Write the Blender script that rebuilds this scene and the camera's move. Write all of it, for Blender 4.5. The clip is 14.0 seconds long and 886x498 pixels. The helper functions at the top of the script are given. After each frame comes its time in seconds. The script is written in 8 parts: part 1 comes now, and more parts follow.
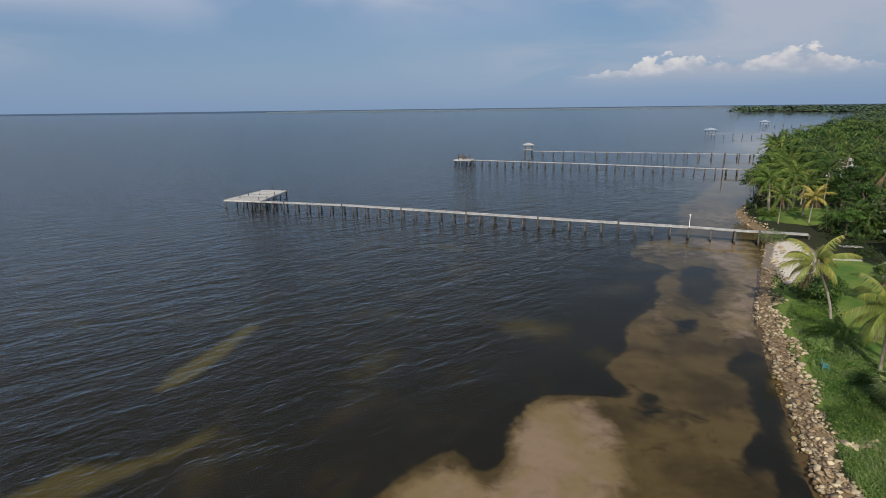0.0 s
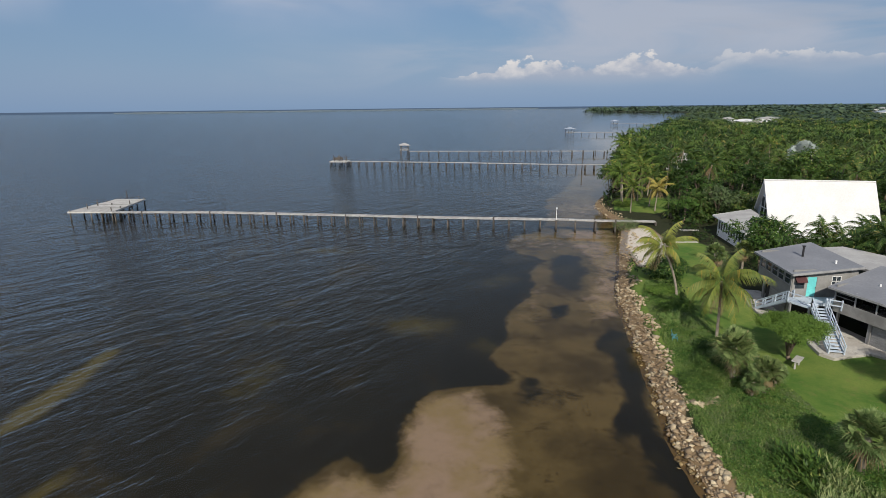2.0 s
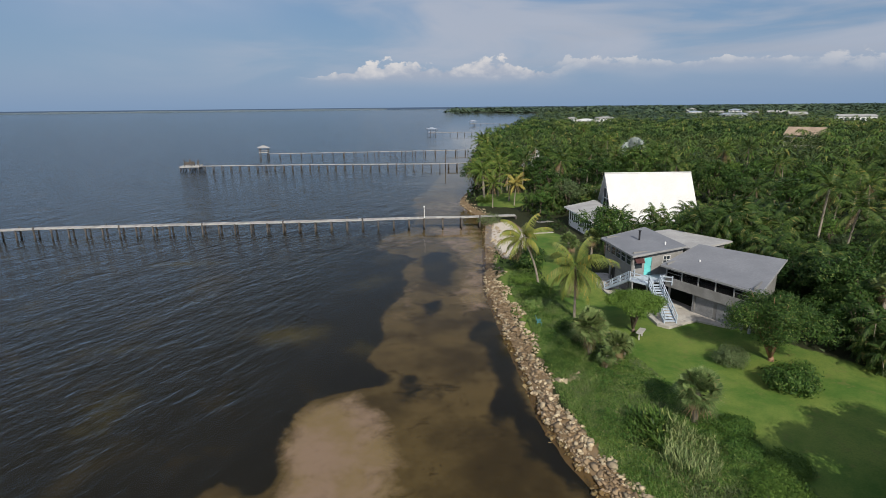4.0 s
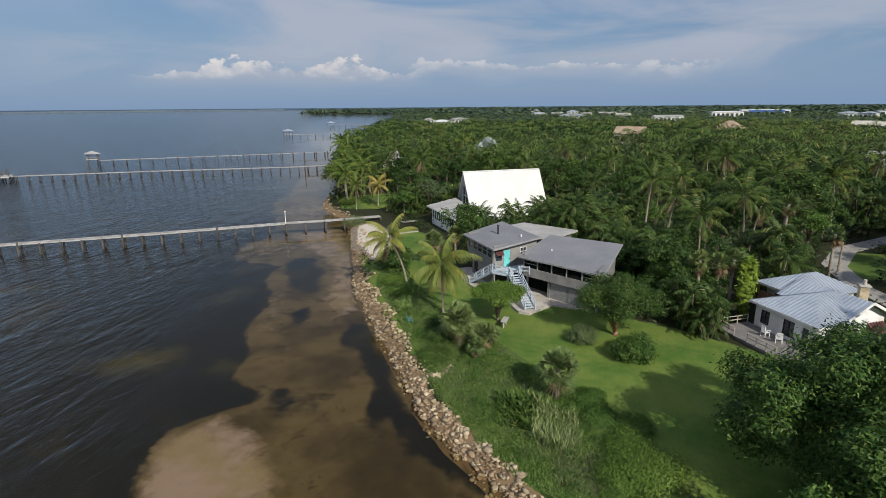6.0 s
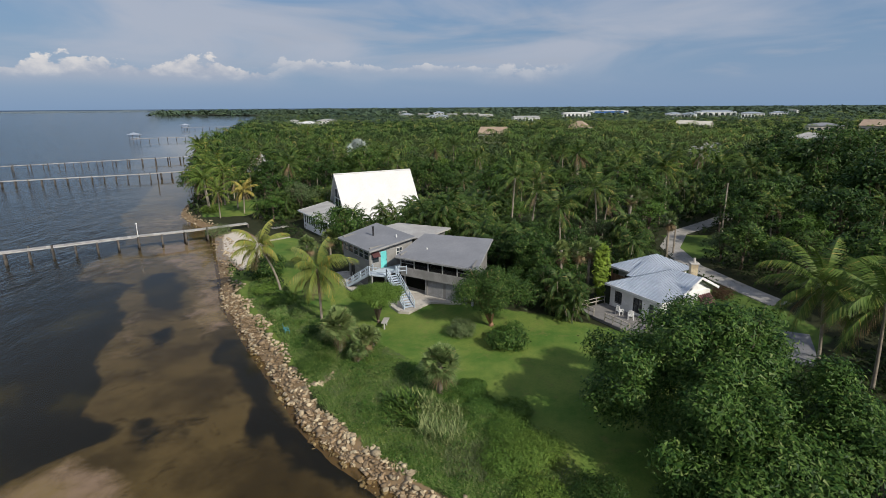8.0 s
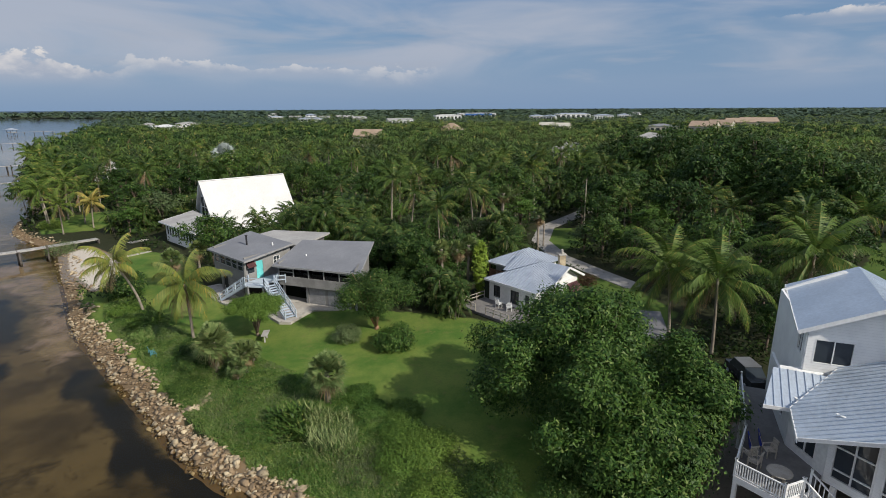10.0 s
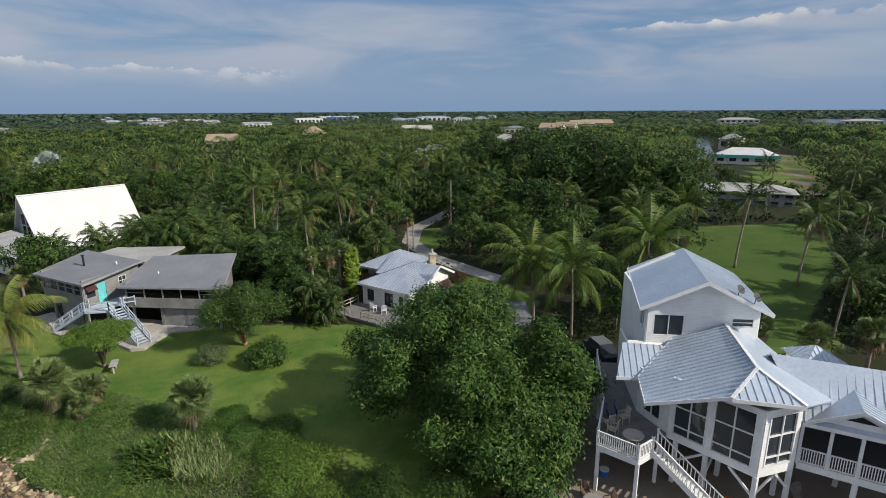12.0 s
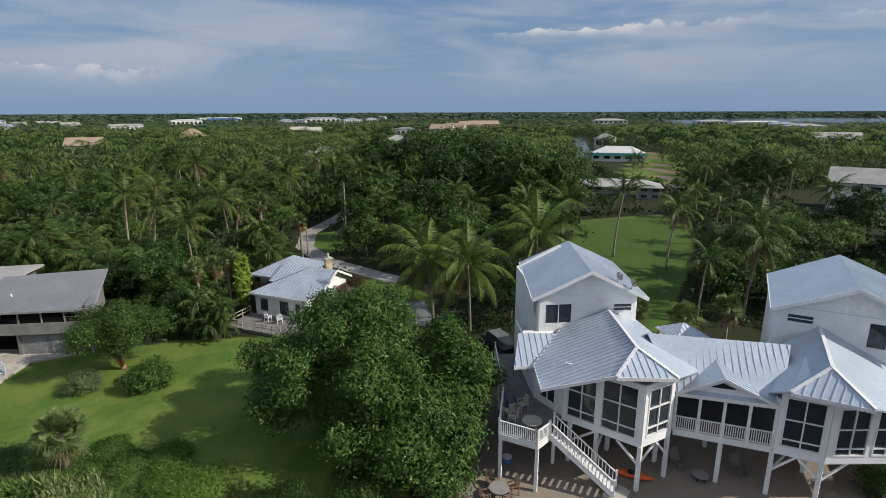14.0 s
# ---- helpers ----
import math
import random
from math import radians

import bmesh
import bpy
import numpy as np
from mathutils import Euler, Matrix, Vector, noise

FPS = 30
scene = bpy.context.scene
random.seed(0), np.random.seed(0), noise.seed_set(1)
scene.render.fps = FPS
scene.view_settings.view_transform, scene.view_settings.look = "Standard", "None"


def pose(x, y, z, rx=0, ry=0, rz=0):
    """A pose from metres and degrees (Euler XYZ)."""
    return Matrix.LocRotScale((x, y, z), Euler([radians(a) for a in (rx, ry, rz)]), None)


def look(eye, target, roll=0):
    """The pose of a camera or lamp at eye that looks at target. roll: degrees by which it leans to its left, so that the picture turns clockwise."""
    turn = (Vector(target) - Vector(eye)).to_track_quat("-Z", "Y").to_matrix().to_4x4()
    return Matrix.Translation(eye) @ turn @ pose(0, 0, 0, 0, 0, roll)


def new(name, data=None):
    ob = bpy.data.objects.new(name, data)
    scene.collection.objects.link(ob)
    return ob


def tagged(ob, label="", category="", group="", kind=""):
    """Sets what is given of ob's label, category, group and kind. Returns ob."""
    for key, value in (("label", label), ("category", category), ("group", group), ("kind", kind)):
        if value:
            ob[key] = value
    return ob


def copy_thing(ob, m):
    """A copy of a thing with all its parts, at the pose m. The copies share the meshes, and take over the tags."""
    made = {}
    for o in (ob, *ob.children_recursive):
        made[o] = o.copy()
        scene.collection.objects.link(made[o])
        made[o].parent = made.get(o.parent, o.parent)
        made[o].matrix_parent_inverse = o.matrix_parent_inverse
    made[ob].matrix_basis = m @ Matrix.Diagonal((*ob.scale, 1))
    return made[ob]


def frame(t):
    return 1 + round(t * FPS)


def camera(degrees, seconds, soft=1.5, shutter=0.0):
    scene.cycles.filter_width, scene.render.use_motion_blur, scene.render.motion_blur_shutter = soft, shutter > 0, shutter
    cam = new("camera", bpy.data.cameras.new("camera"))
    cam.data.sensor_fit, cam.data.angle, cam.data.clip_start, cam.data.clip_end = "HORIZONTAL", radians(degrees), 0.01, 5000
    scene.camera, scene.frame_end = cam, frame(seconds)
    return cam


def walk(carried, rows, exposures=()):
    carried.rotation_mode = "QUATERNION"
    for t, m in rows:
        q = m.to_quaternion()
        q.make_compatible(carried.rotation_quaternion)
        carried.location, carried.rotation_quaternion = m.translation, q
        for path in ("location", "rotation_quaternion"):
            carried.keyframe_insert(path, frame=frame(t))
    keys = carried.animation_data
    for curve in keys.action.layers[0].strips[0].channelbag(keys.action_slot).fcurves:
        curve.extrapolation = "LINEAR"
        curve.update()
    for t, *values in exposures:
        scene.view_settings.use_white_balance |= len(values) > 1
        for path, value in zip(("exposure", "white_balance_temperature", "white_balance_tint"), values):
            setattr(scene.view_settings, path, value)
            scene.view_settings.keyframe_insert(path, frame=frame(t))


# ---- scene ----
EYE = 24.0
cam = camera(79.26, 14.0, 0.9)
# seconds, yaw, pitch, lean to the right: the camera hovers and turns
TURNS = [
    (0.0, 0.00, -14.75, 0.71), (0.5, -3.37, -14.77, 0.69), (1.0, -6.85, -14.81, 0.68), (1.5, -10.00, -14.83, 0.65),
    (2.0, -13.03, -14.84, 0.63), (2.5, -16.16, -14.86, 0.60), (3.0, -19.65, -14.89, 0.57), (3.5, -23.44, -14.90, 0.58),
    (4.0, -27.26, -14.92, 0.58), (6.5, -45.42, -14.91, 0.39), (7.0, -48.82, -14.91, 0.36), (7.5, -52.23, -14.90, 0.37),
    (8.0, -55.61, -14.88, 0.37), (10.5, -72.12, -14.64, 0.26), (11.0, -75.69, -14.56, 0.28), (11.5, -79.33, -14.49, 0.30),
    (12.0, -82.90, -14.46, 0.30), (12.5, -86.03, -14.44, 0.29), (13.0, -88.85, -14.41, 0.27), (13.5, -91.58, -14.40, 0.24),
    (14.0, -94.26, -14.38, 0.24),
]
walk(cam, [(t, pose(0, 0, EYE, 90 + pitch, 0, yaw) @ pose(0, 0, 0, 0, 0, -lean)) for t, yaw, pitch, lean in TURNS])

# ---- light ----
SUN_FROM = Vector((-0.23, -0.78, 0.58)).normalized()
world = bpy.data.worlds.new("sky")
scene.world = world
world.use_nodes = True


class Nodes:
    """Short hand for building a node tree."""

    def __init__(self, tree):
        self.tree = tree
        tree.nodes.clear()

    def add(self, kind, **values):
        node = self.tree.nodes.new(kind)
        for key, value in values.items():
            node.inputs[key.replace("_", " ")].default_value = value
        return node

    def link(self, a, b):
        self.tree.links.new(a, b)

    def math(self, op, a, b=None, c=None, clamp=False):
        node = self.tree.nodes.new("ShaderNodeMath")
        node.operation, node.use_clamp = op, clamp
        for i, v in enumerate((a, b, c)):
            if v is None:
                continue
            if isinstance(v, (int, float)):
                node.inputs[i].default_value = v
            else:
                self.link(v, node.inputs[i])
        return node.outputs[0]

    def ramp(self, value, lo, hi, to0=0.0, to1=1.0, smooth=True):
        node = self.tree.nodes.new("ShaderNodeMapRange")
        node.interpolation_type = "SMOOTHSTEP" if smooth else "LINEAR"
        for i, v in enumerate((lo, hi, to0, to1)):
            node.inputs[i + 1].default_value = v
        self.link(value, node.inputs[0])
        return node.outputs[0]

    def mix(self, factor, a, b, blend="MIX"):
        node = self.tree.nodes.new("ShaderNodeMix")
        node.data_type, node.blend_type = "RGBA", blend
        for socket, v in ((node.inputs[0], factor), (node.inputs[6], a), (node.inputs[7], b)):
            if isinstance(v, (int, float)):
                socket.default_value = v
            elif isinstance(v, tuple):
                socket.default_value = (*v, 1.0) if len(v) == 3 else v
            else:
                self.link(v, socket)
        return node.outputs[2]

    def attribute(self, name):
        node = self.tree.nodes.new("ShaderNodeAttribute")
        node.attribute_name = name
        return node.outputs["Fac"]

    def noise(self, vector, scale, detail=3.0, rough=0.55, warp=0.0):
        node = self.add("ShaderNodeTexNoise", Scale=scale, Detail=detail, Roughness=rough, Distortion=warp)
        if vector is not None:
            self.link(vector, node.inputs["Vector"])
        return node.outputs["Fac"]


def make_sky():
    n = Nodes(world.node_tree)
    sky = n.add("ShaderNodeTexSky")
    sky.sky_type, sky.sun_disc, sky.sun_elevation = "NISHITA", False, math.asin(SUN_FROM.z)
    sky.sun_rotation, sky.air_density, sky.dust_density, sky.ozone_density = math.atan2(SUN_FROM.x, SUN_FROM.y), 1.2, 1.2, 1.5
    co = n.add("ShaderNodeTexCoord").outputs["Generated"]
    sep = n.add("ShaderNodeSeparateXYZ")
    n.link(co, sep.inputs[0])
    x, y, z = sep.outputs
    az = n.math("DIVIDE", n.math("ARCTAN2", x, y), 1.0)      # clockwise from +y, radians
    el = n.math("ARCSINE", z)

    def flat(sx, sy, shift=0.0):
        c = n.add("ShaderNodeCombineXYZ")
        n.link(n.math("MULTIPLY", az, sx), c.inputs[0])
        n.link(n.math("MULTIPLY", el, sy), c.inputs[1])
        c.inputs[2].default_value = shift
        return c.outputs[0]

    # thin high sheets over a hazy blue sky
    base = n.mix(0.58, sky.outputs[0], (2.4, 4.7, 8.8))
    haze = n.ramp(el, 0.0, 0.16, 0.55, 0.0)
    base = n.mix(haze, base, (4.0, 5.8, 8.6))
    sheet = n.noise(flat(1.3, 6.0, 3.1), 2.2, 5.0, 0.5, 0.6)
    wide = n.noise(flat(0.7, 1.8, 7.7), 1.6, 2.0, 0.5)
    veil = n.math("MULTIPLY", n.ramp(sheet, 0.36, 0.68), n.ramp(wide, 0.34, 0.52))
    veil = n.math("MULTIPLY", veil, n.ramp(el, 0.01, 0.10))
    col = n.mix(n.math("MULTIPLY", veil, 0.8), base, (6.9, 7.4, 8.7))
    high = n.math("MULTIPLY", n.math("MULTIPLY", n.ramp(el, 0.09, 0.24), n.ramp(az, 0.32, -0.1)), n.ramp(n.noise(flat(1.0, 3.5, 21.0), 2.0, 4.0, 0.5, 0.4), 0.36, 0.56, 0.15, 1.0))
    col = n.mix(high, col, (8.2, 8.6, 10.2))
    low = n.noise(flat(2.2, 14.0, 11.0), 2.4, 4.0, 0.5, 0.3)
    stripes = n.math("MULTIPLY", n.ramp(low, 0.48, 0.66), n.math("MULTIPLY", n.ramp(el, 0.03, 0.06), n.ramp(el, 0.20, 0.12)))
    stripes = n.math("MULTIPLY", stripes, n.ramp(az, 0.45, 0.75))
    col = n.mix(n.math("MULTIPLY", stripes, 0.4), col, (6.0, 6.6, 7.9))

    # a bank of cumulus low over the coast, its tops sunlit
    def bank(a0, a1, bottom, top, scale, seed):
        puff = n.noise(flat(scale, scale * 1.5, seed), 1.0, 6.0, 0.56, 0.2)
        broad = n.noise(flat(scale * 0.22, 0.0, seed + 5.0), 1.0, 2.0, 0.5)
        height = n.ramp(broad, 0.30, 0.72, bottom + 0.22 * (top - bottom), top, smooth=False)
        rise = n.math("DIVIDE", n.math("SUBTRACT", el, bottom), n.math("SUBTRACT", height, bottom))
        d = n.math("SUBTRACT", n.math("ADD", n.math("MULTIPLY", puff, 1.9), -0.12), n.math("MULTIPLY", rise, 1.05))
        d = n.ramp(d, 0.0, 0.16)
        d = n.math("MULTIPLY", d, n.ramp(el, bottom - 0.012, bottom + 0.018))
        side = n.math("MULTIPLY", n.ramp(az, a0 - 0.05, a0 + 0.05), n.ramp(az, a1 + 0.05, a1 - 0.05))
        lit = n.math("ADD", n.math("MULTIPLY", rise, 0.9), n.math("MULTIPLY", n.math("SUBTRACT", puff, 0.5), 1.4))
        return n.math("MULTIPLY", d, side), n.ramp(lit, 0.1, 0.95)

    for a0, a1, bottom, top, scale, seed, strength in ((0.26, 0.68, 0.040, 0.104, 30.0, 2.3, 0.85), (0.68, 1.05, 0.055, 0.090, 28.0, 9.1, 0.5),
                                                     (1.75, 2.13, 0.118, 0.168, 17.0, 4.4, 0.75), (2.27, 2.55, 0.118, 0.160, 17.0, 5.2, 0.65), (1.06, 1.17, 0.035, 0.10, 22.0, 6.0, 0.45)):
        d, lit = bank(a0, a1, bottom, top, scale, seed)
        cloud = n.mix(lit, (5.8, 6.5, 8.0), (12.2, 11.6, 11.2))
        col = n.mix(n.math("MULTIPLY", d, strength), col, cloud)
    # far sea and land beyond the last of the ground
    col = n.mix(n.ramp(el, -0.0016, -0.0008, 1.0, 0.0), col, (1.35, 2.0, 3.1))
    bg = n.add("ShaderNodeBackground", Strength=0.066)
    n.link(col, bg.inputs[0])
    n.link(bg.outputs[0], n.add("ShaderNodeOutputWorld").inputs[0])


make_sky()
sun_data = bpy.data.lights.new("sun", "SUN")
sun_data.energy, sun_data.angle, sun_data.color = 5.0, radians(0.6), (1.0, 0.94, 0.84)
sun = new("sun", sun_data)
sun.matrix_world = look(SUN_FROM * 100, (0, 0, 0))
scene.view_settings.exposure = -0.05

# ---- materials ----
def surface(name, colour, second=None, scale=1.0, fine=12.0, rough=0.7, metal=0.0, bump=0.15, contrast=0.5, third=None, rand=0.0, island=False, spec=0.4):
    """A surface of two colours in broad patches, with fine grain and relief; rand: lightness spread from object to object."""
    m = bpy.data.materials.new(name)
    m.use_nodes = True
    n = Nodes(m.node_tree)
    co = n.add("ShaderNodeTexCoord").outputs["Object"]
    second = second or tuple(c * 0.72 for c in colour)
    broad = n.ramp(n.noise(co, scale, 4.0, 0.6), 0.5 - contrast / 3, 0.5 + contrast / 3)
    col = n.mix(broad, colour, second)
    grain = n.noise(co, scale * fine, 3.0, 0.6)
    if third:
        col = n.mix(n.ramp(n.noise(co, scale * 2.7, 3.0, 0.6, 0.5), 0.56, 0.7), col, third)
    col = n.mix(n.ramp(grain, 0.3, 0.7, 0.0, 0.35), col, tuple(c * 0.6 for c in colour))
    if rand:
        r = n.add("ShaderNodeNewGeometry").outputs["Random Per Island"] if island else n.add("ShaderNodeObjectInfo").outputs["Random"]
        hsv = n.add("ShaderNodeHueSaturation")
        n.link(n.ramp(r, 0, 1, 1 - rand, 1 + rand, False), hsv.inputs["Value"])
        n.link(col, hsv.inputs["Color"])
        col = hsv.outputs[0]
    b = n.add("ShaderNodeBsdfPrincipled", Roughness=rough, Metallic=metal)
    b.inputs["Specular IOR Level"].default_value = spec
    n.link(col, b.inputs["Base Color"])
    if bump:
        bp = n.add("ShaderNodeBump", Strength=bump, Distance=0.03)
        n.link(grain, bp.inputs["Height"])
        n.link(bp.outputs[0], b.inputs["Normal"])
    n.link(b.outputs[0], n.add("ShaderNodeOutputMaterial").inputs[0])
    return m


def siding(name, colour, pitch=0.18):
    """Painted lap boards: a saw-tooth relief by height, a darker line at each lap, slight dirt."""
    m = bpy.data.materials.new(name)
    m.use_nodes = True
    n = Nodes(m.node_tree)
    co = n.add("ShaderNodeTexCoord").outputs["Object"]
    sep = n.add("ShaderNodeSeparateXYZ")
    n.link(co, sep.inputs[0])
    saw = n.math("FRACT", n.math("DIVIDE", sep.outputs[2], pitch))
    col = n.mix(n.ramp(n.noise(co, 0.6, 5.0, 0.6), 0.35, 0.7), colour, tuple(c * 0.88 for c in colour))
    col = n.mix(n.ramp(saw, 0.10, 0.0, 0.0, 0.45), col, tuple(c * 0.45 for c in colour))
    b = n.add("ShaderNodeBsdfPrincipled", Roughness=0.6)
    n.link(col, b.inputs["Base Color"])
    bp = n.add("ShaderNodeBump", Strength=0.8, Distance=0.02)
    n.link(n.math("SUBTRACT", 1.0, saw), bp.inputs["Height"])
    n.link(bp.outputs[0], b.inputs["Normal"])
    n.link(b.outputs[0], n.add("ShaderNodeOutputMaterial").inputs[0])
    return m


def foliage(name, colour, second, rand=0.45, yellow=None, pass_light=0.19, rough=0.5):
    """Leaves: colour varies from leaf to leaf and tree to tree, and some light comes through."""
    m = bpy.data.materials.new(name)
    m.use_nodes = True
    n = Nodes(m.node_tree)
    leaf = n.add("ShaderNodeNewGeometry").outputs["Random Per Island"]
    tree = n.add("ShaderNodeObjectInfo").outputs["Random"]
    col = n.mix(leaf, colour, second)
    if yellow:
        col = n.mix(n.ramp(leaf, 0.90, 0.96), col, yellow)
    hsv = n.add("ShaderNodeHueSaturation")
    n.link(n.ramp(tree, 0, 1, 1 - rand, 1 + rand, False), hsv.inputs["Value"])
    n.link(n.ramp(tree, 0, 1, 0.515, 0.49, False), hsv.inputs["Hue"])
    n.link(col, hsv.inputs["Color"])
    b = n.add("ShaderNodeBsdfPrincipled", Roughness=rough)
    b.inputs["Specular IOR Level"].default_value = 0.16
    n.link(hsv.outputs[0], b.inputs["Base Color"])
    t = n.add("ShaderNodeBsdfTranslucent")
    n.link(hsv.outputs[0], t.inputs[0])
    mix = n.add("ShaderNodeMixShader", Fac=pass_light)
    n.link(b.outputs[0], mix.inputs[1])
    n.link(t.outputs[0], mix.inputs[2])
    n.link(mix.outputs[0], n.add("ShaderNodeOutputMaterial").inputs[0])
    return m


def glass_dark(name, tint=(0.02, 0.025, 0.03)):
    m = bpy.data.materials.new(name)
    m.use_nodes = True
    n = Nodes(m.node_tree)
    co = n.add("ShaderNodeTexCoord").outputs["Object"]
    b = n.add("ShaderNodeBsdfPrincipled", Roughness=0.06)
    n.link(n.mix(n.noise(co, 0.9, 2.0), tint, tuple(c * 2.2 for c in tint)), b.inputs["Base Color"])
    n.link(b.outputs[0], n.add("ShaderNodeOutputMaterial").inputs[0])
    return m


def screen_mesh(name):
    """Insect screen: a fine dark weave that lets most light by."""
    m = bpy.data.materials.new(name)
    m.use_nodes = True
    n = Nodes(m.node_tree)
    t = n.add("ShaderNodeBsdfTransparent")
    d = n.add("ShaderNodeBsdfDiffuse", Color=(0.02, 0.02, 0.022, 1))
    mix = n.add("ShaderNodeMixShader", Fac=0.45)
    n.link(t.outputs[0], mix.inputs[1])
    n.link(d.outputs[0], mix.inputs[2])
    n.link(mix.outputs[0], n.add("ShaderNodeOutputMaterial").inputs[0])
    return m


def make_water(name, ripple=1.0):
    m = bpy.data.materials.new(name)
    m.use_nodes = True
    n = Nodes(m.node_tree)
    co = n.add("ShaderNodeTexCoord").outputs["Object"]
    turn = n.add("ShaderNodeMapping", Rotation=(0, 0, radians(-36)))
    n.link(co, turn.inputs[0])
    mp = n.add("ShaderNodeMapping", Scale=(0.62, 1.5, 1.0))
    n.link(turn.outputs[0], mp.inputs[0])
    swell = n.noise(mp.outputs[0], 0.22, 2.0, 0.5, 0.5)
    waves = n.noise(mp.outputs[0], 0.80, 3.0, 0.5, 0.6)
    fine = n.noise(mp.outputs[0], 2.6, 3.0, 0.55, 0.3)
    patch = n.noise(co, 0.035, 3.0, 0.5)
    sep = n.add("ShaderNodeSeparateXYZ")
    n.link(co, sep.inputs[0])
    # calmer in the lee along the shore
    off = n.math("SUBTRACT", n.math("MULTIPLY", sep.outputs[1], 0.55), sep.outputs[0])
    calm = n.ramp(n.math("ADD", off, n.math("MULTIPLY", patch, 30.0)), 20.0, 46.0, 0.03, 1.0)
    h = n.math("ADD", n.math("ADD", n.math("MULTIPLY", waves, 0.36), n.math("MULTIPLY", fine, 0.13)), n.math("MULTIPLY", swell, 0.75))
    h = n.math("MULTIPLY", n.math("MULTIPLY", h, calm), ripple)
    bp = n.add("ShaderNodeBump", Strength=1.0, Distance=0.55)
    n.link(h, bp.inputs["Height"])
    tr = n.add("ShaderNodeBsdfTransparent", Color=(0.62, 0.575, 0.45, 1))
    gl = n.add("ShaderNodeBsdfGlossy", Color=(0.92, 0.975, 1.0, 1), Roughness=0.06)
    n.link(bp.outputs[0], gl.inputs["Normal"])
    fr = n.add("ShaderNodeFresnel", IOR=1.333)
    n.link(bp.outputs[0], fr.inputs["Normal"])
    mix = n.add("ShaderNodeMixShader")
    n.link(n.math("MINIMUM", n.math("MULTIPLY", n.math("POWER", fr.outputs[0], 1.38), 1.08), 0.66), mix.inputs[0])
    n.link(tr.outputs[0], mix.inputs[1])
    n.link(gl.outputs[0], mix.inputs[2])
    n.link(mix.outputs[0], n.add("ShaderNodeOutputMaterial").inputs[0])
    return m


def make_seabed():
    """Sand, weed beds and algae by their plan (kept in the mesh's attributes), broken up by noise."""
    m = bpy.data.materials.new("seabed")
    m.use_nodes = True
    n = Nodes(m.node_tree)
    co = n.add("ShaderNodeTexCoord").outputs["Object"]
    at = {k: n.attribute(k) for k in ("sand", "algae", "pale")}
    ragged = n.math("MULTIPLY", n.math("SUBTRACT", n.noise(co, 0.45, 6.0, 0.66, 0.4), 0.5), 1.1)
    spots = n.noise(co, 0.8, 4.0, 0.6)
    weed = n.mix(n.noise(co, 0.12, 4.0), (0.002, 0.0025, 0.003), (0.008, 0.008, 0.006))
    weed = n.mix(n.ramp(n.noise(co, 0.10, 4.0, 0.6, 0.6), 0.52, 0.70, 0.0, 0.8), weed, (0.035, 0.028, 0.010))
    sandy = n.mix(n.ramp(n.noise(co, 0.13, 6.0, 0.65), 0.34, 0.64), (0.050, 0.036, 0.014), (0.140, 0.106, 0.052))
    sandy = n.mix(n.ramp(n.noise(co, 0.32, 5.0, 0.7, 0.8), 0.54, 0.66, 0.0, 0.75), sandy, (0.032, 0.022, 0.007))
    sandy = n.mix(n.ramp(spots, 0.64, 0.74, 0.0, 0.8), sandy, (0.04, 0.026, 0.010))
    pale = n.mix(n.ramp(n.noise(co, 0.22, 4.0, 0.6), 0.36, 0.62), (0.355, 0.275, 0.262), (0.29, 0.23, 0.155))
    pale = n.mix(n.ramp(n.noise(co, 1.6, 4.0, 0.7), 0.58, 0.74, 0.0, 0.35), pale, (0.22, 0.165, 0.09))
    col = n.mix(n.ramp(n.math("ADD", at["algae"], n.math("MULTIPLY", ragged, 0.6)), 0.25, 0.95, 0.0, 0.75), weed, (0.125, 0.108, 0.024))
    sandy = n.mix(n.ramp(n.noise(co, 1.7, 5.0, 0.7, 1.0), 0.62, 0.68, 0.0, 0.6), sandy, (0.030, 0.020, 0.008))
    col = n.mix(n.ramp(n.math("ADD", at["sand"], n.math("MULTIPLY", ragged, 0.9)), 0.25, 0.62), col, sandy)
    col = n.mix(n.ramp(n.math("ADD", at["pale"], n.math("MULTIPLY", ragged, 1.3)), 0.25, 0.95), col, pale)
    b = n.add("ShaderNodeBsdfPrincipled", Roughness=0.9)
    n.link(col, b.inputs["Base Color"])
    n.link(b.outputs[0], n.add("ShaderNodeOutputMaterial").inputs[0])
    return m


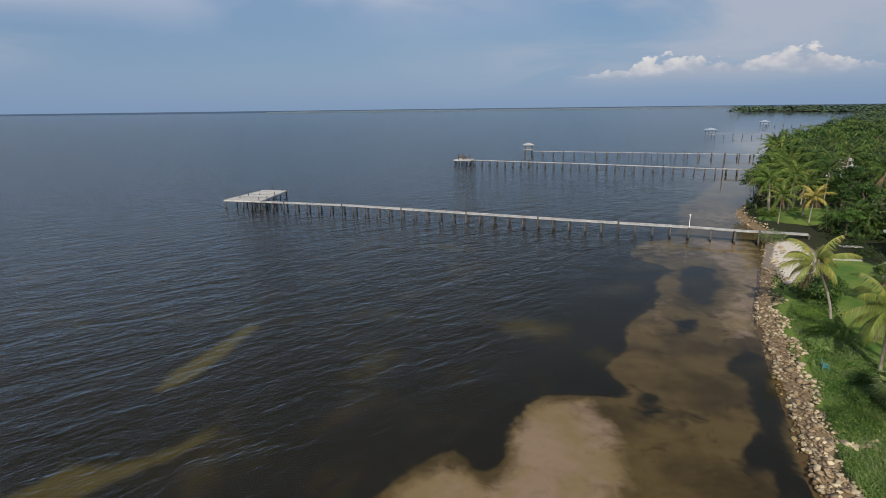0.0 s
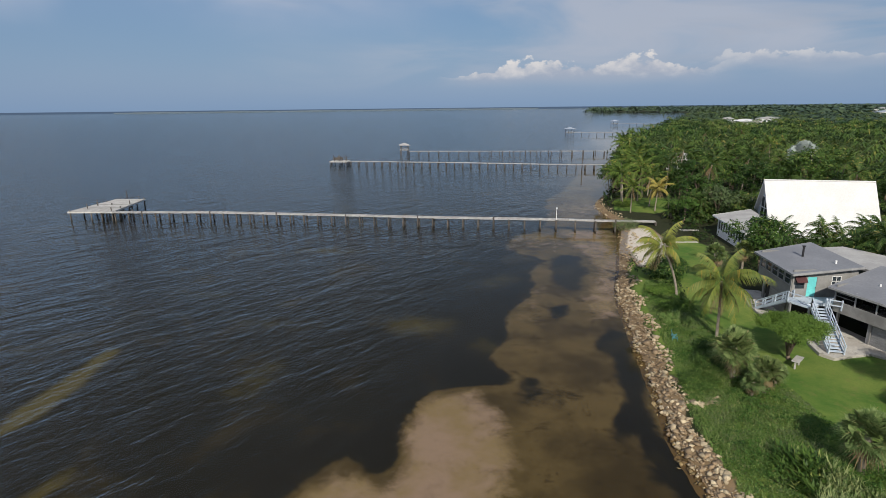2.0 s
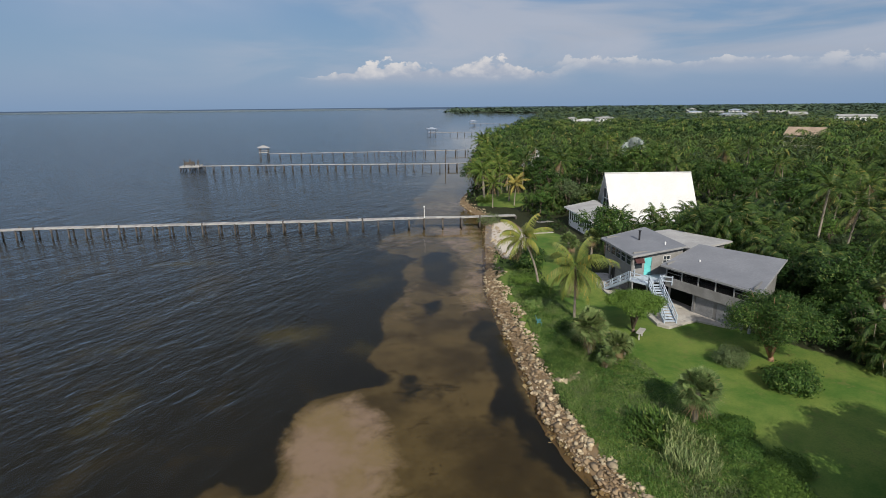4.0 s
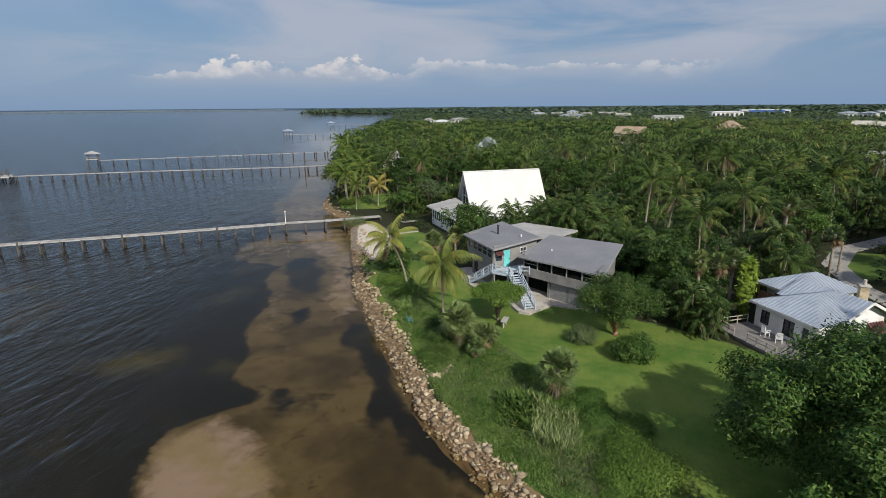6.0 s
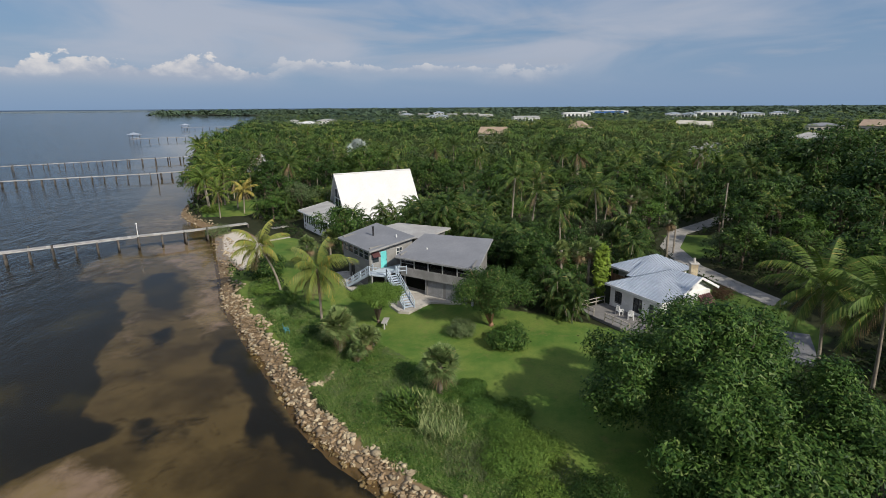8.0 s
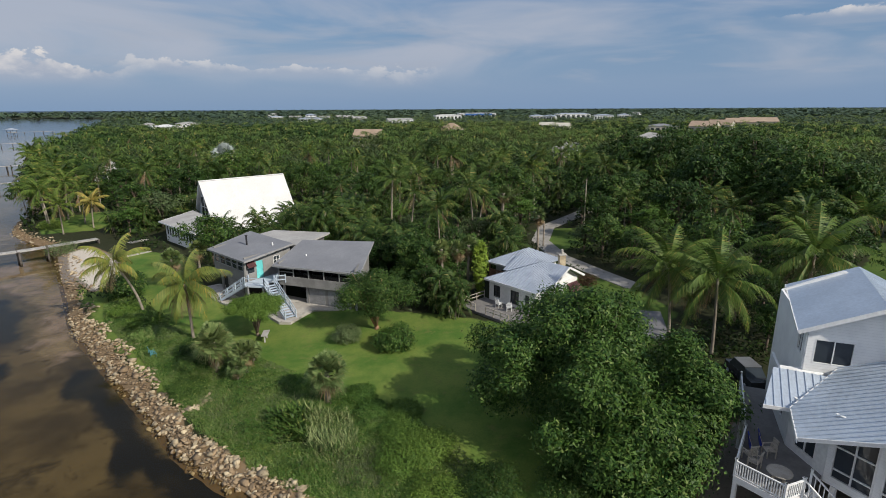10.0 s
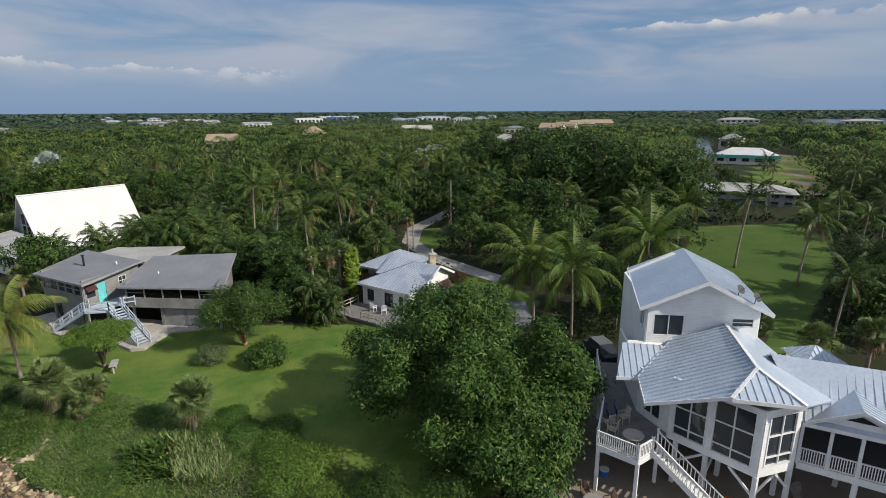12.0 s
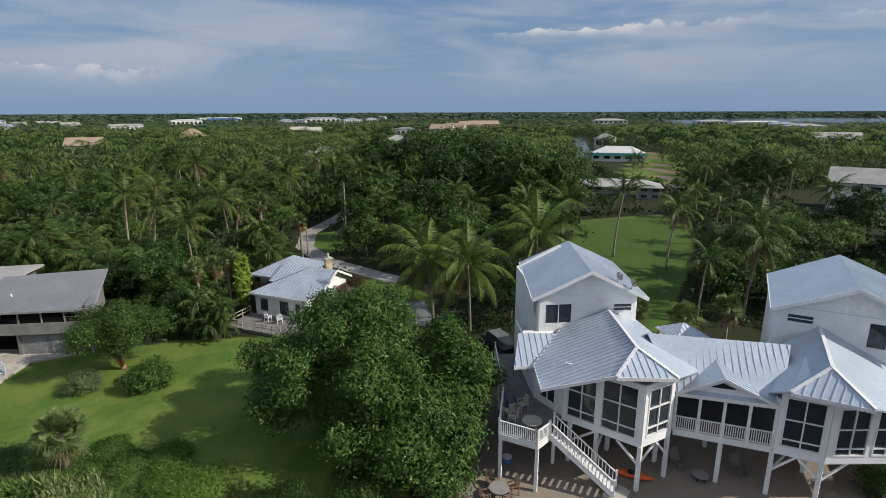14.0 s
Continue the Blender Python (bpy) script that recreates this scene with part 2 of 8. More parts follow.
def make_land():
    """Mown lawn, rough grass, bare sand and forest floor by their plan (kept in the mesh's attributes)."""
    m = bpy.data.materials.new("land")
    m.use_nodes = True
    n = Nodes(m.node_tree)
    co = n.add("ShaderNodeTexCoord").outputs["Object"]
    at = {k: n.attribute(k) for k in ("lawn", "sandy", "darker_lawn")}
    rag = n.math("MULTIPLY", n.math("SUBTRACT", n.noise(co, 0.6, 5.0, 0.65), 0.5), 0.9)
    lawn = n.mix(n.ramp(n.noise(co, 0.22, 6.0, 0.68), 0.3, 0.7), (0.060, 0.124, 0.020), (0.155, 0.198, 0.042))
    lawn = n.mix(n.ramp(n.noise(co, 0.9, 4.0, 0.7), 0.55, 0.72, 0.0, 0.55), lawn, (0.16, 0.15, 0.05))
    lawn = n.mix(n.ramp(n.noise(co, 9.0, 3.0, 0.7), 0.4, 0.8, 0.0, 0.5), lawn, (0.03, 0.07, 0.012))
    # lawn colour mixed darker where the plan marks it
    lawn = n.mix(n.math("MULTIPLY", at["darker_lawn"], 0.75), lawn, n.mix(n.noise(co, 0.5, 5.0, 0.65), (0.030, 0.066, 0.011), (0.058, 0.092, 0.020)))
    floor = n.mix(n.noise(co, 0.5, 4.0), (0.016, 0.024, 0.008), (0.035, 0.034, 0.016))
    sand = n.mix(n.noise(co, 0.8, 5.0, 0.6), (0.27, 0.23, 0.185), (0.19, 0.16, 0.13))
    sand = n.mix(n.ramp(at["sandy"], 1.05, 1.3), sand, n.mix(n.noise(co, 1.1, 5.0, 0.6), (0.60, 0.54, 0.46), (0.46, 0.40, 0.33)))
    sand = n.mix(n.ramp(at["sandy"], 0.78, 0.72), sand, n.mix(n.noise(co, 1.5, 5.0, 0.7), (0.26, 0.18, 0.10), (0.13, 0.09, 0.05)))
    sand = n.mix(n.ramp(n.noise(co, 6.0, 3.0), 0.55, 0.75), sand, (0.16, 0.13, 0.10))
    col = n.mix(n.ramp(n.math("ADD", at["lawn"], rag), 0.35, 0.65), floor, lawn)
    col = n.mix(n.ramp(n.math("ADD", at["sandy"], rag), 0.40, 0.60), col, sand)
    b = n.add("ShaderNodeBsdfPrincipled", Roughness=0.9)
    b.inputs["Specular IOR Level"].default_value = 0.15
    n.link(col, b.inputs["Base Color"])
    bp = n.add("ShaderNodeBump", Strength=0.5, Distance=0.06)
    n.link(n.noise(co, 7.0, 4.0, 0.7), bp.inputs["Height"])
    n.link(bp.outputs[0], b.inputs["Normal"])
    n.link(b.outputs[0], n.add("ShaderNodeOutputMaterial").inputs[0])
    return m


M_WATER, M_SEABED, M_LAND = make_water("water"), make_seabed(), make_land()
# blue-grey base colour has the distance haze painted into it
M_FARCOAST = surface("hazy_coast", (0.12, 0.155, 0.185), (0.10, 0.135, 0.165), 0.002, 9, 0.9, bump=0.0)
M_LAGOON = surface("lagoon_water", (0.06, 0.085, 0.12), (0.05, 0.07, 0.10), 0.02, 9, 0.12, bump=0.02)
M_ROCK = surface("limestone", (0.42, 0.345, 0.225), (0.28, 0.22, 0.14), 1.3, 6, 0.9, bump=0.6, rand=0.35, third=(0.16, 0.12, 0.08))
M_ROCKBROWN = surface("stained_limestone", (0.27, 0.195, 0.115), (0.19, 0.13, 0.075), 1.3, 6, 0.9, bump=0.6, rand=0.3, third=(0.36, 0.28, 0.18))
M_PIERWOOD = surface("weathered_plank", (0.44, 0.425, 0.40), (0.31, 0.295, 0.27), 0.8, 9, 0.85, bump=0.3, rand=0.2)
M_PILE = surface("pile_wood", (0.12, 0.105, 0.09), (0.06, 0.052, 0.045), 1.2, 6, 0.9, bump=0.4, rand=0.2)
M_WHITE = surface("white_paint", (0.80, 0.80, 0.78), (0.70, 0.70, 0.69), 0.4, 10, 0.55, bump=0.05, contrast=0.4)
M_SIDING = siding("white_lap_siding", (0.80, 0.80, 0.78))
M_WHITEMETAL = surface("pale_metal_roof", (0.54, 0.605, 0.68), (0.46, 0.52, 0.59), 0.35, 14, 0.38, metal=0.25, bump=0.03)
M_GALV = surface("galvanised_roof", (0.46, 0.50, 0.56), (0.37, 0.41, 0.47), 0.5, 10, 0.4, metal=0.35, bump=0.04)
M_GREYROOF = surface("grey_membrane_roof", (0.215, 0.22, 0.235), (0.175, 0.18, 0.195), 0.25, 18, 0.8, bump=0.1)
M_PALEROOF = surface("pale_flat_roof", (0.40, 0.39, 0.37), (0.31, 0.30, 0.29), 0.4, 9, 0.85, bump=0.1)
M_AROOF = surface("white_shingle_roof", (0.645, 0.64, 0.625), (0.59, 0.585, 0.57), 0.35, 16, 0.75, bump=0.2, contrast=0.35)
M_GREYWOOD = surface("grey_weathered_siding", (0.235, 0.23, 0.22), (0.165, 0.16, 0.15), 0.7, 9, 0.85, bump=0.3, rand=0.12)
M_GREYTRIM = surface("grey_trim", (0.30, 0.30, 0.30), (0.22, 0.22, 0.22), 0.8, 8, 0.75, bump=0.1)
M_BLUEGREY = surface("blue_grey_paint", (0.50, 0.57, 0.64), (0.41, 0.47, 0.54), 0.8, 8, 0.7, bump=0.1)
M_TEAL = surface("turquoise_paint", (0.16, 0.62, 0.60), (0.13, 0.52, 0.52), 0.8, 8, 0.5, bump=0.03)
M_CONC = surface("concrete", (0.48, 0.45, 0.40), (0.36, 0.33, 0.29), 0.5, 10, 0.9, bump=0.2, third=(0.25, 0.23, 0.20))
M_LANE = surface("worn_concrete_lane", (0.34, 0.32, 0.29), (0.25, 0.235, 0.21), 0.5, 10, 0.9, bump=0.2, third=(0.14, 0.13, 0.11))
M_ROAD = surface("asphalt", (0.19, 0.19, 0.20), (0.14, 0.14, 0.15), 0.3, 14, 0.9, bump=0.2, third=(0.26, 0.25, 0.23))
# near-black that paints shade into openings and recesses; also tyre rubber
M_DARK = surface("shade_and_tyre_black", (0.02, 0.02, 0.02), (0.012, 0.012, 0.012), 0.8, 6, 0.9, bump=0.0)
M_GLASS = glass_dark("window_glass")
M_SCREEN = screen_mesh("insect_screen")
M_TRUNK = surface("palm_bark", (0.30, 0.26, 0.21), (0.20, 0.17, 0.13), 2.0, 6, 0.9, bump=0.4, rand=0.2)
M_BARK = surface("bark", (0.16, 0.12, 0.09), (0.10, 0.075, 0.055), 2.0, 6, 0.9, bump=0.5, rand=0.25)
M_REDBARK = surface("coppery_bark", (0.30, 0.17, 0.10), (0.20, 0.11, 0.065), 2.0, 6, 0.7, bump=0.3)
M_LEAF = foliage("broad_leaf", (0.014, 0.041, 0.008), (0.068, 0.120, 0.023), 0.38, (0.15, 0.18, 0.05))
M_LEAFTREE = foliage("spreading_tree_leaf", (0.016, 0.046, 0.008), (0.108, 0.170, 0.033), 0.1, (0.17, 0.21, 0.06))
# darker copy of the palm frond, with shade put into its colour
M_ARECA = foliage("shade_tinted_frond", (0.016, 0.044, 0.009), (0.072, 0.108, 0.024), 0.3, (0.16, 0.15, 0.05))
M_LEAFFRESH = foliage("fresh_leaf", (0.036, 0.086, 0.014), (0.112, 0.185, 0.034), 0.25)
M_MAROONLEAF = foliage("maroon_leaf", (0.045, 0.022, 0.016), (0.10, 0.06, 0.03), 0.1)
# lighter copy of the palm frond, with sunlight put into its colour
M_PALMLIGHT = foliage("sun_tinted_frond", (0.070, 0.125, 0.022), (0.165, 0.215, 0.045), 0.1, (0.30, 0.24, 0.07), 0.3)
# leaf colours darkened to deepen the shade below the crowns
M_UNDER = foliage("undergrowth_shade_leaf", (0.009, 0.022, 0.005), (0.034, 0.060, 0.013), 0.1)
M_SABALPALE = foliage("pale_fan_frond", (0.068, 0.115, 0.034), (0.195, 0.250, 0.095), 0.1, (0.22, 0.20, 0.09))
M_LEAFBRIGHT = foliage("bright_leaf", (0.068, 0.130, 0.018), (0.165, 0.235, 0.044), 0.15)
M_LEAFGREY = foliage("dusty_leaf", (0.065, 0.105, 0.038), (0.115, 0.145, 0.062), 0.3)
M_PALM = foliage("palm_frond", (0.026, 0.062, 0.011), (0.105, 0.145, 0.030), 0.35, (0.24, 0.20, 0.05))
M_PALMYELLOW = foliage("yellowing_frond", (0.22, 0.225, 0.05), (0.11, 0.155, 0.032), 0.15, (0.36, 0.23, 0.05))
M_PALMDARK = foliage("dark_frond", (0.020, 0.050, 0.010), (0.085, 0.120, 0.026), 0.3, (0.20, 0.17, 0.05))
M_GOLD = foliage("golden_frond", (0.36, 0.26, 0.065), (0.19, 0.20, 0.05), 0.1)
M_DEADFROND = foliage("dry_frond", (0.20, 0.14, 0.075), (0.13, 0.09, 0.05), 0.25)
M_SABAL = foliage("fan_frond", (0.085, 0.125, 0.036), (0.155, 0.200, 0.070), 0.2, (0.24, 0.21, 0.10))
M_SILVER = foliage("silver_fan_frond", (0.25, 0.29, 0.27), (0.36, 0.40, 0.38), 0.1)
# leaf colours a little lighter and greyer, painting in some distance haze
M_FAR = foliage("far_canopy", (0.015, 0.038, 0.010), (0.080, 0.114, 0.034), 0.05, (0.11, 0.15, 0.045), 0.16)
M_FARPALE = foliage("far_pale_canopy", (0.032, 0.056, 0.016), (0.105, 0.132, 0.042), 0.05, None, 0.25)
M_FARDARK = foliage("far_dark_canopy", (0.009, 0.028, 0.006), (0.042, 0.080, 0.018), 0.05, None, 0.2)
# distance haze is mixed into these paler, greyer leaf colours
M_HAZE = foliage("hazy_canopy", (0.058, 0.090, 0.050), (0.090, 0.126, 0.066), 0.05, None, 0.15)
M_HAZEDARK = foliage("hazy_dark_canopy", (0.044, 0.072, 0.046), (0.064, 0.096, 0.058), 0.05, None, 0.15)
M_GRASS = foliage("rough_grass", (0.090, 0.165, 0.034), (0.200, 0.265, 0.078), 0.1, (0.27, 0.26, 0.11))
M_AGAVE = foliage("strap_leaf", (0.09, 0.15, 0.045), (0.30, 0.33, 0.14), 0.1)
M_WEED = foliage("weed_leaf", (0.060, 0.115, 0.026), (0.165, 0.225, 0.060), 0.1, (0.26, 0.26, 0.10))
M_DRYHERB = foliage("dry_herb", (0.080, 0.115, 0.045), (0.165, 0.175, 0.082), 0.1)
M_ORANGE = surface("orange_plastic", (0.72, 0.13, 0.02), (0.60, 0.10, 0.015), 1.0, 8, 0.35, bump=0.0)
M_BLUE = surface("blue_fabric", (0.02, 0.04, 0.30), (0.015, 0.03, 0.22), 2.0, 8, 0.7)
M_CHAIRWOOD = surface("pale_wood_furniture", (0.42, 0.38, 0.32), (0.32, 0.28, 0.23), 2.0, 8, 0.7, bump=0.1)
M_TABLESTONE = surface("grey_table_top", (0.28, 0.26, 0.24), (0.20, 0.19, 0.175), 2.0, 8, 0.6)
M_BLACKMETAL = surface("dark_metal", (0.05, 0.05, 0.055), (0.03, 0.03, 0.03), 2.0, 8, 0.45, metal=0.5)
M_MAROON = surface("maroon_awning", (0.085, 0.03, 0.03), (0.055, 0.018, 0.02), 1.0, 8, 0.6)
M_MAROONPALE = surface("pale_awning_stripe", (0.26, 0.13, 0.12), (0.20, 0.09, 0.09), 1.0, 8, 0.6)
M_TAN = surface("tan_tile_roof", (0.38, 0.29, 0.21), (0.30, 0.22, 0.16), 0.3, 9, 0.85, bump=0.2)
M_CREAM = surface("cream_stucco", (0.58, 0.54, 0.47), (0.48, 0.45, 0.39), 0.3, 9, 0.85)
M_TEALROOF = surface("turquoise_fascia", (0.12, 0.48, 0.44), (0.10, 0.40, 0.37), 0.4, 9, 0.6)
M_BLUEWALL = surface("blue_cladding", (0.06, 0.16, 0.42), (0.05, 0.13, 0.36), 0.2, 9, 0.6)
M_CARPAINT = surface("dark_car_paint", (0.05, 0.055, 0.06), (0.04, 0.042, 0.048), 0.5, 9, 0.25, metal=0.3, bump=0.0)
M_STUCCO = surface("white_stucco", (0.80, 0.795, 0.78), (0.64, 0.63, 0.60), 0.4, 10, 0.8, bump=0.15)

# ---- building helpers ----
Z = Vector((0, 0, 1))


class Shape:
    """Collects vertices and faces for one mesh."""

    def __init__(self):
        self.v, self.f = [], []

    def poly(self, pts):
        k = len(self.v)
        self.v += [tuple(p) for p in pts]
        self.f.append(tuple(range(k, k + len(pts))))
        return self

    def hexa(self, lo, hi):
        """A solid between two like polygons (lower, upper)."""
        k, n = len(self.v), len(lo)
        self.v += [tuple(p) for p in lo] + [tuple(p) for p in hi]
        self.f.append(tuple(range(k + n - 1, k - 1, -1)))
        self.f.append(tuple(range(k + n, k + 2 * n)))
        for i in range(n):
            j = (i + 1) % n
            self.f.append((k + i, k + j, k + n + j, k + n + i))
        return self

    def box(self, c, size, turn=0.0):
        x, y, z = (s / 2 for s in size)
        ca, sa = math.cos(turn), math.sin(turn)
        at = lambda a, b: (c[0] + a * ca - b * sa, c[1] + a * sa + b * ca)
        ring = [at(-x, -y), at(x, -y), at(x, y), at(-x, y)]
        return self.hexa([(*p, c[2] - z) for p in ring], [(*p, c[2] + z) for p in ring])

    def beam(self, p, q, w, h=None, up=Z):
        """A bar of section w x h from p to q."""
        p, q = Vector(p), Vector(q)
        d = (q - p).normalized()
        side = d.cross(up)
        if side.length < 1e-4:
            side = d.cross(Vector((1, 0, 0)))
        side.normalize()
        top = side.cross(d)
        a, b = side * w / 2, top * (h or w) / 2
        ring = lambda o: [o - a - b, o + a - b, o + a + b, o - a + b]
        return self.hexa(ring(p), ring(q))

    def tube(self, path, radii, n=8, cap=True):
        """A round limb along a path."""
        k0 = len(self.v)
        path = [Vector(p) for p in path]
        for i, p in enumerate(path):
            d = (path[min(i + 1, len(path) - 1)] - path[max(i - 1, 0)]).normalized()
            side = d.cross(Vector((0.31, 0.95, 0.05)))
            if side.length < 0.1:
                side = d.cross(Vector((1, 0, 0)))
            side.normalize()
            other = d.cross(side)
            for j in range(n):
                a = 2 * math.pi * j / n
                self.v.append(tuple(p + radii[i] * (math.cos(a) * side + math.sin(a) * other)))
        for i in range(len(path) - 1):
            for j in range(n):
                a, b = k0 + i * n + j, k0 + i * n + (j + 1) % n
                self.f.append((a, b, b + n, a + n))
        if cap:
            self.f.append(tuple(range(k0 + n - 1, k0 - 1, -1)))
            e = k0 + (len(path) - 1) * n
            self.f.append(tuple(range(e, e + n)))
        return self

    def mesh(self, name, mat, smooth=False):
        me = bpy.data.meshes.new(name)
        me.from_pydata(self.v, [], self.f)
        me.materials.append(mat)
        if smooth:
            me.polygons.foreach_set("use_smooth", [True] * len(me.polygons))
        me.update()
        return me


def part(name, shape, mat, parent=None, label="", smooth=False):
    """Links a shape (or a ready mesh) as one object under a thing or a part."""
    data = shape if isinstance(shape, bpy.types.Mesh) else shape.mesh(name, mat, smooth)
    ob = new(name, data)
    ob.parent = parent
    if label:
        ob["label"] = label
    return ob


def thing(name, label, category, group="", at=(0, 0, 0), kind=""):
    ob = new(name)
    ob.empty_display_size = 0.2
    ob.location = at
    return tagged(ob, label, category, group, kind)


def np_mesh(name, verts, faces, mat, smooth=False):
    """A mesh from arrays: verts (n, 3), faces (m, k) of one size."""
    me = bpy.data.meshes.new(name)
    m, k = faces.shape
    me.vertices.add(len(verts))
    me.vertices.foreach_set("co", np.ascontiguousarray(verts, dtype=np.float32).ravel())
    me.loops.add(m * k)
    me.loops.foreach_set("vertex_index", np.ascontiguousarray(faces, dtype=np.int32).ravel())
    me.polygons.add(m)
    me.polygons.foreach_set("loop_start", np.arange(0, m * k, k, dtype=np.int32))
    if smooth:
        me.polygons.foreach_set("use_smooth", np.ones(m, dtype=bool))
    me.materials.append(mat)
    me.update(calc_edges=True)
    me.validate()
    return me


def unit(a):
    return a / np.maximum(np.linalg.norm(a, axis=-1, keepdims=True), 1e-9)


def leaves(rng, centres, outward, size, narrow=0.5, droop=0.25, spread=0.38):
    """Pointed three-cornered leaf blades: (verts, faces). outward: the way the blades face, roughly."""
    n = len(centres)
    normal = unit(outward + spread * rng.normal(size=(n, 3)))
    along = unit(np.cross(normal, rng.normal(size=(n, 3))))
    along[:, 2] -= droop
    along = unit(along)
    side = unit(np.cross(normal, along))
    s = (size * rng.uniform(0.65, 1.35, n))[:, None]
    tip, base = centres + along * s * 1.1, centres - along * s * 0.75
    verts = np.stack([base + side * s * narrow, tip, base - side * s * narrow], 1).reshape(-1, 3)
    return verts, np.arange(n * 3).reshape(-1, 3)


def merge(pieces):
    vs, fs, k = [], [], 0
    for v, f in pieces:
        vs.append(v)
        fs.append(f + k)
        k += len(v)
    return np.concatenate(vs), np.concatenate(fs)


def inside(px, py, poly):
    """Which of the points lie in the polygon."""
    px, py = np.asarray(px, float), np.asarray(py, float)
    hit = np.zeros(px.shape, bool)
    for (x0, y0), (x1, y1) in zip(poly, poly[1:] + poly[:1]):
        if y0 == y1:
            continue
        cross = ((y0 > py) != (y1 > py)) & (px < (x1 - x0) * (py - y0) / (y1 - y0) + x0)
        hit ^= cross
    return hit


def edge_distance(px, py, poly, closed=True):
    """Distance from the points to the polygon's outline."""
    px, py = np.asarray(px, float), np.asarray(py, float)
    best = np.full(px.shape, 1e9)
    for (x0, y0), (x1, y1) in zip(poly, (poly[1:] + poly[:1]) if closed else poly[1:]):
        dx, dy = x1 - x0, y1 - y0
        t = np.clip(((px - x0) * dx + (py - y0) * dy) / (dx * dx + dy * dy + 1e-12), 0, 1)
        best = np.minimum(best, np.hypot(px - x0 - t * dx, py - y0 - t * dy))
    return best


def soft_in(px, py, poly, blur):
    """1 inside the polygon, 0 outside, with a soft edge blur metres wide."""
    d = edge_distance(px, py, poly) * np.where(inside(px, py, poly), 1, -1)
    return np.clip(0.5 + d / blur, 0, 1)


# ---- ground, seabed and water ----
# the waterline: x at each y
SHORE = [(-4900, 20.0), (-60, 20.0), (0, 20.6), (16, 21.4), (21, 22.2), (25, 22.8), (30, 24.1), (34.4, 26.1), (40, 28.5), (46, 31.0), (52, 33.7), (58, 36.2),
         (62, 38.4), (70, 43.4), (79, 48.8), (94, 58.2), (100, 60.5), (109, 62.6), (118, 65.5), (127, 71.4), (136, 82), (155, 91.5), (188, 108.6), (203, 117),
         (249, 146), (425, 290), (640, 470), (957, 742), (1069, 835), (1120, 874), (1492, 1129), (1750, 1130), (1897, 985), (2150, 1130), (2500, 1380), (3200, 1700), (4900, 2600)]
SY, SX = np.array([p[0] for p in SHORE], float), np.array([p[1] for p in SHORE], float)


def shore_x(y):
    return np.interp(y, SY, SX)


LAGOON = [(660, -362), (700, -480), (745, -700), (900, -1250), (1400, -1350), (1535, -1210), (1362, -707), (1221, -581), (832, -396)]
CANAL = [(255, -84), (475, -152), (475, -161), (255, -92)]
# lawns, clockwise from the shore
LAWN_A = [(27.5, 15.5), (30.5, 24.5), (35.5, 35.5), (39, 43.5), (46.5, 60), (55, 82), (62, 79), (61, 66), (52, 55), (49, 52), (50.5, 30), (52.5, 20), (52, 10), (48, 4), (42, -4), (31, -3.5), (26, 4)]
LAWN_B = [(50, -1), (50, 12), (62, 14), (70, 9.5), (73, 6), (69, 0.5), (62, -4)]
LAWN_C = [(50, -21), (80, -25), (108, -37), (113, -58), (95, -55), (70, -40), (50, -27)]
LAWN_D = [(84, 13.5), (98, 20), (103, 12), (90, 8)]
LAWN_E = [(65.5, 109), (73, 121), (84, 117), (80, 103), (70, 100)]
LAWN_F = [(160, -62), (300, -135), (290, -150), (150, -90)]
SAND_A = [(24, 1), (29.6, -3.5), (41, -7), (40, -34), (20, -40), (19, 1)]
SAND_B = [(45.2, 67.0), (50.4, 79.5), (58.0, 91.0), (61.5, 89.5), (57.8, 79), (52, 69), (48, 65)]
SAND_C = [(150, -77), (164, -82), (228, -106), (300, -136), (300, -146), (238, -117), (164, -89), (150, -84)]


def land_height(x, y):
    d = x - shore_x(y)                                   # metres inland
    rise = np.interp(d, [-6, -0.35, 0.3, 1.2, 2.6, 9, 30, 120], [-2.6, -0.6, 0.0, 0.55, 0.85, 1.35, 1.65, 1.9])
    return rise + 0.05 * np.sin(x * 0.31) * np.cos(y * 0.27) * (d > 3)


def uneven(lo, hi, dense_lo, dense_hi, step, grow=1.16):
    """Grid lines: even between dense_lo and dense_hi, wider and wider beyond."""
    mid = list(np.arange(dense_lo, dense_hi + 0.01, step))
    out, s, a = [], step, dense_hi
    while a < hi:
        s *= grow
        a = min(a + s, hi)
        out.append(a)
    pre, s, a = [], step, dense_lo
    while a > lo:
        s *= grow
        a = max(a - s, lo)
        pre.append(a)
    return np.array(pre[::-1] + mid + out)


def sheet(name, gx, gy, height, mat, keep=None):
    X, Y = np.meshgrid(gx, gy)
    zz = height(X, Y)
    verts = np.stack([X, Y, zz], -1).reshape(-1, 3)
    ny, nx = X.shape
    i = (np.arange(ny - 1)[:, None] * nx + np.arange(nx - 1)[None]).ravel()
    faces = np.stack([i, i + 1, i + nx + 1, i + nx], 1)
    if keep is not None:
        faces = faces[keep(verts[faces].mean(1))]
    return np_mesh(name, verts, faces, mat, True), verts[:, 0], verts[:, 1]


def blob(px, py, x, y, rx, ry, turn=0.0):
    c, s = math.cos(radians(turn)), math.sin(radians(turn))
    u, v = (px - x) * c + (py - y) * s, -(px - x) * s + (py - y) * c
    return np.clip(1.25 - np.sqrt((u / rx) ** 2 + (v / ry) ** 2) * 0.75, 0, 1)


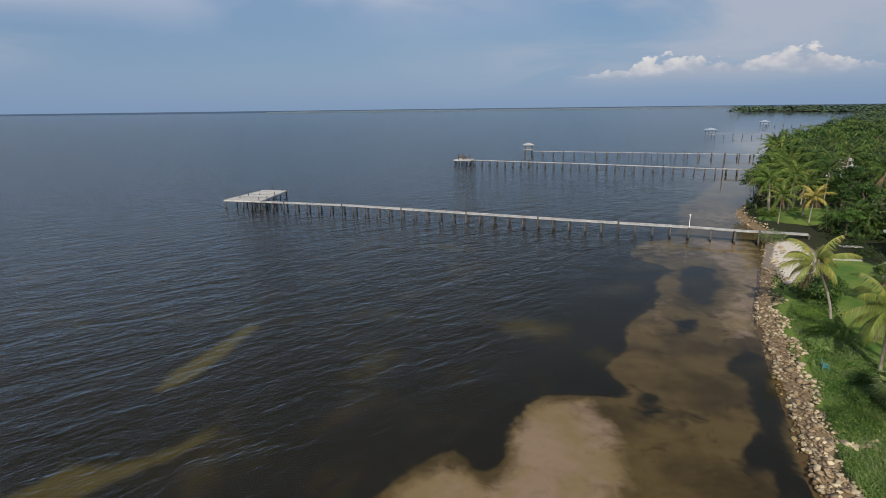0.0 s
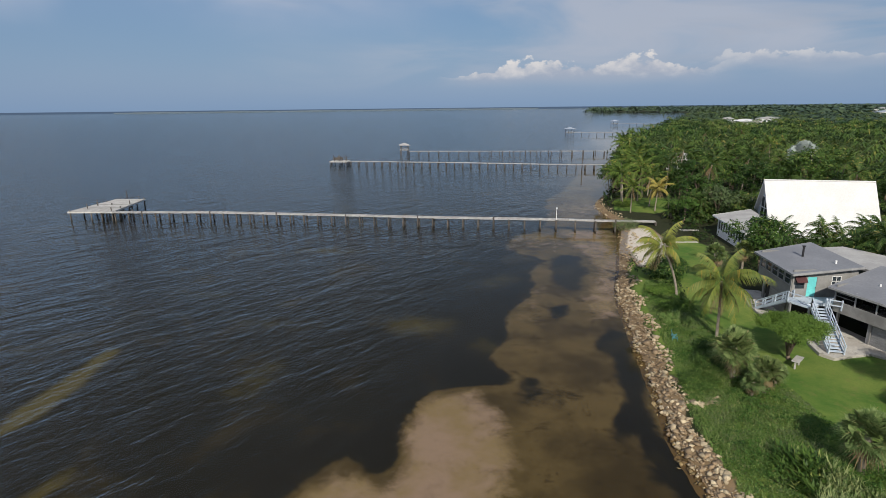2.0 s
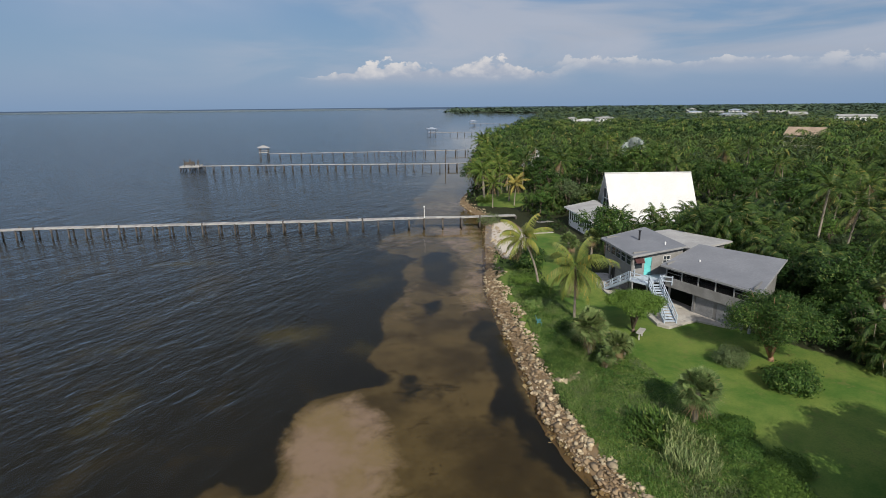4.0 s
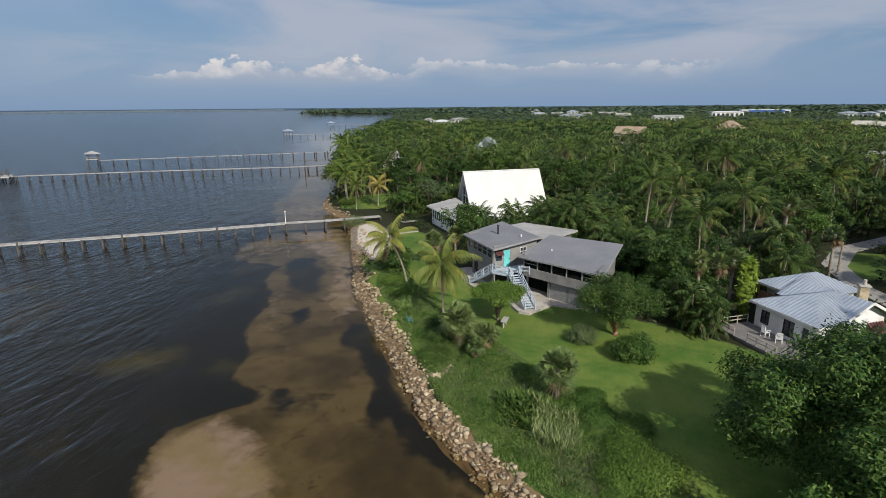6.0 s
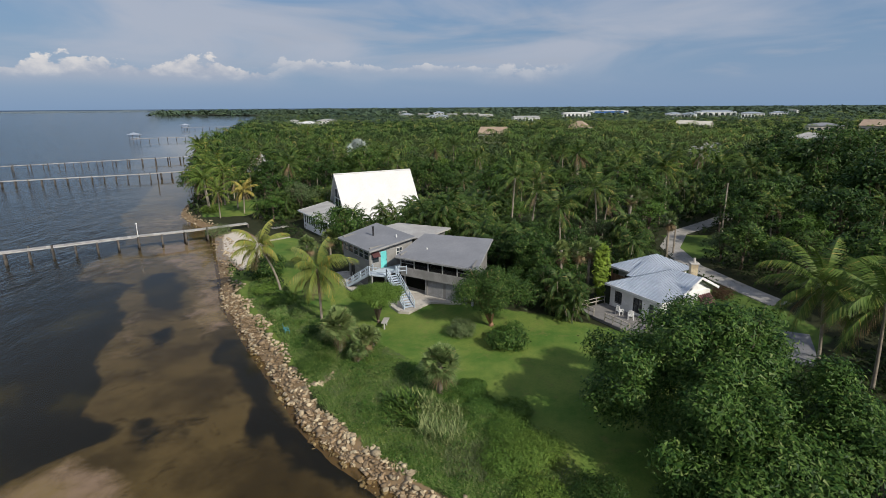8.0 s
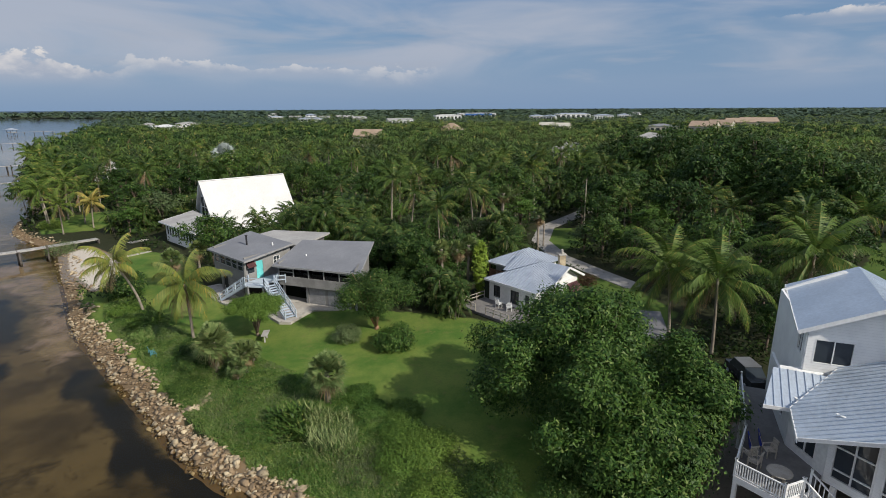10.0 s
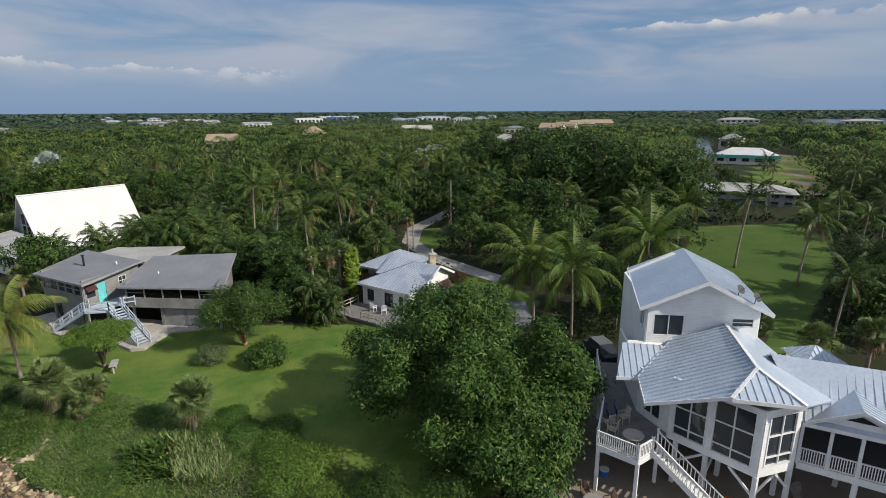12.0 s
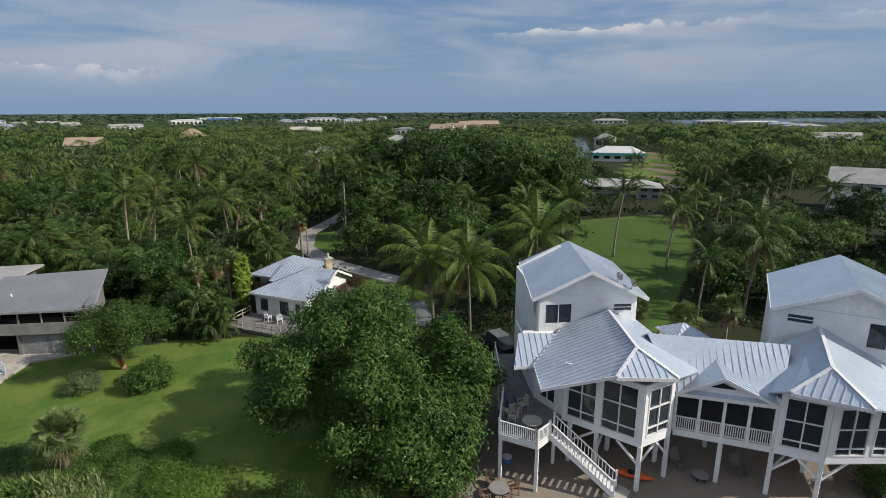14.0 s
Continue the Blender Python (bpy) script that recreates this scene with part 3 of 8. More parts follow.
def attribute(me, name, values):
    me.attributes.new(name, "FLOAT", "POINT").data.foreach_set("value", np.ascontiguousarray(values, dtype=np.float32))


def build_ground():
    me, x, y = sheet("seabed", uneven(-4900, 2600, -62, 70, 0.95), uneven(-400, 4900, 6, 150, 0.95), lambda a, b: np.full(a.shape, -0.45), M_SEABED)
    # sandy shallows out to a ragged line, weed beds beyond
    flats = [(-9, 5), (-9, 24), (-4.8, 29.5), (-2.7, 31.8), (-0.7, 33.7), (0.5, 34.2), (1.4, 33.4), (1.7, 32.3), (2.7, 31.9), (4.1, 32.7), (4.5, 34.6), (5.1, 36.9), (6.4, 39.3), (8.0, 41.5), (9.7, 42.1), (12.8, 41.8), (15.0, 41.4),
             (16.4, 42.8), (15.8, 45.5), (15.5, 47.2), (17.2, 48.9), (19.4, 51.5), (20.2, 55.1), (22.5, 59.1), (25.8, 62.7), (28.8, 66.8), (30.3, 72.7), (35.0, 78.0), (34.6, 81.0), (32.7, 83.7), (33.5, 90.8), (37.1, 95.6), (42.2, 97.9),
             (47, 104), (54, 118), (60, 132), (68, 142), (90, 175), (106, 205), (270, 430), (760, 1000), (1200, 1000), (1200, 5)]
    depth = edge_distance(x, y, flats) * np.where(inside(x, y, flats), 1, -1)
    sand = np.clip(0.5 + depth / (1.6 + 0.02 * np.maximum(y - 45, 0)), -0.8, 1.0)
    # dark weed beds in the sand
    for p, k, soft in (([(36.5, 79.4), (41.2, 81.4), (41.7, 78.3), (38.9, 69.9), (36.8, 67.6), (33.7, 62.5), (31.7, 63.5), (31.7, 68.9)], 1.35, 3.0), ([(22.8, 65.5), (25.5, 65.8), (26.3, 62.7), (24.6, 61.4), (22.8, 62.3)], 1.2, 2.0),
                       ([(27.0, 59.0), (30.6, 59.4), (29.1, 55.6), (26.2, 53.4), (25.3, 54.9)], 1.1, 2.2), ([(16.3, 41.9), (18.2, 42.8), (19.7, 42.8), (17.7, 38.3), (16.0, 36.8), (15.1, 38.0)], 1.1, 2.6),
                       ([(20.6, 33.8), (23.4, 35.2), (22.6, 32.8), (20.6, 30.8), (20.0, 32.0)], 1.15, 1.8), ([(26.9, 48.1), (31.7, 49.2), (30.0, 45.6), (26.7, 45.5)], 0.85, 2.6), ([(18.3, 39.1), (24.0, 40.3), (20.4, 36.7), (17.4, 36.0)], 0.8, 3.4),
                       ([(31.6, 52), (31.2, 47.9), (28.2, 39.8), (24.0, 31.2), (23.6, 22), (21.6, 20), (20.6, 27), (23.6, 35.1), (26.5, 41.6), (28.2, 46.8)], 1.6, 3.0)):
        sand = sand - 0.68 * k * soft_in(x, y, p, soft)
    for b in ((28.5, 132.5, 7, 2.6, -20), (54, 123, 8, 3.0, -25), (51, 151, 8, 3.5, -20), (66, 131, 7, 5, -30), (8.5, 84.5, 4.5, 2.0, -20), (1.6, 93.7, 7, 1.8, -22)):
        sand = sand + 0.42 * blob(x, y, *b)
    algae = np.zeros_like(x)
    for b, k in (((10.5, 56.6, 5.5, 3.6, -20), 0.62), ((-16.2, 74.9, 6, 2.4, -25), 0.45), ((-7, 48, 3.0, 6, -30), 0.5), ((-6, 61.5, 9, 2.2, -20), 0.42), ((-34, 62, 7, 2.2, -20), 0.42), ((16, 49.5, 2.6, 3.0, 0), 0.5),
                 ((24, 70, 7, 3, 30), 0.5), ((-31, 81, 8, 2, -25), 0.35), ((1.6, 93.7, 9, 2.4, -22), 0.55), ((-45, 60, 10, 3, -20), 0.42), ((-40, 75, 12, 3, -20), 0.35)):
        algae = np.maximum(algae, k * blob(x, y, *b))
    for p, k in (([(-26.5, 43.7), (-26.6, 47.1), (-24.7, 53.2), (-22.8, 60.1), (-21.5, 58.3), (-22.5, 50.7), (-23.8, 45.7), (-25.4, 43.1)], 1.0),
                 ([(-30, 28), (-28.7, 31.1), (-27.4, 32.6), (-28.4, 34.5), (-26.9, 33.5), (-22.9, 33.7), (-20.8, 35.4), (-18.4, 38.3), (-17.8, 36.4), (-19.9, 33.3), (-22.1, 31.6), (-25, 28.5)], 0.8)):
        algae = np.maximum(algae, k * soft_in(x, y, p, 1.6))
    pale = np.zeros_like(x)
    for b, k in (((24.5, 59, 2.2, 5, -22), 0.3), ((33, 88, 3, 5, -22), 0.35), ((62, 118, 8, 14, -28), 0.5)):
        pale = np.maximum(pale, k * blob(x, y, *b))
    pale = np.maximum(pale, 0.95 * soft_in(x, y, [(5.0, 36.2), (6.8, 39.6), (8.3, 41.2), (12.4, 41.2), (13.4, 37.2), (12.6, 32.1), (10.8, 28), (6, 25), (-3, 27), (-3.4, 30.2), (-0.4, 33), (1.2, 32.2), (2.4, 30.8), (4.6, 32.0)], 2.4))
    pale = np.maximum(pale, 0.72 * soft_in(x, y, [(46.3, 98), (57.5, 96), (47.0, 72.1), (39.2, 59.5), (33.1, 52.7), (30.5, 52), (31.7, 59.7), (40.6, 70.3), (43, 82)], 4.0))
    pale = np.maximum(pale, 0.42 * soft_in(x, y, [(34.5, 95), (46, 98), (43, 84), (35, 84)], 3.0))
    pale = np.maximum(pale, 0.34 * soft_in(x, y, [(22, 58), (30, 70), (31, 64), (27, 60), (24, 54), (20.5, 54)], 2.5))
    for k, v in (("sand", sand), ("algae", algae), ("pale", pale)):
        attribute(me, k, v)
    tagged(new("seabed", me), "shallow sandy seabed with dark weed beds and algae", "seabed", kind="structure")

    w = Shape().poly([(-4900, -4900, 0), (2700, -4900, 0), (2700, 4900, 0), (-4900, 4900, 0)])
    water = part("water", w, M_WATER)
    tagged(water, "calm tea-coloured bay water with small ripples", "water", kind="structure")
    water.visible_shadow = False

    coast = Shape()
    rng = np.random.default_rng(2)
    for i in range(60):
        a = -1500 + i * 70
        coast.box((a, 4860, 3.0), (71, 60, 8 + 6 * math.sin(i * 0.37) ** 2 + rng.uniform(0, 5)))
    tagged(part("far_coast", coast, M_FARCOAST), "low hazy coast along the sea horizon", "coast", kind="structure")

    gx, gy = uneven(18, 4900, 19, 112, 0.8), uneven(-4900, 4900, -42, 122, 0.8)
    me, x, y = sheet("ground", gx, gy, land_height, M_LAND, lambda c: c[:, 0] - shore_x(c[:, 1]) > -5.5)
    lawn = np.max([soft_in(x, y, p, 2.0) for p in (LAWN_A, LAWN_B, LAWN_C, LAWN_D, LAWN_E, LAWN_F)], axis=0)
    lawn = np.maximum(lawn, 0.95 * soft_in(x, y, [(24, 8), (23, 20), (29.5, 38), (37, 55), (46, 72), (50, 60), (34, 30), (30, 10)], 3))
    sandy = np.max([soft_in(x, y, p, 1.6) for p in (SAND_A, SAND_B, SAND_C)], axis=0)
    sandy = np.maximum(sandy, (x - shore_x(y) < 1.9) * 0.7)
    sandy = sandy + 0.6 * soft_in(x, y, SAND_B, 2.4)
    attribute(me, "lawn", lawn)
    # lawns B, C and D get the darker colour
    attribute(me, "darker_lawn", np.max([soft_in(x, y, p, 6.0) for p in (LAWN_B, LAWN_C, LAWN_D)], axis=0))
    attribute(me, "sandy", sandy)
    tagged(new("ground", me), "low coastal land with mown lawns, sand and forest floor", "ground", kind="structure")
    for name, outline, label in (("lagoon", LAGOON, "still grey-blue lagoon behind the mangroves"), ("canal", CANAL, "narrow canal between house plots")):
        ob = part(name, Shape().hexa([(a, b, 1.2) for a, b in outline], [(a, b, 2.35) for a, b in outline]), M_LAGOON)
        tagged(ob, label, "water", kind="structure")


build_ground()


def ground_z(x, y):
    return float(land_height(np.array(x, float), np.array(y, float)))


def strip(name, centre, width, mat, label, category, lift=0.05):
    """A road or path laid on the ground along a centre line."""
    pts = [Vector((a, b, 0)) for a, b in centre]
    fine = []
    for p, q in zip(pts, pts[1:]):
        k = max(1, int((q - p).length / 2.5))
        fine += [p.lerp(q, i / k) for i in range(k)]
    fine.append(pts[-1])
    s = Shape()
    left, right = [], []
    for i, p in enumerate(fine):
        d = (fine[min(i + 1, len(fine) - 1)] - fine[max(i - 1, 0)]).normalized()
        nrm = Vector((-d.y, d.x, 0)) * width / 2
        for side, o in ((left, p + nrm), (right, p - nrm)):
            side.append((o.x, o.y, ground_z(o.x, o.y) + lift))
    for i in range(len(fine) - 1):
        top = [left[i], left[i + 1], right[i + 1], right[i]]
        s.hexa([(a, b, c - 0.3) for a, b, c in top], top)
    return tagged(part(name, s, mat), label, category, kind="structure")


strip("parking_pad", [(53.6, -0.4), (57.5, -0.1), (61.2, 0.4)], 5.4, M_ROAD, "grey asphalt parking pad below palms", "parking pad")
strip("driveway", [(69.6, 0.6), (72, 3.2), (75.5, 7), (80.5, 12), (90, 17), (101, 18), (114, 14.5), (140, 8)], 3.0, M_LANE, "pale concrete lane between dark trees", "road", 0.07)
strip("garden_path", [(57.4, 77.2), (61.9, 75.9)], 0.8, M_CONC, "short pale concrete garden path on the lawn", "path")
strip("garden_path", [(65.0, 84.6), (68.0, 83.8)], 1.4, M_CONC, "short pale concrete garden path by the palms", "path")

# ---- plants ----
def frond(rng, az, rise, length, leaf, n=26, bend=1.5, wide=0.03, hang=0.45):
    """One feather frond from the origin: leaflets in two rows along an arching midrib."""
    out = np.array([math.cos(az), math.sin(az), 0.0])
    side = np.array([-math.sin(az), math.cos(az), 0.0])
    up = np.array([0, 0, 1.0])
    k = 9
    s = np.linspace(0, 1, k + 1)
    ang = rise - bend * s ** 1.5
    step = length / k
    pts = np.concatenate([np.zeros((1, 3)), np.cumsum(step * (np.cos(ang)[:-1, None] * out + np.sin(ang)[:-1, None] * up), 0)])
    t = np.linspace(0.16, 1.0, n)
    pos = np.stack([np.interp(t, s, pts[:, i]) for i in range(3)], 1)
    a = np.interp(t, s, ang)
    fwd = np.cos(a)[:, None] * out + np.sin(a)[:, None] * up
    ln = leaf * (0.30 + 0.80 * np.sin(np.pi * np.clip(t * 0.80 + 0.14, 0, 1))) * rng.uniform(0.85, 1.15, n)
    twist = rng.uniform(-0.5, 0.5)
    vs = []
    for sg in (1, -1):
        d = unit(sg * side * 0.8 + fwd * (0.45 + 0.5 * t[:, None]) - up * (hang * rng.uniform(0.6, 1.4, (n, 1)) - sg * twist * 0.4))
        tip = pos + d * ln[:, None] - up * (ln[:, None] * 0.3 * hang)
        w = fwd * wide * (26 / n) ** 0.6 * (0.7 + ln[:, None])
        vs.append(np.stack([pos - w, tip, pos + w], 1))
    rib = 0.04 * (1 - 0.8 * s)[:, None]
    a0 = pts + side * rib
    b0 = pts - side * rib - np.array([0, 0, 0.01])
    vs.append(np.stack([a0[:-1], a0[1:], b0[1:]], 1))
    vs.append(np.stack([a0[:-1], b0[1:], b0[:-1]], 1))
    v = np.concatenate(vs).reshape(-1, 3)
    return v, np.arange(len(v)).reshape(-1, 3)


def feather_crown(rng, n, length, leaf, low=-0.35, high=1.4, leaflets=26, bend=1.3, hang=0.45):
    out = []
    for i in range(n):
        az = i * 2.39996 + rng.uniform(-0.25, 0.25)
        rise = high - (high - low) * (i / max(1, n - 1)) ** 0.9 + rng.uniform(-0.12, 0.12)
        out.append(frond(rng, az, rise, length * rng.uniform(0.85, 1.1), leaf, leaflets, bend * rng.uniform(0.8, 1.2), 0.042, hang))
    return merge(out)


def fan_crown(rng, n, radius, size, low=-0.6, high=1.4, rays=19, hang=0.32):
    """Fan leaves on stalks, set round a ball."""
    out = []
    for i in range(n):
        az = i * 2.39996 + rng.uniform(-0.3, 0.3)
        el = high - (high - low) * (i / max(1, n - 1)) + rng.uniform(-0.15, 0.15)
        d = np.array([math.cos(az) * math.cos(el), math.sin(az) * math.cos(el), math.sin(el)])
        side = unit(np.cross(d, np.array([0, 0, 1.0])) + 1e-6)
        up = np.cross(side, d)
        roll = rng.uniform(-0.9, 0.9)
        side, up = side * math.cos(roll) + up * math.sin(roll), up * math.cos(roll) - side * math.sin(roll)
        hub = d * radius * rng.uniform(0.55, 1.1)
        a = np.linspace(-2.0, 2.0, rays)
        rd = unit(np.cos(a)[:, None] * d + np.sin(a)[:, None] * side + up * 0.18)
        ln = size * (1.0 - 0.22 * np.abs(a) / 1.9) * rng.uniform(0.85, 1.1, rays)
        tip = hub + rd * ln[:, None] - np.array([0, 0, 1.0]) * (ln * hang)[:, None]
        w = np.cross(rd, up) * size * 0.55 / rays
        v = np.stack([hub + rd * (ln * 0.12)[:, None] - w, tip, hub + rd * (ln * 0.12)[:, None] + w], 1).reshape(-1, 3)
        mid = hub + rd * (ln * 0.5)[:, None]
        web = np.stack([np.repeat(hub[None], rays - 1, 0), mid[:-1], mid[1:]], 1).reshape(-1, 3)
        stalk = np.stack([side * 0.02, hub, -side * 0.02])
        v = np.concatenate([v, web, stalk])
        out.append((v, np.arange(len(v)).reshape(-1, 3)))
    return merge(out)


def crown_cloud(rng, lobes, n, size, narrow=0.5, shell=0.75, top_heavy=0.35):
    """Leaves over the outside of several lobes (x, y, z, rx, ry, rz)."""
    area = np.array([(l[3] * l[4] + l[4] * l[5] + l[3] * l[5]) for l in lobes])
    pick = rng.choice(len(lobes), n, p=area / area.sum())
    L = np.array(lobes)[pick]
    d = unit(rng.normal(size=(n, 3)) + np.array([0, 0, top_heavy]))
    r = shell + (1 - shell) * rng.uniform(0, 1, n) ** 0.5 + rng.normal(size=n) * 0.035
    bump = 1 + 0.12 * np.sin(d[:, 0] * 7 + L[:, 0] * 3) * np.sin(d[:, 1] * 6 + L[:, 1] * 2) + 0.08 * np.sin(d[:, 2] * 11 + L[:, 2])
    c = L[:, :3] + d * L[:, 3:] * (r * bump)[:, None]
    return leaves(rng, c, unit(d + np.array([0, 0, 0.5])), size, narrow)


def sprigs(rng, lobes, n, per, size, reach=0.45, narrow=0.42, spread=0.26):
    """Leaves in tufts on twigs, which gives a lumpy crown with gaps."""
    area = np.array([(l[3] * l[4] + l[4] * l[5] + l[3] * l[5]) for l in lobes])
    pick = rng.choice(len(lobes), n, p=area / area.sum())
    L = np.array(lobes)[pick]
    d = unit(rng.normal(size=(n, 3)) + np.array([0, 0, 0.35]))
    c = L[:, :3] + d * L[:, 3:] * (0.72 + 0.33 * rng.uniform(0, 1, n) ** 0.7)[:, None]
    c = np.repeat(c, per, 0) + rng.normal(size=(n * per, 3)) * reach * np.array([1, 1, 0.7])
    return leaves(rng, c, unit(np.repeat(d, per, 0) + np.array([0, 0, 0.6])), size, narrow, spread=spread)


def place(proto, spots):
    """The prototype goes to the first spot, copies to the others."""
    copies = [copy_thing(proto, m) for m in spots[1:]]
    proto.matrix_basis = spots[0]
    return [proto] + copies


def spot(x, y, z=None, turn=0.0, scale=1.0, lean=(0.0, 0.0)):
    z = ground_z(x, y) - 0.05 if z is None else z
    return pose(x, y, z, lean[0], lean[1], turn) @ Matrix.Diagonal((scale, scale, scale, 1))


def coconut(seed, height, sway, label, n=22, length=3.6, leaf=0.85, mat=None, dead=3, group="coconut palms", leaflets=34, hang=0.5, bend=1.25, low=-0.4):
    """A coconut palm: ringed curving trunk, feather crown, a few dry fronds, nuts."""
    rng = np.random.default_rng(seed)
    ob = thing("coconut_palm", label, "palm tree", group)
    k = 9
    path = [(sway[0] * (i / k) ** 1.7, sway[1] * (i / k) ** 1.7, -0.3 + (height + 0.3) * i / k) for i in range(k + 1)]
    s = Shape()
    s.tube(path, [0.21 if i == 0 else 0.155 - 0.05 * i / k for i in range(k + 1)], 9)
    part("trunk", s, M_TRUNK, ob, smooth=True)
    top = np.array(path[-1])
    v, f = feather_crown(rng, n, length, leaf, low, leaflets=leaflets, bend=bend, hang=hang)
    part("crown", np_mesh("crown", v + top, f, mat or M_PALM), None, ob)
    if dead:
        v, f = merge([frond(rng, rng.uniform(0, 6.28), -0.7, length * 0.75, leaf * 0.8, 18, 0.8, 0.03, 0.9) for _ in range(dead)])
        part("dry_fronds", np_mesh("dry_fronds", v + top - [0, 0, 0.15], f, M_DEADFROND), None, ob, "hanging dry brown fronds")
    return ob


def fan_palm(seed, height, label, n=34, radius=0.9, size=0.85, mat=None, skirt=10, trunk=0.17, category="palm tree", name="cabbage_palm", group="fan palms", low=-0.6, hang=0.32):
    rng = np.random.default_rng(seed)
    ob = thing(name, label, category, group)
    part("trunk", Shape().tube([(0, 0, -0.3), (0.04, 0, height * 0.5), (0, 0.05, height)], [trunk * 1.2, trunk, trunk * 0.95], 9), M_TRUNK, ob, smooth=True)
    v, f = fan_crown(rng, n, radius, size, low, hang=hang)
    part("crown", np_mesh("crown", v + [0, 0, height], f, mat or M_SABAL), None, ob)
    if skirt:
        v, f = fan_crown(rng, skirt, radius, size * 0.8, -1.45, -0.8, 11, 0.6)
        part("dry_skirt", np_mesh("dry_skirt", v + [0, 0, height - 0.1], f, M_DEADFROND), None, ob, "hanging dry brown fan leaves")
    return ob


def areca(seed, label, stems=9, height=4.5, n=9, length=2.6, mat=None, group="clumping palms"):
    """A clump of slender palms, fronds from low to high."""
    rng = np.random.default_rng(seed)
    ob = thing("clumping_palm", label, "palm", group)
    out = []
    for i in range(stems):
        a, r = rng.uniform(0, 6.28), rng.uniform(0.2, 1.5)
        h = height * (0.12 + 0.88 * (i + 0.5) / stems)
        foot = np.array([r * 0.5 * math.cos(a), r * 0.5 * math.sin(a), 0])
        top = np.array([r * 1.3 * math.cos(a), r * 1.3 * math.sin(a), h])
        part("stem", Shape().tube([foot - [0, 0, 0.3], (foot + top) / 2 + [0, 0, 0.2], top], [0.06, 0.05, 0.04], 6), M_TRUNK, ob, smooth=True)
        v, f = feather_crown(rng, n, length, 0.6, -0.6, 1.35, 15, 1.6)
        out.append((v + top, f))
        v, f = merge(out)
    part("fronds", np_mesh("fronds", v, f, mat or M_ARECA), None, ob)
    return ob


def lobes_for(rng, n, radius, height, thick, flat=0.7, rough=0.0):
    out = [(0, 0, height - thick * 0.65, radius * 0.5, radius * 0.5, thick * 0.4)]
    for i in range(n):
        a = i * 2.39996 + rng.uniform(-0.4, 0.4)
        t = (i + 0.5) / n                                  # from the top of the dome to its skirt
        e = math.pi / 2 * (1 - t) * rng.uniform(0.85, 1.1)
        k = rng.uniform(0.70 - rough, 0.95 + rough)
        q = radius * rng.uniform(0.8, 1.3) * 1.02 / math.sqrt(n)
        out.append((radius * k * math.cos(e) * math.cos(a), radius * k * math.cos(e) * math.sin(a), height - thick + 0.25 * thick + (thick * 0.75 - q * flat) * k * math.sin(e), q, q, q * flat))
    return out


def broad_tree(seed, radius, height, label, n=900, leaf=0.42, mat=None, bark=None, lobes=9, thick=None, limbs=5, trunk=0.22, tufts=0, name="broadleaf_tree", group="broadleaf trees", low_fork=0.75, boughs=()):
    """A tree of limbs and many leaves in lobes."""
    rng = np.random.default_rng(seed)
    ob = thing(name, label, "tree", group)
    thick = thick or height * 0.65
    lb = lobes_for(rng, lobes, radius, height, thick, 0.7, 0.16 if lobes > 60 else 0.04) + list(boughs)
    s = Shape()
    fork = max(0.4, (height - thick) * low_fork)
    s.tube([(0, 0, -0.4), (0.08, -0.05, fork * 0.5), (0, 0, fork)], [trunk * 1.35, trunk, trunk * 0.9], 9)
    for i in range(limbs):
        x, y, z, rx, ry, rz = lb[1 + i % lobes]
        mid = (x * 0.45 + rng.uniform(-0.2, 0.2), y * 0.45 + rng.uniform(-0.2, 0.2), fork + (z - fork) * 0.55)
        s.tube([(0, 0, fork - 0.1), mid, (x, y, z)], [trunk * 0.6, trunk * 0.4, trunk * 0.12], 6)
        for _ in range(2):
            d = rng.normal(size=3) * rx * 0.6
            s.tube([mid, (x + d[0], y + d[1], z + abs(d[2]))], [trunk * 0.25, trunk * 0.06], 5)
    part("trunk", s, bark or M_BARK, ob, smooth=True)
    if tufts:
        v, f = sprigs(rng, lb, n // tufts, tufts, leaf, min(0.34, radius * 0.075))
    else:
        v, f = crown_cloud(rng, lb, n, leaf)
    part("crown", np_mesh("crown", v, f, mat or M_LEAF), None, ob)
    return ob


def shrub(seed, radius, height, label, n=1200, leaf=0.16, mat=None, name="shrub", group="shrubs"):
    rng = np.random.default_rng(seed)
    ob = thing(name, label, "bush", group)
    lb = [(0, 0, height * 0.45, radius * 0.8, radius * 0.8, height * 0.5)]
    for i in range(6):
        a = i * 2.39996
        q = radius * rng.uniform(0.35, 0.5)
        lb.append((radius * 0.6 * math.cos(a), radius * 0.6 * math.sin(a), height * rng.uniform(0.35, 0.7), q, q, height * 0.32))
    for i in range(5):
        x, y, z = lb[i + 1][:3]
        part("stem", Shape().tube([(0, 0, -0.15), (x * 0.5, y * 0.5, z * 0.6), (x, y, z)], [0.05, 0.035, 0.012], 5), M_BARK, ob)
    v, f = sprigs(rng, lb, n // 5, 5, leaf, radius * 0.10, 0.38)
    part("leaves", np_mesh("leaves", v, f, mat or M_LEAF), None, ob)
    return ob


# named trees of the gardens
p = coconut(11, 6.2, (-1.7, 1.3), "leaning coconut palm with a pale slender trunk on the lawn", 15, 4.0, 0.95, M_PALMYELLOW, 4, leaflets=50, bend=1.5, hang=0.8)
p.matrix_basis = spot(42.0, 54.1)
p = coconut(12, 6.0, (0.0, 0.25), "yellow-green coconut palm with drooping fronds by the shore", 18, 4.4, 1.0, M_PALMYELLOW, 5, leaflets=50, bend=1.45, low=-0.7, hang=0.8)
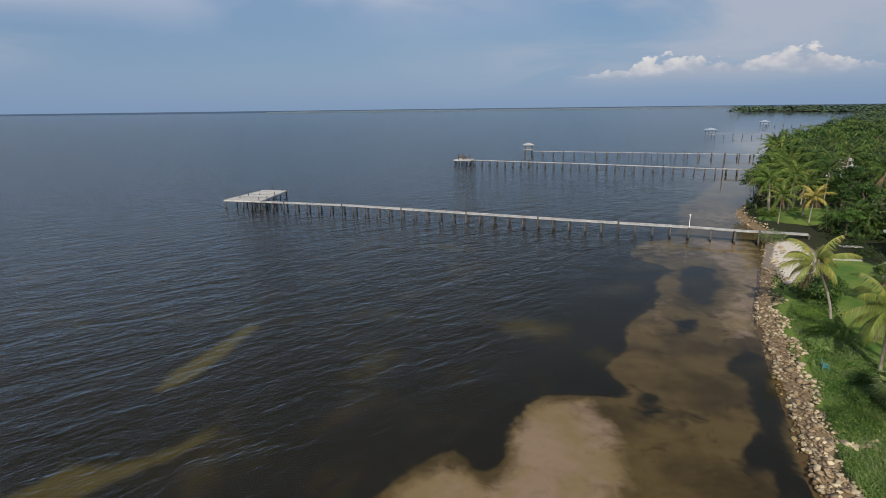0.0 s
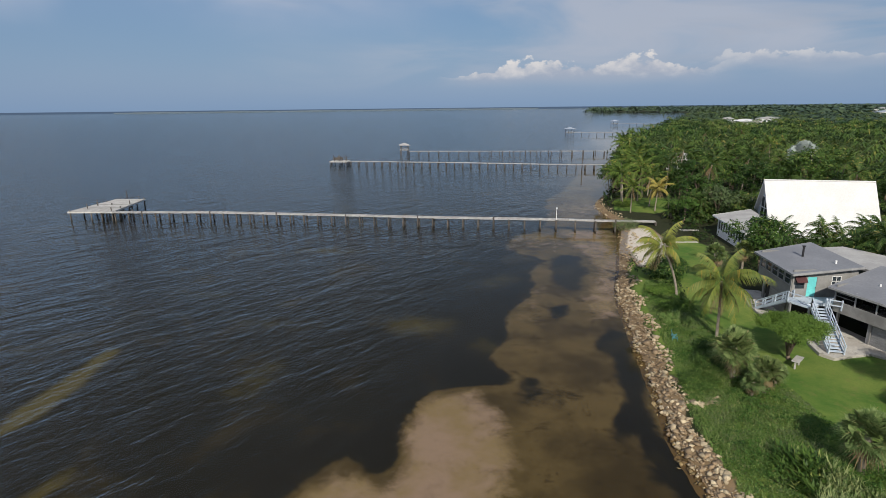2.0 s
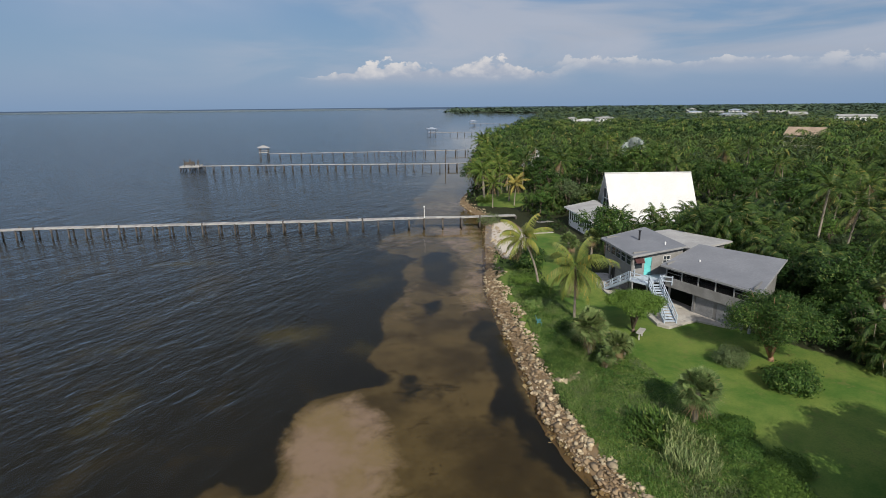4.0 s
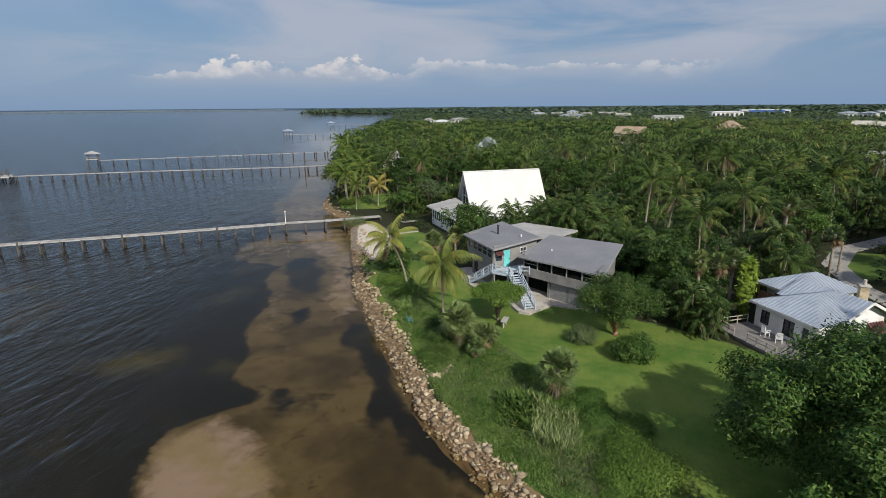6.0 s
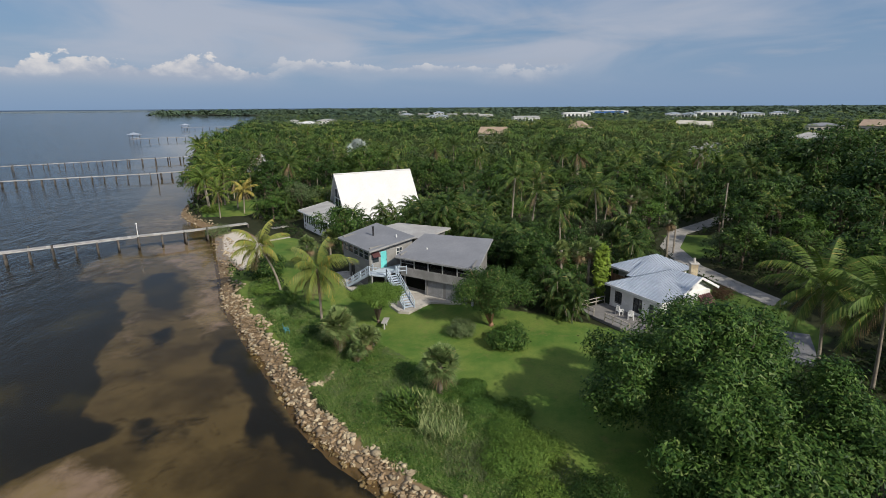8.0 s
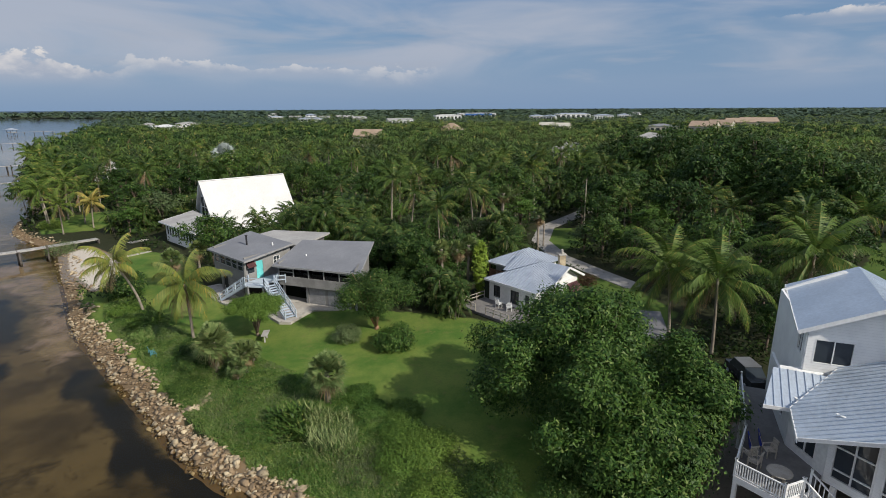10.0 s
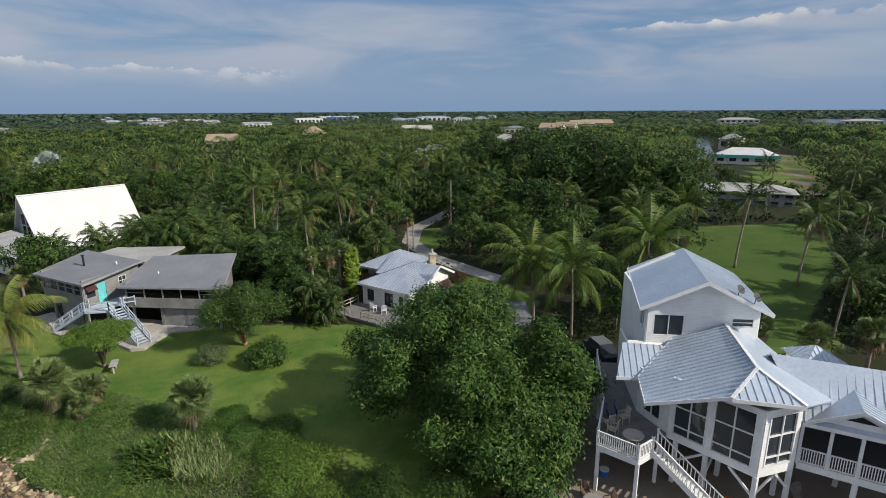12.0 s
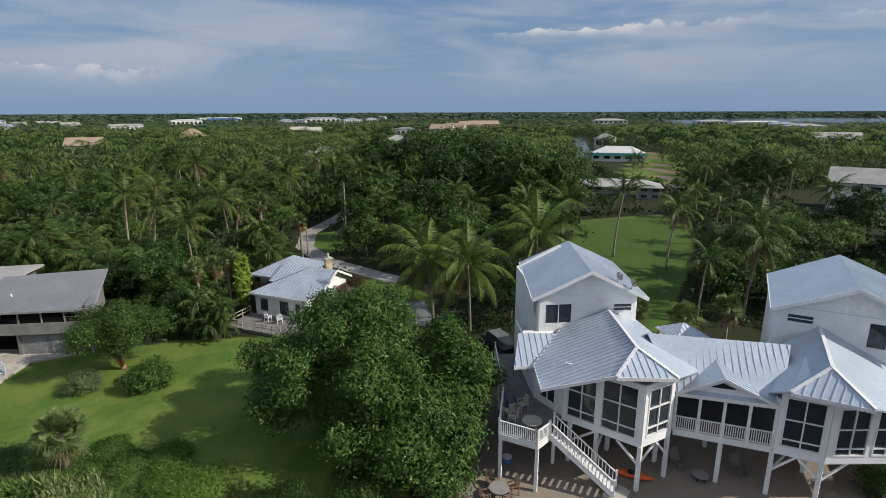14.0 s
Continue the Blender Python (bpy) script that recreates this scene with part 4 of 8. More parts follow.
p.matrix_basis = spot(37.8, 42.1)

COCO = [coconut(20 + i, 9.0, sway, lab, 15 + i, 4.3, 0.85, (None, M_PALMDARK)[i % 2], dead, leaflets=24) for i, (sway, lab, dead) in enumerate((
    ((0.6, -0.3), "tall coconut palm with arching green fronds", 4), ((-0.8, 0.5), "tall coconut palm with a slightly bent trunk", 3),
    ((0.2, 0.9), "coconut palm with hanging dry fronds below its crown", 8), ((0.4, 0.2), "slender coconut palm rising over the woods", 2)))]
COCO += [coconut(26 + i, 6.4, sway, lab, 17, 4.3, 0.9, mat, 3, leaflets=24) for i, (sway, lab, mat) in enumerate((
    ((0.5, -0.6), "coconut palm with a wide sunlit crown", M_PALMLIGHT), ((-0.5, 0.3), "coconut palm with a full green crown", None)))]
# crown centres of the palms that stand out
CROWNS = [(66.7, 104.0, 7.2), (81.0, 131.8, 9.4), (72.5, 117.5, 8.0), (78.0, 124.0, 8.6), (82.7, 42.0, 12.5), (79.2, -32.8, 12.1), (71.6, -37.6, 11.4), (81.7, -18.3, 9.5), (90.9, -28.2, 9.5), (82.6, 26.7, 12.0), (132, 49, 13.0),
          (114.6, 24.4, 12.5), (69.9, 112.7, 9.0), (80.2, 120.6, 10.0), (87.4, 137.4, 9.5), (100.3, 133.5, 12.0), (129.5, 132.3, 13.0), (128, 112.1, 12.0),
          (131.4, 93.9, 12.5), (145.4, 95.1, 12.5), (130, 48, 13.0), (107.3, 32.1, 12.0), (110.6, 26.1, 11.0), (123.1, 9.4, 12.0), (125.5, 16, 12.5),
          (65.8, -47.2, 10.0), (88.7, -75.2, 11.0), (153.8, -98.3, 12.0), (131.3, -76.8, 11.0), (149.4, 29.9, 12.5), (188.4, 212.5, 13.0),
          (135.9, 187.7, 12.0), (175.6, 216.9, 12.0), (116.4, -85.7, 11.0), (76, 116, 9.5), (74, 108, 8.5), (95, 150, 10), (104, 160, 11),
          (81, 127, 9.5), (84, 130, 10.5), (90, 141, 9), (94, 145, 10.5), (99, 156, 9.5), (106, 168, 10), (110, 176, 10.5), (115, 184, 10), (120, 194, 10.5), (126, 205, 11)]
groves = {i: [] for i in range(6)}
rng0 = np.random.default_rng(5)
for j, (x, y, z) in enumerate(CROWNS):
    g = ground_z(x, y)
    if z <= 10.5:
        groves[4 + j % 2].append(spot(x, y, g, rng0.uniform(0, 360), (z - g - 0.2) / 6.6))
        continue
    groves[j % 4].append(spot(x, y, g, rng0.uniform(0, 360), (z - g - 0.2) / 9.0 if z < 11 else (z - g) / 9.4))
for i, (x, y, z) in enumerate(((54.6, -3.0, 8.8), (51.2, -6.6, 9.3), (56.7, -14.6, 11.0))):
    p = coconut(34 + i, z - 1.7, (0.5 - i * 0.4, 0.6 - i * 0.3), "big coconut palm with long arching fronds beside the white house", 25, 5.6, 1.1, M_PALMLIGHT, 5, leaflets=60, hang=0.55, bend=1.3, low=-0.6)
    p.matrix_basis = spot(x, y)
p = coconut(31, 5.2, (0.3, -0.2), "coconut palm with golden dying fronds at the wood's edge", 15, 3.4, 0.9, M_GOLD, 6)
p.matrix_basis = spot(71.8, 102.6)

SABAL = [fan_palm(40, 2.8, "low cabbage palm with a wide head of fan leaves", 70, 1.15, 1.2, M_SABALPALE, 10, 0.2, low=-0.6, hang=0.30), fan_palm(41, 6.5, "tall cabbage palm with a shaggy dry skirt", 30, 0.9, 0.9, None, 22),
         fan_palm(42, 4.2, "cabbage palm with a round head of fan leaves", 34, 1.0, 1.05)]
SABAL_AT = [[(33.3, 34.8, 1.05), (34.0, 32.0, 0.72), (32.2, 22.4, 1.0), (35.6, 32.6, 0.5), (32.6, 31.8, 0.5)],
            [(57.6, 22.6, 0.95), (59.2, 21.2, 0.9), (60.4, 20.2, 0.95), (118.0, 118.0, 1.4), (112, 121, 1.3), (98, 23.5, 1.0), (80, 15.5, 1.0), (91, 24, 1.2)],
            [(48.8, 56.3, 1.0), (54.7, 58.0, 0.9), (43.6, -25.1, 1.05), (46.0, -30.8, 1.0), (47.5, -22.5, 0.9), (52, -40, 1.1)]]
for ob, where in zip(SABAL, SABAL_AT):
    place(ob, [spot(x, y, None, 67 * i, k) for i, (x, y, k) in enumerate(where)])
fan_palm(43, 9.6, "large silvery-blue fan palm above the woods", 44, 2.2, 2.6, M_SILVER, 0, 0.22, "palm tree", "silver_palm").matrix_basis = spot(123.3, 115.7)

ARECA = [areca(50, "dense clump of green feather palms"), areca(51, "dense clump of arching feather palms", 11, 5.2)]
ARECA_AT = [(68.4, 64.9, 1.0), (71.3, 60.8, 1.05), (64.6, 66.0, 0.85), (65.7, 46.9, 1.5), (66.4, 42.8, 1.3), (67.0, 52.1, 1.15), (66.6, 38.0, 1.4), (73.2, 90.8, 1.0), (69.5, 93.8, 0.85),
            (74.5, 57.0, 1.15), (77, 53, 1.2), (71, 48, 1.5), (73, 42, 1.5), (63.5, 34.5, 1.2), (120, 20, 1.3), (78.2, 21.5, 1.3), (70.5, 18.5, 1.2), (64, 56.5, 0.95), (80, 86, 1.2), (77, 92, 1.2),
            (62.0, 62.5, 0.8), (64.2, 30.5, 1.2), (53.4, 21.0, 0.95), (52.0, 19.0, 0.7), (79, 61, 1.1), (83, 56, 1.2), (86.5, 62, 1.1), (80, 48, 1.3), (76, 46.5, 1.4), (85, 50, 1.3), (89.5, 56, 1.2), (90, 48, 1.3)]
for k in (0, 1):
    place(ARECA[k], [spot(x, y, None, 53 * i, s) for i, (x, y, s) in enumerate(ARECA_AT) if i % 2 == k])

# the spreading tree on the lawn before the white house
big = broad_tree(60, 8.6, 10.3, "large spreading tree with glossy deep green leaves", 135000, 0.145, M_LEAFTREE, None, 76, 10.2, 16, 0.32, 22, "spreading_tree", "", boughs=[(-4.6, -3.6, 4.4, 2.4, 2.4, 1.9), (-6.6, -2.6, 3.0, 2.2, 2.2, 1.7), (-5.6, -5.6, 3.4, 2.2, 2.2, 1.8), (-3.0, -6.2, 4.2, 2.3, 2.3, 1.8), (-7.6, -4.8, 2.0, 1.9, 1.9, 1.5), (-3.8, -1.2, 6.0, 2.4, 2.4, 1.9), (-1.2, -6.9, 5.6, 2.0, 2.0, 1.6)])
big.matrix_basis = spot(35.6, 3.0, 1.0)
# a gnarled tree and clipped shrubs near the grey house
broad_tree(61, 3.9, 6.4, "small tree with coppery trunk and dark crown", 30000, 0.10, M_LEAF, M_REDBARK, 26, 4.4, 13, 0.25, 12, "gnarled_tree", "", 0.12).matrix_basis = spot(46.2, 25.6)
umb = broad_tree(62, 2.8, 4.3, "low umbrella-shaped tree with bright green flat crown", 34000, 0.085, M_LEAFBRIGHT, M_BARK, 30, 1.6, 11, 0.17, 9, "umbrella_tree", "", 0.15)
umb.matrix_basis = spot(40.6, 36.4)
shrub(63, 2.1, 1.9, "wide dark green shrub with large leaves on the lawn", 6000, 0.14, M_LEAFTREE).matrix_basis = spot(42.9, 21.9)
shrub(59, 1.5, 1.5, "pale feathery shrub on the lawn", 5200, 0.09, M_LEAFGREY).matrix_basis = spot(42.6, 27.0)
shrub(64, 2.6, 3.0, "dense dark sea grape bush beside the leaning palm", 3200, 0.22).matrix_basis = spot(45.4, 61.4)
shrub(65, 1.3, 1.7, "round maroon hedge bush by the cottage", 2200, 0.10, M_MAROONLEAF).matrix_basis = spot(68.2, 6.6)
broad_tree(66, 3.9, 7.8, "dense dark green tree beside the grey house", 13000, 0.17, M_LEAF, None, 18, 6.8, 5, 0.25, 9, "dense_tree", "").matrix_basis = spot(60.3, 27.6)
broad_tree(67, 3.0, 6.2, "dense dark green tree near the cottage deck", 9000, 0.17, M_LEAF, None, 14, 5.6, 5, 0.22, 9, "dense_tree", "").matrix_basis = spot(57.2, 24.2)
for i, (x, y, r, h) in enumerate(((58.6, 23.4, 2.8, 6.6), (56.2, 20.6, 2.2, 5.0), (63.5, 23.0, 3.2, 7.4), (62.0, 33.2, 3.0, 6.6), (66.2, 28.6, 3.4, 8.2))):
    broad_tree(260 + i, r, h, "dense dark green tree between the grey house and the cottage", int(1500 * r), 0.16, M_LEAF, None, 14, h * 0.9, 5, 0.2, 8, "dense_tree", "dense garden trees").matrix_basis = spot(x, y)
for i, (x, y, r, h) in enumerate(((66, -46, 5.2, 7.4), (59.5, -39.5, 4.2, 6.6), (73, -56, 5.4, 7.8), (55.5, -46, 4.4, 6.8), (83, -63, 5.4, 8.2))):
    broad_tree(270 + i, r, h, "wide dark green sea grape tree behind the stilt house", int(1700 * r), 0.19, M_LEAF, None, 18, h * 0.92, 6, 0.22, 8, "dense_tree", "dense garden trees").matrix_basis = spot(x, y)
shrub(69, 1.9, 2.8, "drooping dark feathery bush at the lawn's edge", 7000, 0.15, M_ARECA).matrix_basis = spot(53.6, 20.4)
shrub(68, 0.9, 7.2, "tall column of bright yellow-green vine on a trunk", 4200, 0.17, foliage("vine_leaf", (0.15, 0.23, 0.03), (0.27, 0.34, 0.05), 0.1), "vine_column").matrix_basis = spot(60.0, 18.6)

# woods
KINDS = [broad_tree(70, 4.2, 9.5, "broad dark green tree of the coastal woods", 2500, 0.25, M_LEAF, lobes=15, tufts=8), broad_tree(71, 3.4, 8.0, "rounded green tree of the coastal woods", 2000, 0.22, M_LEAF, lobes=13, tufts=7),
         broad_tree(72, 5.0, 11.0, "large dark tree of the coastal woods", 3500, 0.26, M_LEAF, lobes=18, tufts=9), broad_tree(73, 3.2, 6.5, "pale dusty green tree of the coastal woods", 1900, 0.20, M_LEAFGREY, lobes=12, tufts=6),
         broad_tree(74, 3.8, 8.5, "fresh green tree of the coastal woods", 2200, 0.23, M_LEAFFRESH, lobes=14, tufts=7)]
OPEN = [[(46, 64), (50, 80), (57, 93), (66, 92), (63, 80), (56, 64)], LAWN_A, LAWN_B, LAWN_C, LAWN_D, SAND_A, SAND_B, SAND_C, LAWN_E, CANAL, [(58, 92), (64, 108), (73, 121), (84, 117), (80, 103), (73, 97), (66, 90)],
        [(44, 27), (44, 55), (66, 54), (62, 28)], [(59, 64), (70, 86), (99, 77), (93, 62)], [(50, 4), (54, 20), (72, 18), (70, 2)], [(28, -36), (28, -4), (50, -4), (50, -38)],
        [(60, -7), (66, 0), (70, 4), (74.5, 9), (79, 14), (89, 19), (101, 20.5), (118, 15.5), (118, 12.5), (101, 15.5), (91, 14.5), (81, 10), (76.5, 5), (72, 0), (68, -4), (62, -8)],
        [(52, -5), (47, 4), (60, 8), (70, 10), (72, 4), (66, -1), (58, -5)], [(118, -36), (140, -36), (142, -70), (118, -66)], [(160, -60), (215, -72), (238, -80), (236, -112), (160, -86)], [(250, -78), (480, -147), (480, -166), (250, -98)], [(60, 20), (62, 28), (70, 22), (66, 17)], [(84, -76), (140, -102), (150, -140), (120, -135), (92, -102)]]


def is_open(x, y, slack=0.0):
    hit = np.zeros(np.shape(x), bool)
    for poly in OPEN:
        hit |= inside(x, y, poly)
        if slack:
            hit |= edge_distance(x, y, poly) < slack
    return hit


def scatter(rng, n, x0, x1, y0, y1, gap, inland=3.0, slack=1.8):
    """Places at least gap apart, on land and off the open ground."""
    xs, ys = rng.uniform(x0, x1, n), rng.uniform(y0, y1, n)
    ok = (xs - shore_x(ys) > inland) & ~is_open(xs, ys, slack)
    kept, cells = [], {}
    for x, y in zip(xs[ok], ys[ok]):
        c = (int(x // gap), int(y // gap))
        if any((x - a) ** 2 + (y - b) ** 2 < gap * gap for i in (-1, 0, 1) for j in (-1, 0, 1) for a, b in cells.get((c[0] + i, c[1] + j), ())):
            continue
        cells.setdefault(c, []).append((x, y))
        kept.append((x, y))
    return kept


rng1 = np.random.default_rng(8)
wood = scatter(rng1, 9000, 44, 205, -150, 235, 5.0)
wood = [q for q in wood if math.hypot(*q) < 178 and math.degrees(math.atan2(*q)) > 18 and math.degrees(math.atan2(*q)) < 142]
wood.sort(key=lambda q: math.hypot(*q))
spots = {i: [] for i in range(9)}
for j, (x, y) in enumerate(wood[:430]):
    r = rng1.uniform()
    k = int(r * 5 / 0.80) if r < 0.80 else (5 + int(rng1.integers(0, 4)))
    far = math.hypot(x, y)
    if k < 5:
        if 62 < x < 92 and 42 < y < 66 and r < 0.55:
            continue
        lim = 0.72 if (x < 66 and y < 40) else 0.68 if (60 < x < 94 and 44 < y < 74) else 1.0
        if 92 < x < 170 and -33 < y < 8:
            lim, k = 1.35, 0 if (x < 118 and y > -16) else 2
        if 84 < x < 172 and -88 < y < -36:
            lim = 0.55
        spots[k].append(spot(x, y, None, rng1.uniform(0, 360), lim * (rng1.uniform(0.58, 0.98) if far < 100 else rng1.uniform(0.55, 1.22))))
    else:
        if 58 < x < 96 and 40 < y < 76:
            continue
        groves[k - 5].append(spot(x, y, None, rng1.uniform(0, 360), rng1.uniform(0.7, 1.08)))
# trees added south of the lane to cast shade on it
for k, x, y, size in ((1, 77.5, 1.5, 0.8), (0, 82.5, 6.0, 0.8), (1, 72.5, -4.5, 0.8), (2, 67.5, -7.5, 0.62), (0, 60.5, -9.5, 0.6)):
    spots[k].append(spot(x, y, None, 40 * x, size))
for k in range(5):
    place(KINDS[k], spots[k])
for k in range(6):
    place(COCO[k], groves[k])


def canopy(name, label, seed, ring, gap, clump, per, leaf, lift, mat, palms=0.0):
    """Far woods: crowns of leaf sprays, one mesh."""
    rng = np.random.default_rng(seed)
    r0, r1 = ring
    n = int(1.55 * (r1 ** 2 - r0 ** 2) / 2 / (gap * gap) * 1.3)
    rad = np.sqrt(rng.uniform(r0 ** 2, r1 ** 2, n))
    az = rng.uniform(math.radians(18), math.radians(142), n)
    x, y = rad * np.sin(az), rad * np.cos(az)
    ok = (x - shore_x(y) > 4) & ~is_open(x, y) & ~inside(x, y, LAGOON) & (y < 2600)
    for hx, hy, hr in FAR_CLEAR:
        ok &= np.hypot(x - hx, y - hy) > hr
    x, y = x[ok], y[ok]
    m = len(x)
    h = lift * rng.uniform(0.75, 1.2, m) + 1.5 * np.sin(x * 0.013) * np.cos(y * 0.017)
    size = clump * rng.uniform(0.5, 1.65, m)
    h = h + (size - clump) * 0.45
    d = unit(rng.normal(size=(m, per, 3)) * [1, 1, 0.8] + [0, 0, 0.45])
    c = np.stack([x, y, 1.5 + h - size * 0.55], -1)[:, None] + d * size[:, None, None] * [1, 1, 0.75]
    kind = np.sin(x * 0.021 + 1.0) * np.cos(y * 0.017) + 0.7 * np.sin(x * 0.006 - y * 0.009) + rng.normal(size=m) * 0.45
    # beyond 600 m dark and pale crowns take the haze-coloured leaves
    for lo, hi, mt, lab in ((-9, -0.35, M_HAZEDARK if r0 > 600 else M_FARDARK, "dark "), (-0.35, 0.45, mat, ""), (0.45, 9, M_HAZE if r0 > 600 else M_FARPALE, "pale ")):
        k = (kind >= lo) & (kind < hi)
        if not k.any():
            continue
        flat = 0.3 if r0 < 600 else 1.4
        v, f = leaves(rng, c[k].reshape(-1, 3), unit(d[k].reshape(-1, 3) + [0, 0, flat]), leaf, 0.6, 0.1, 0.38 if r0 < 600 else 0.15)
        tagged(part(name, np_mesh(name, v, f, mt), None), lab + label, "woods", kind="stuff")
    if palms:
        k = rng.uniform(size=m) < palms
        top = np.stack([x[k], y[k], 1.5 + h[k] + rng.uniform(1.0, 3.6, k.sum())], -1)
        out = []
        for j in range(11):
            a = j * 0.571 + rng.uniform(0, 0.6, len(top))
            o = np.stack([np.cos(a), np.sin(a), 0 * a], -1)
            w = np.stack([-np.sin(a), np.cos(a), 0 * a], -1) * 0.30
            u = rng.uniform(0.2, 1.5, len(top))[:, None]
            out.append(np.stack([top, top + o * 1.7 + [0, 0, 1.0] * u * 0.8 + w, top + o * 3.4 + [0, 0, 1.0] * (u * 0.9 - 1.5), top + o * 1.7 + [0, 0, 1.0] * u * 0.8 - w], 1))
        trunk = np.array([0.14, 0, 0])
        out.append(np.stack([top - [0, 0, 7.0] - trunk, top - [0, 0, 7.0] + trunk, top + trunk * 0.7, top - trunk * 0.7], 1))
        v = np.concatenate(out).reshape(-1, 3)
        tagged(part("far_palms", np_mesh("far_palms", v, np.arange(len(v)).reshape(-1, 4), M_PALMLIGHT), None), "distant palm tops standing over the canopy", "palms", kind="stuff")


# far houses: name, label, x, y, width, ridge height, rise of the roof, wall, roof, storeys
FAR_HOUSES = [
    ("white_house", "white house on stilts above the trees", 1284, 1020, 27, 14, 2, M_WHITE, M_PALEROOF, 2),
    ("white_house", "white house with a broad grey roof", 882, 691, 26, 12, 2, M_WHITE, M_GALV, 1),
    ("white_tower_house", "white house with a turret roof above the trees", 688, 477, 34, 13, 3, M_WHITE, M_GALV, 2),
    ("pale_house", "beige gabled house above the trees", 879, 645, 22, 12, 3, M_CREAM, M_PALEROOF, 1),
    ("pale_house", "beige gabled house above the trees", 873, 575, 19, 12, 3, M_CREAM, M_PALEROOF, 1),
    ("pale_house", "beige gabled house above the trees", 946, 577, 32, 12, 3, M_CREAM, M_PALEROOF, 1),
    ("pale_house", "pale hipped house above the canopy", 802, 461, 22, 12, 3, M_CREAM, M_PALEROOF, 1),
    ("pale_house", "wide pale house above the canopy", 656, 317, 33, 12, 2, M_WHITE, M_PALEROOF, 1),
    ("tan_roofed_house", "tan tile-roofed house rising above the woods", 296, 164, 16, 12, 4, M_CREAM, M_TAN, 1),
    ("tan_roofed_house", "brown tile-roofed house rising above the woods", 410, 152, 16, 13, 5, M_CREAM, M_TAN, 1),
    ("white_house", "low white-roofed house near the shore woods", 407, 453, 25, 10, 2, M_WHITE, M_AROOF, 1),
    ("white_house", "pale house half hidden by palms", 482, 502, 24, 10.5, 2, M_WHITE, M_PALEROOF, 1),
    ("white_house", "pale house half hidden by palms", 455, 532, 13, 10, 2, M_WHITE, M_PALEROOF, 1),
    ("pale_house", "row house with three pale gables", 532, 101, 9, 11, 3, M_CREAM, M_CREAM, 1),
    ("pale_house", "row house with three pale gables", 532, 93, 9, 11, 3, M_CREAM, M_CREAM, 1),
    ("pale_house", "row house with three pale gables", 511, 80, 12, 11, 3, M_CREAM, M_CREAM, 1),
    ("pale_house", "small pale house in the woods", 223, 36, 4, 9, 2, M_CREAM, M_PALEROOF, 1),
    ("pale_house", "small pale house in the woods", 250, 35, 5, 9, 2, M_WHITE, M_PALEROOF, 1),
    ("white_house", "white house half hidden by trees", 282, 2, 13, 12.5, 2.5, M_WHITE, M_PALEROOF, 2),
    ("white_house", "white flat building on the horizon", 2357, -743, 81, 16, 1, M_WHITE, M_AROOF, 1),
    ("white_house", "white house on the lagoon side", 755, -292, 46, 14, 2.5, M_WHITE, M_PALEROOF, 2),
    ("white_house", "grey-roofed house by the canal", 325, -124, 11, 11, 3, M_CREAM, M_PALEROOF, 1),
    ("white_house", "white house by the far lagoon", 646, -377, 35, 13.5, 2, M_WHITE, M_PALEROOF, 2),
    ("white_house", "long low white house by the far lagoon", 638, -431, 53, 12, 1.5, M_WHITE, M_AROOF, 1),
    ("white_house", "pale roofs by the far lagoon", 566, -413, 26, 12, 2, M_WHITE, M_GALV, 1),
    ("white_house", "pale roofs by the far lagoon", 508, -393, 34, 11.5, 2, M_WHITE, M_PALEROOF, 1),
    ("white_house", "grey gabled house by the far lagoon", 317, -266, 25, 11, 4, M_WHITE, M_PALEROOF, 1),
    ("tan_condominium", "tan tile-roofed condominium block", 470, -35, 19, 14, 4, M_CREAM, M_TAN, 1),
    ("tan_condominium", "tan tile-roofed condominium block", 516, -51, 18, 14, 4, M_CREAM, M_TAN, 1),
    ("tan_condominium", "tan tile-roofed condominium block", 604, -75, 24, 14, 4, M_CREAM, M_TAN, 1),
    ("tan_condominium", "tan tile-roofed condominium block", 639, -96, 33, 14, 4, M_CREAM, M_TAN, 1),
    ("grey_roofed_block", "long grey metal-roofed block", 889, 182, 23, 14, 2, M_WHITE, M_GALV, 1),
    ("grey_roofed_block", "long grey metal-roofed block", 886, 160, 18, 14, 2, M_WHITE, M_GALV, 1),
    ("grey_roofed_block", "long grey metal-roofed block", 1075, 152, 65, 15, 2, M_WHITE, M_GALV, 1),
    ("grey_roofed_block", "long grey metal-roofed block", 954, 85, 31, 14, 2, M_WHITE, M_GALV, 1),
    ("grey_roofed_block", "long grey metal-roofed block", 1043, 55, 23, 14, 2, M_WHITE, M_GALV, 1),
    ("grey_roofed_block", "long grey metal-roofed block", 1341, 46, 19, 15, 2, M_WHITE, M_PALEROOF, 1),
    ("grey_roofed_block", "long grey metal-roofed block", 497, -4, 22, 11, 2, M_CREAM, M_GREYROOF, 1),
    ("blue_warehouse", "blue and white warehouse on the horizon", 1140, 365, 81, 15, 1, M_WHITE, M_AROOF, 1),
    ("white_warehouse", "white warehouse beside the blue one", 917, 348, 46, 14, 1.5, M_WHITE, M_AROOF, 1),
]
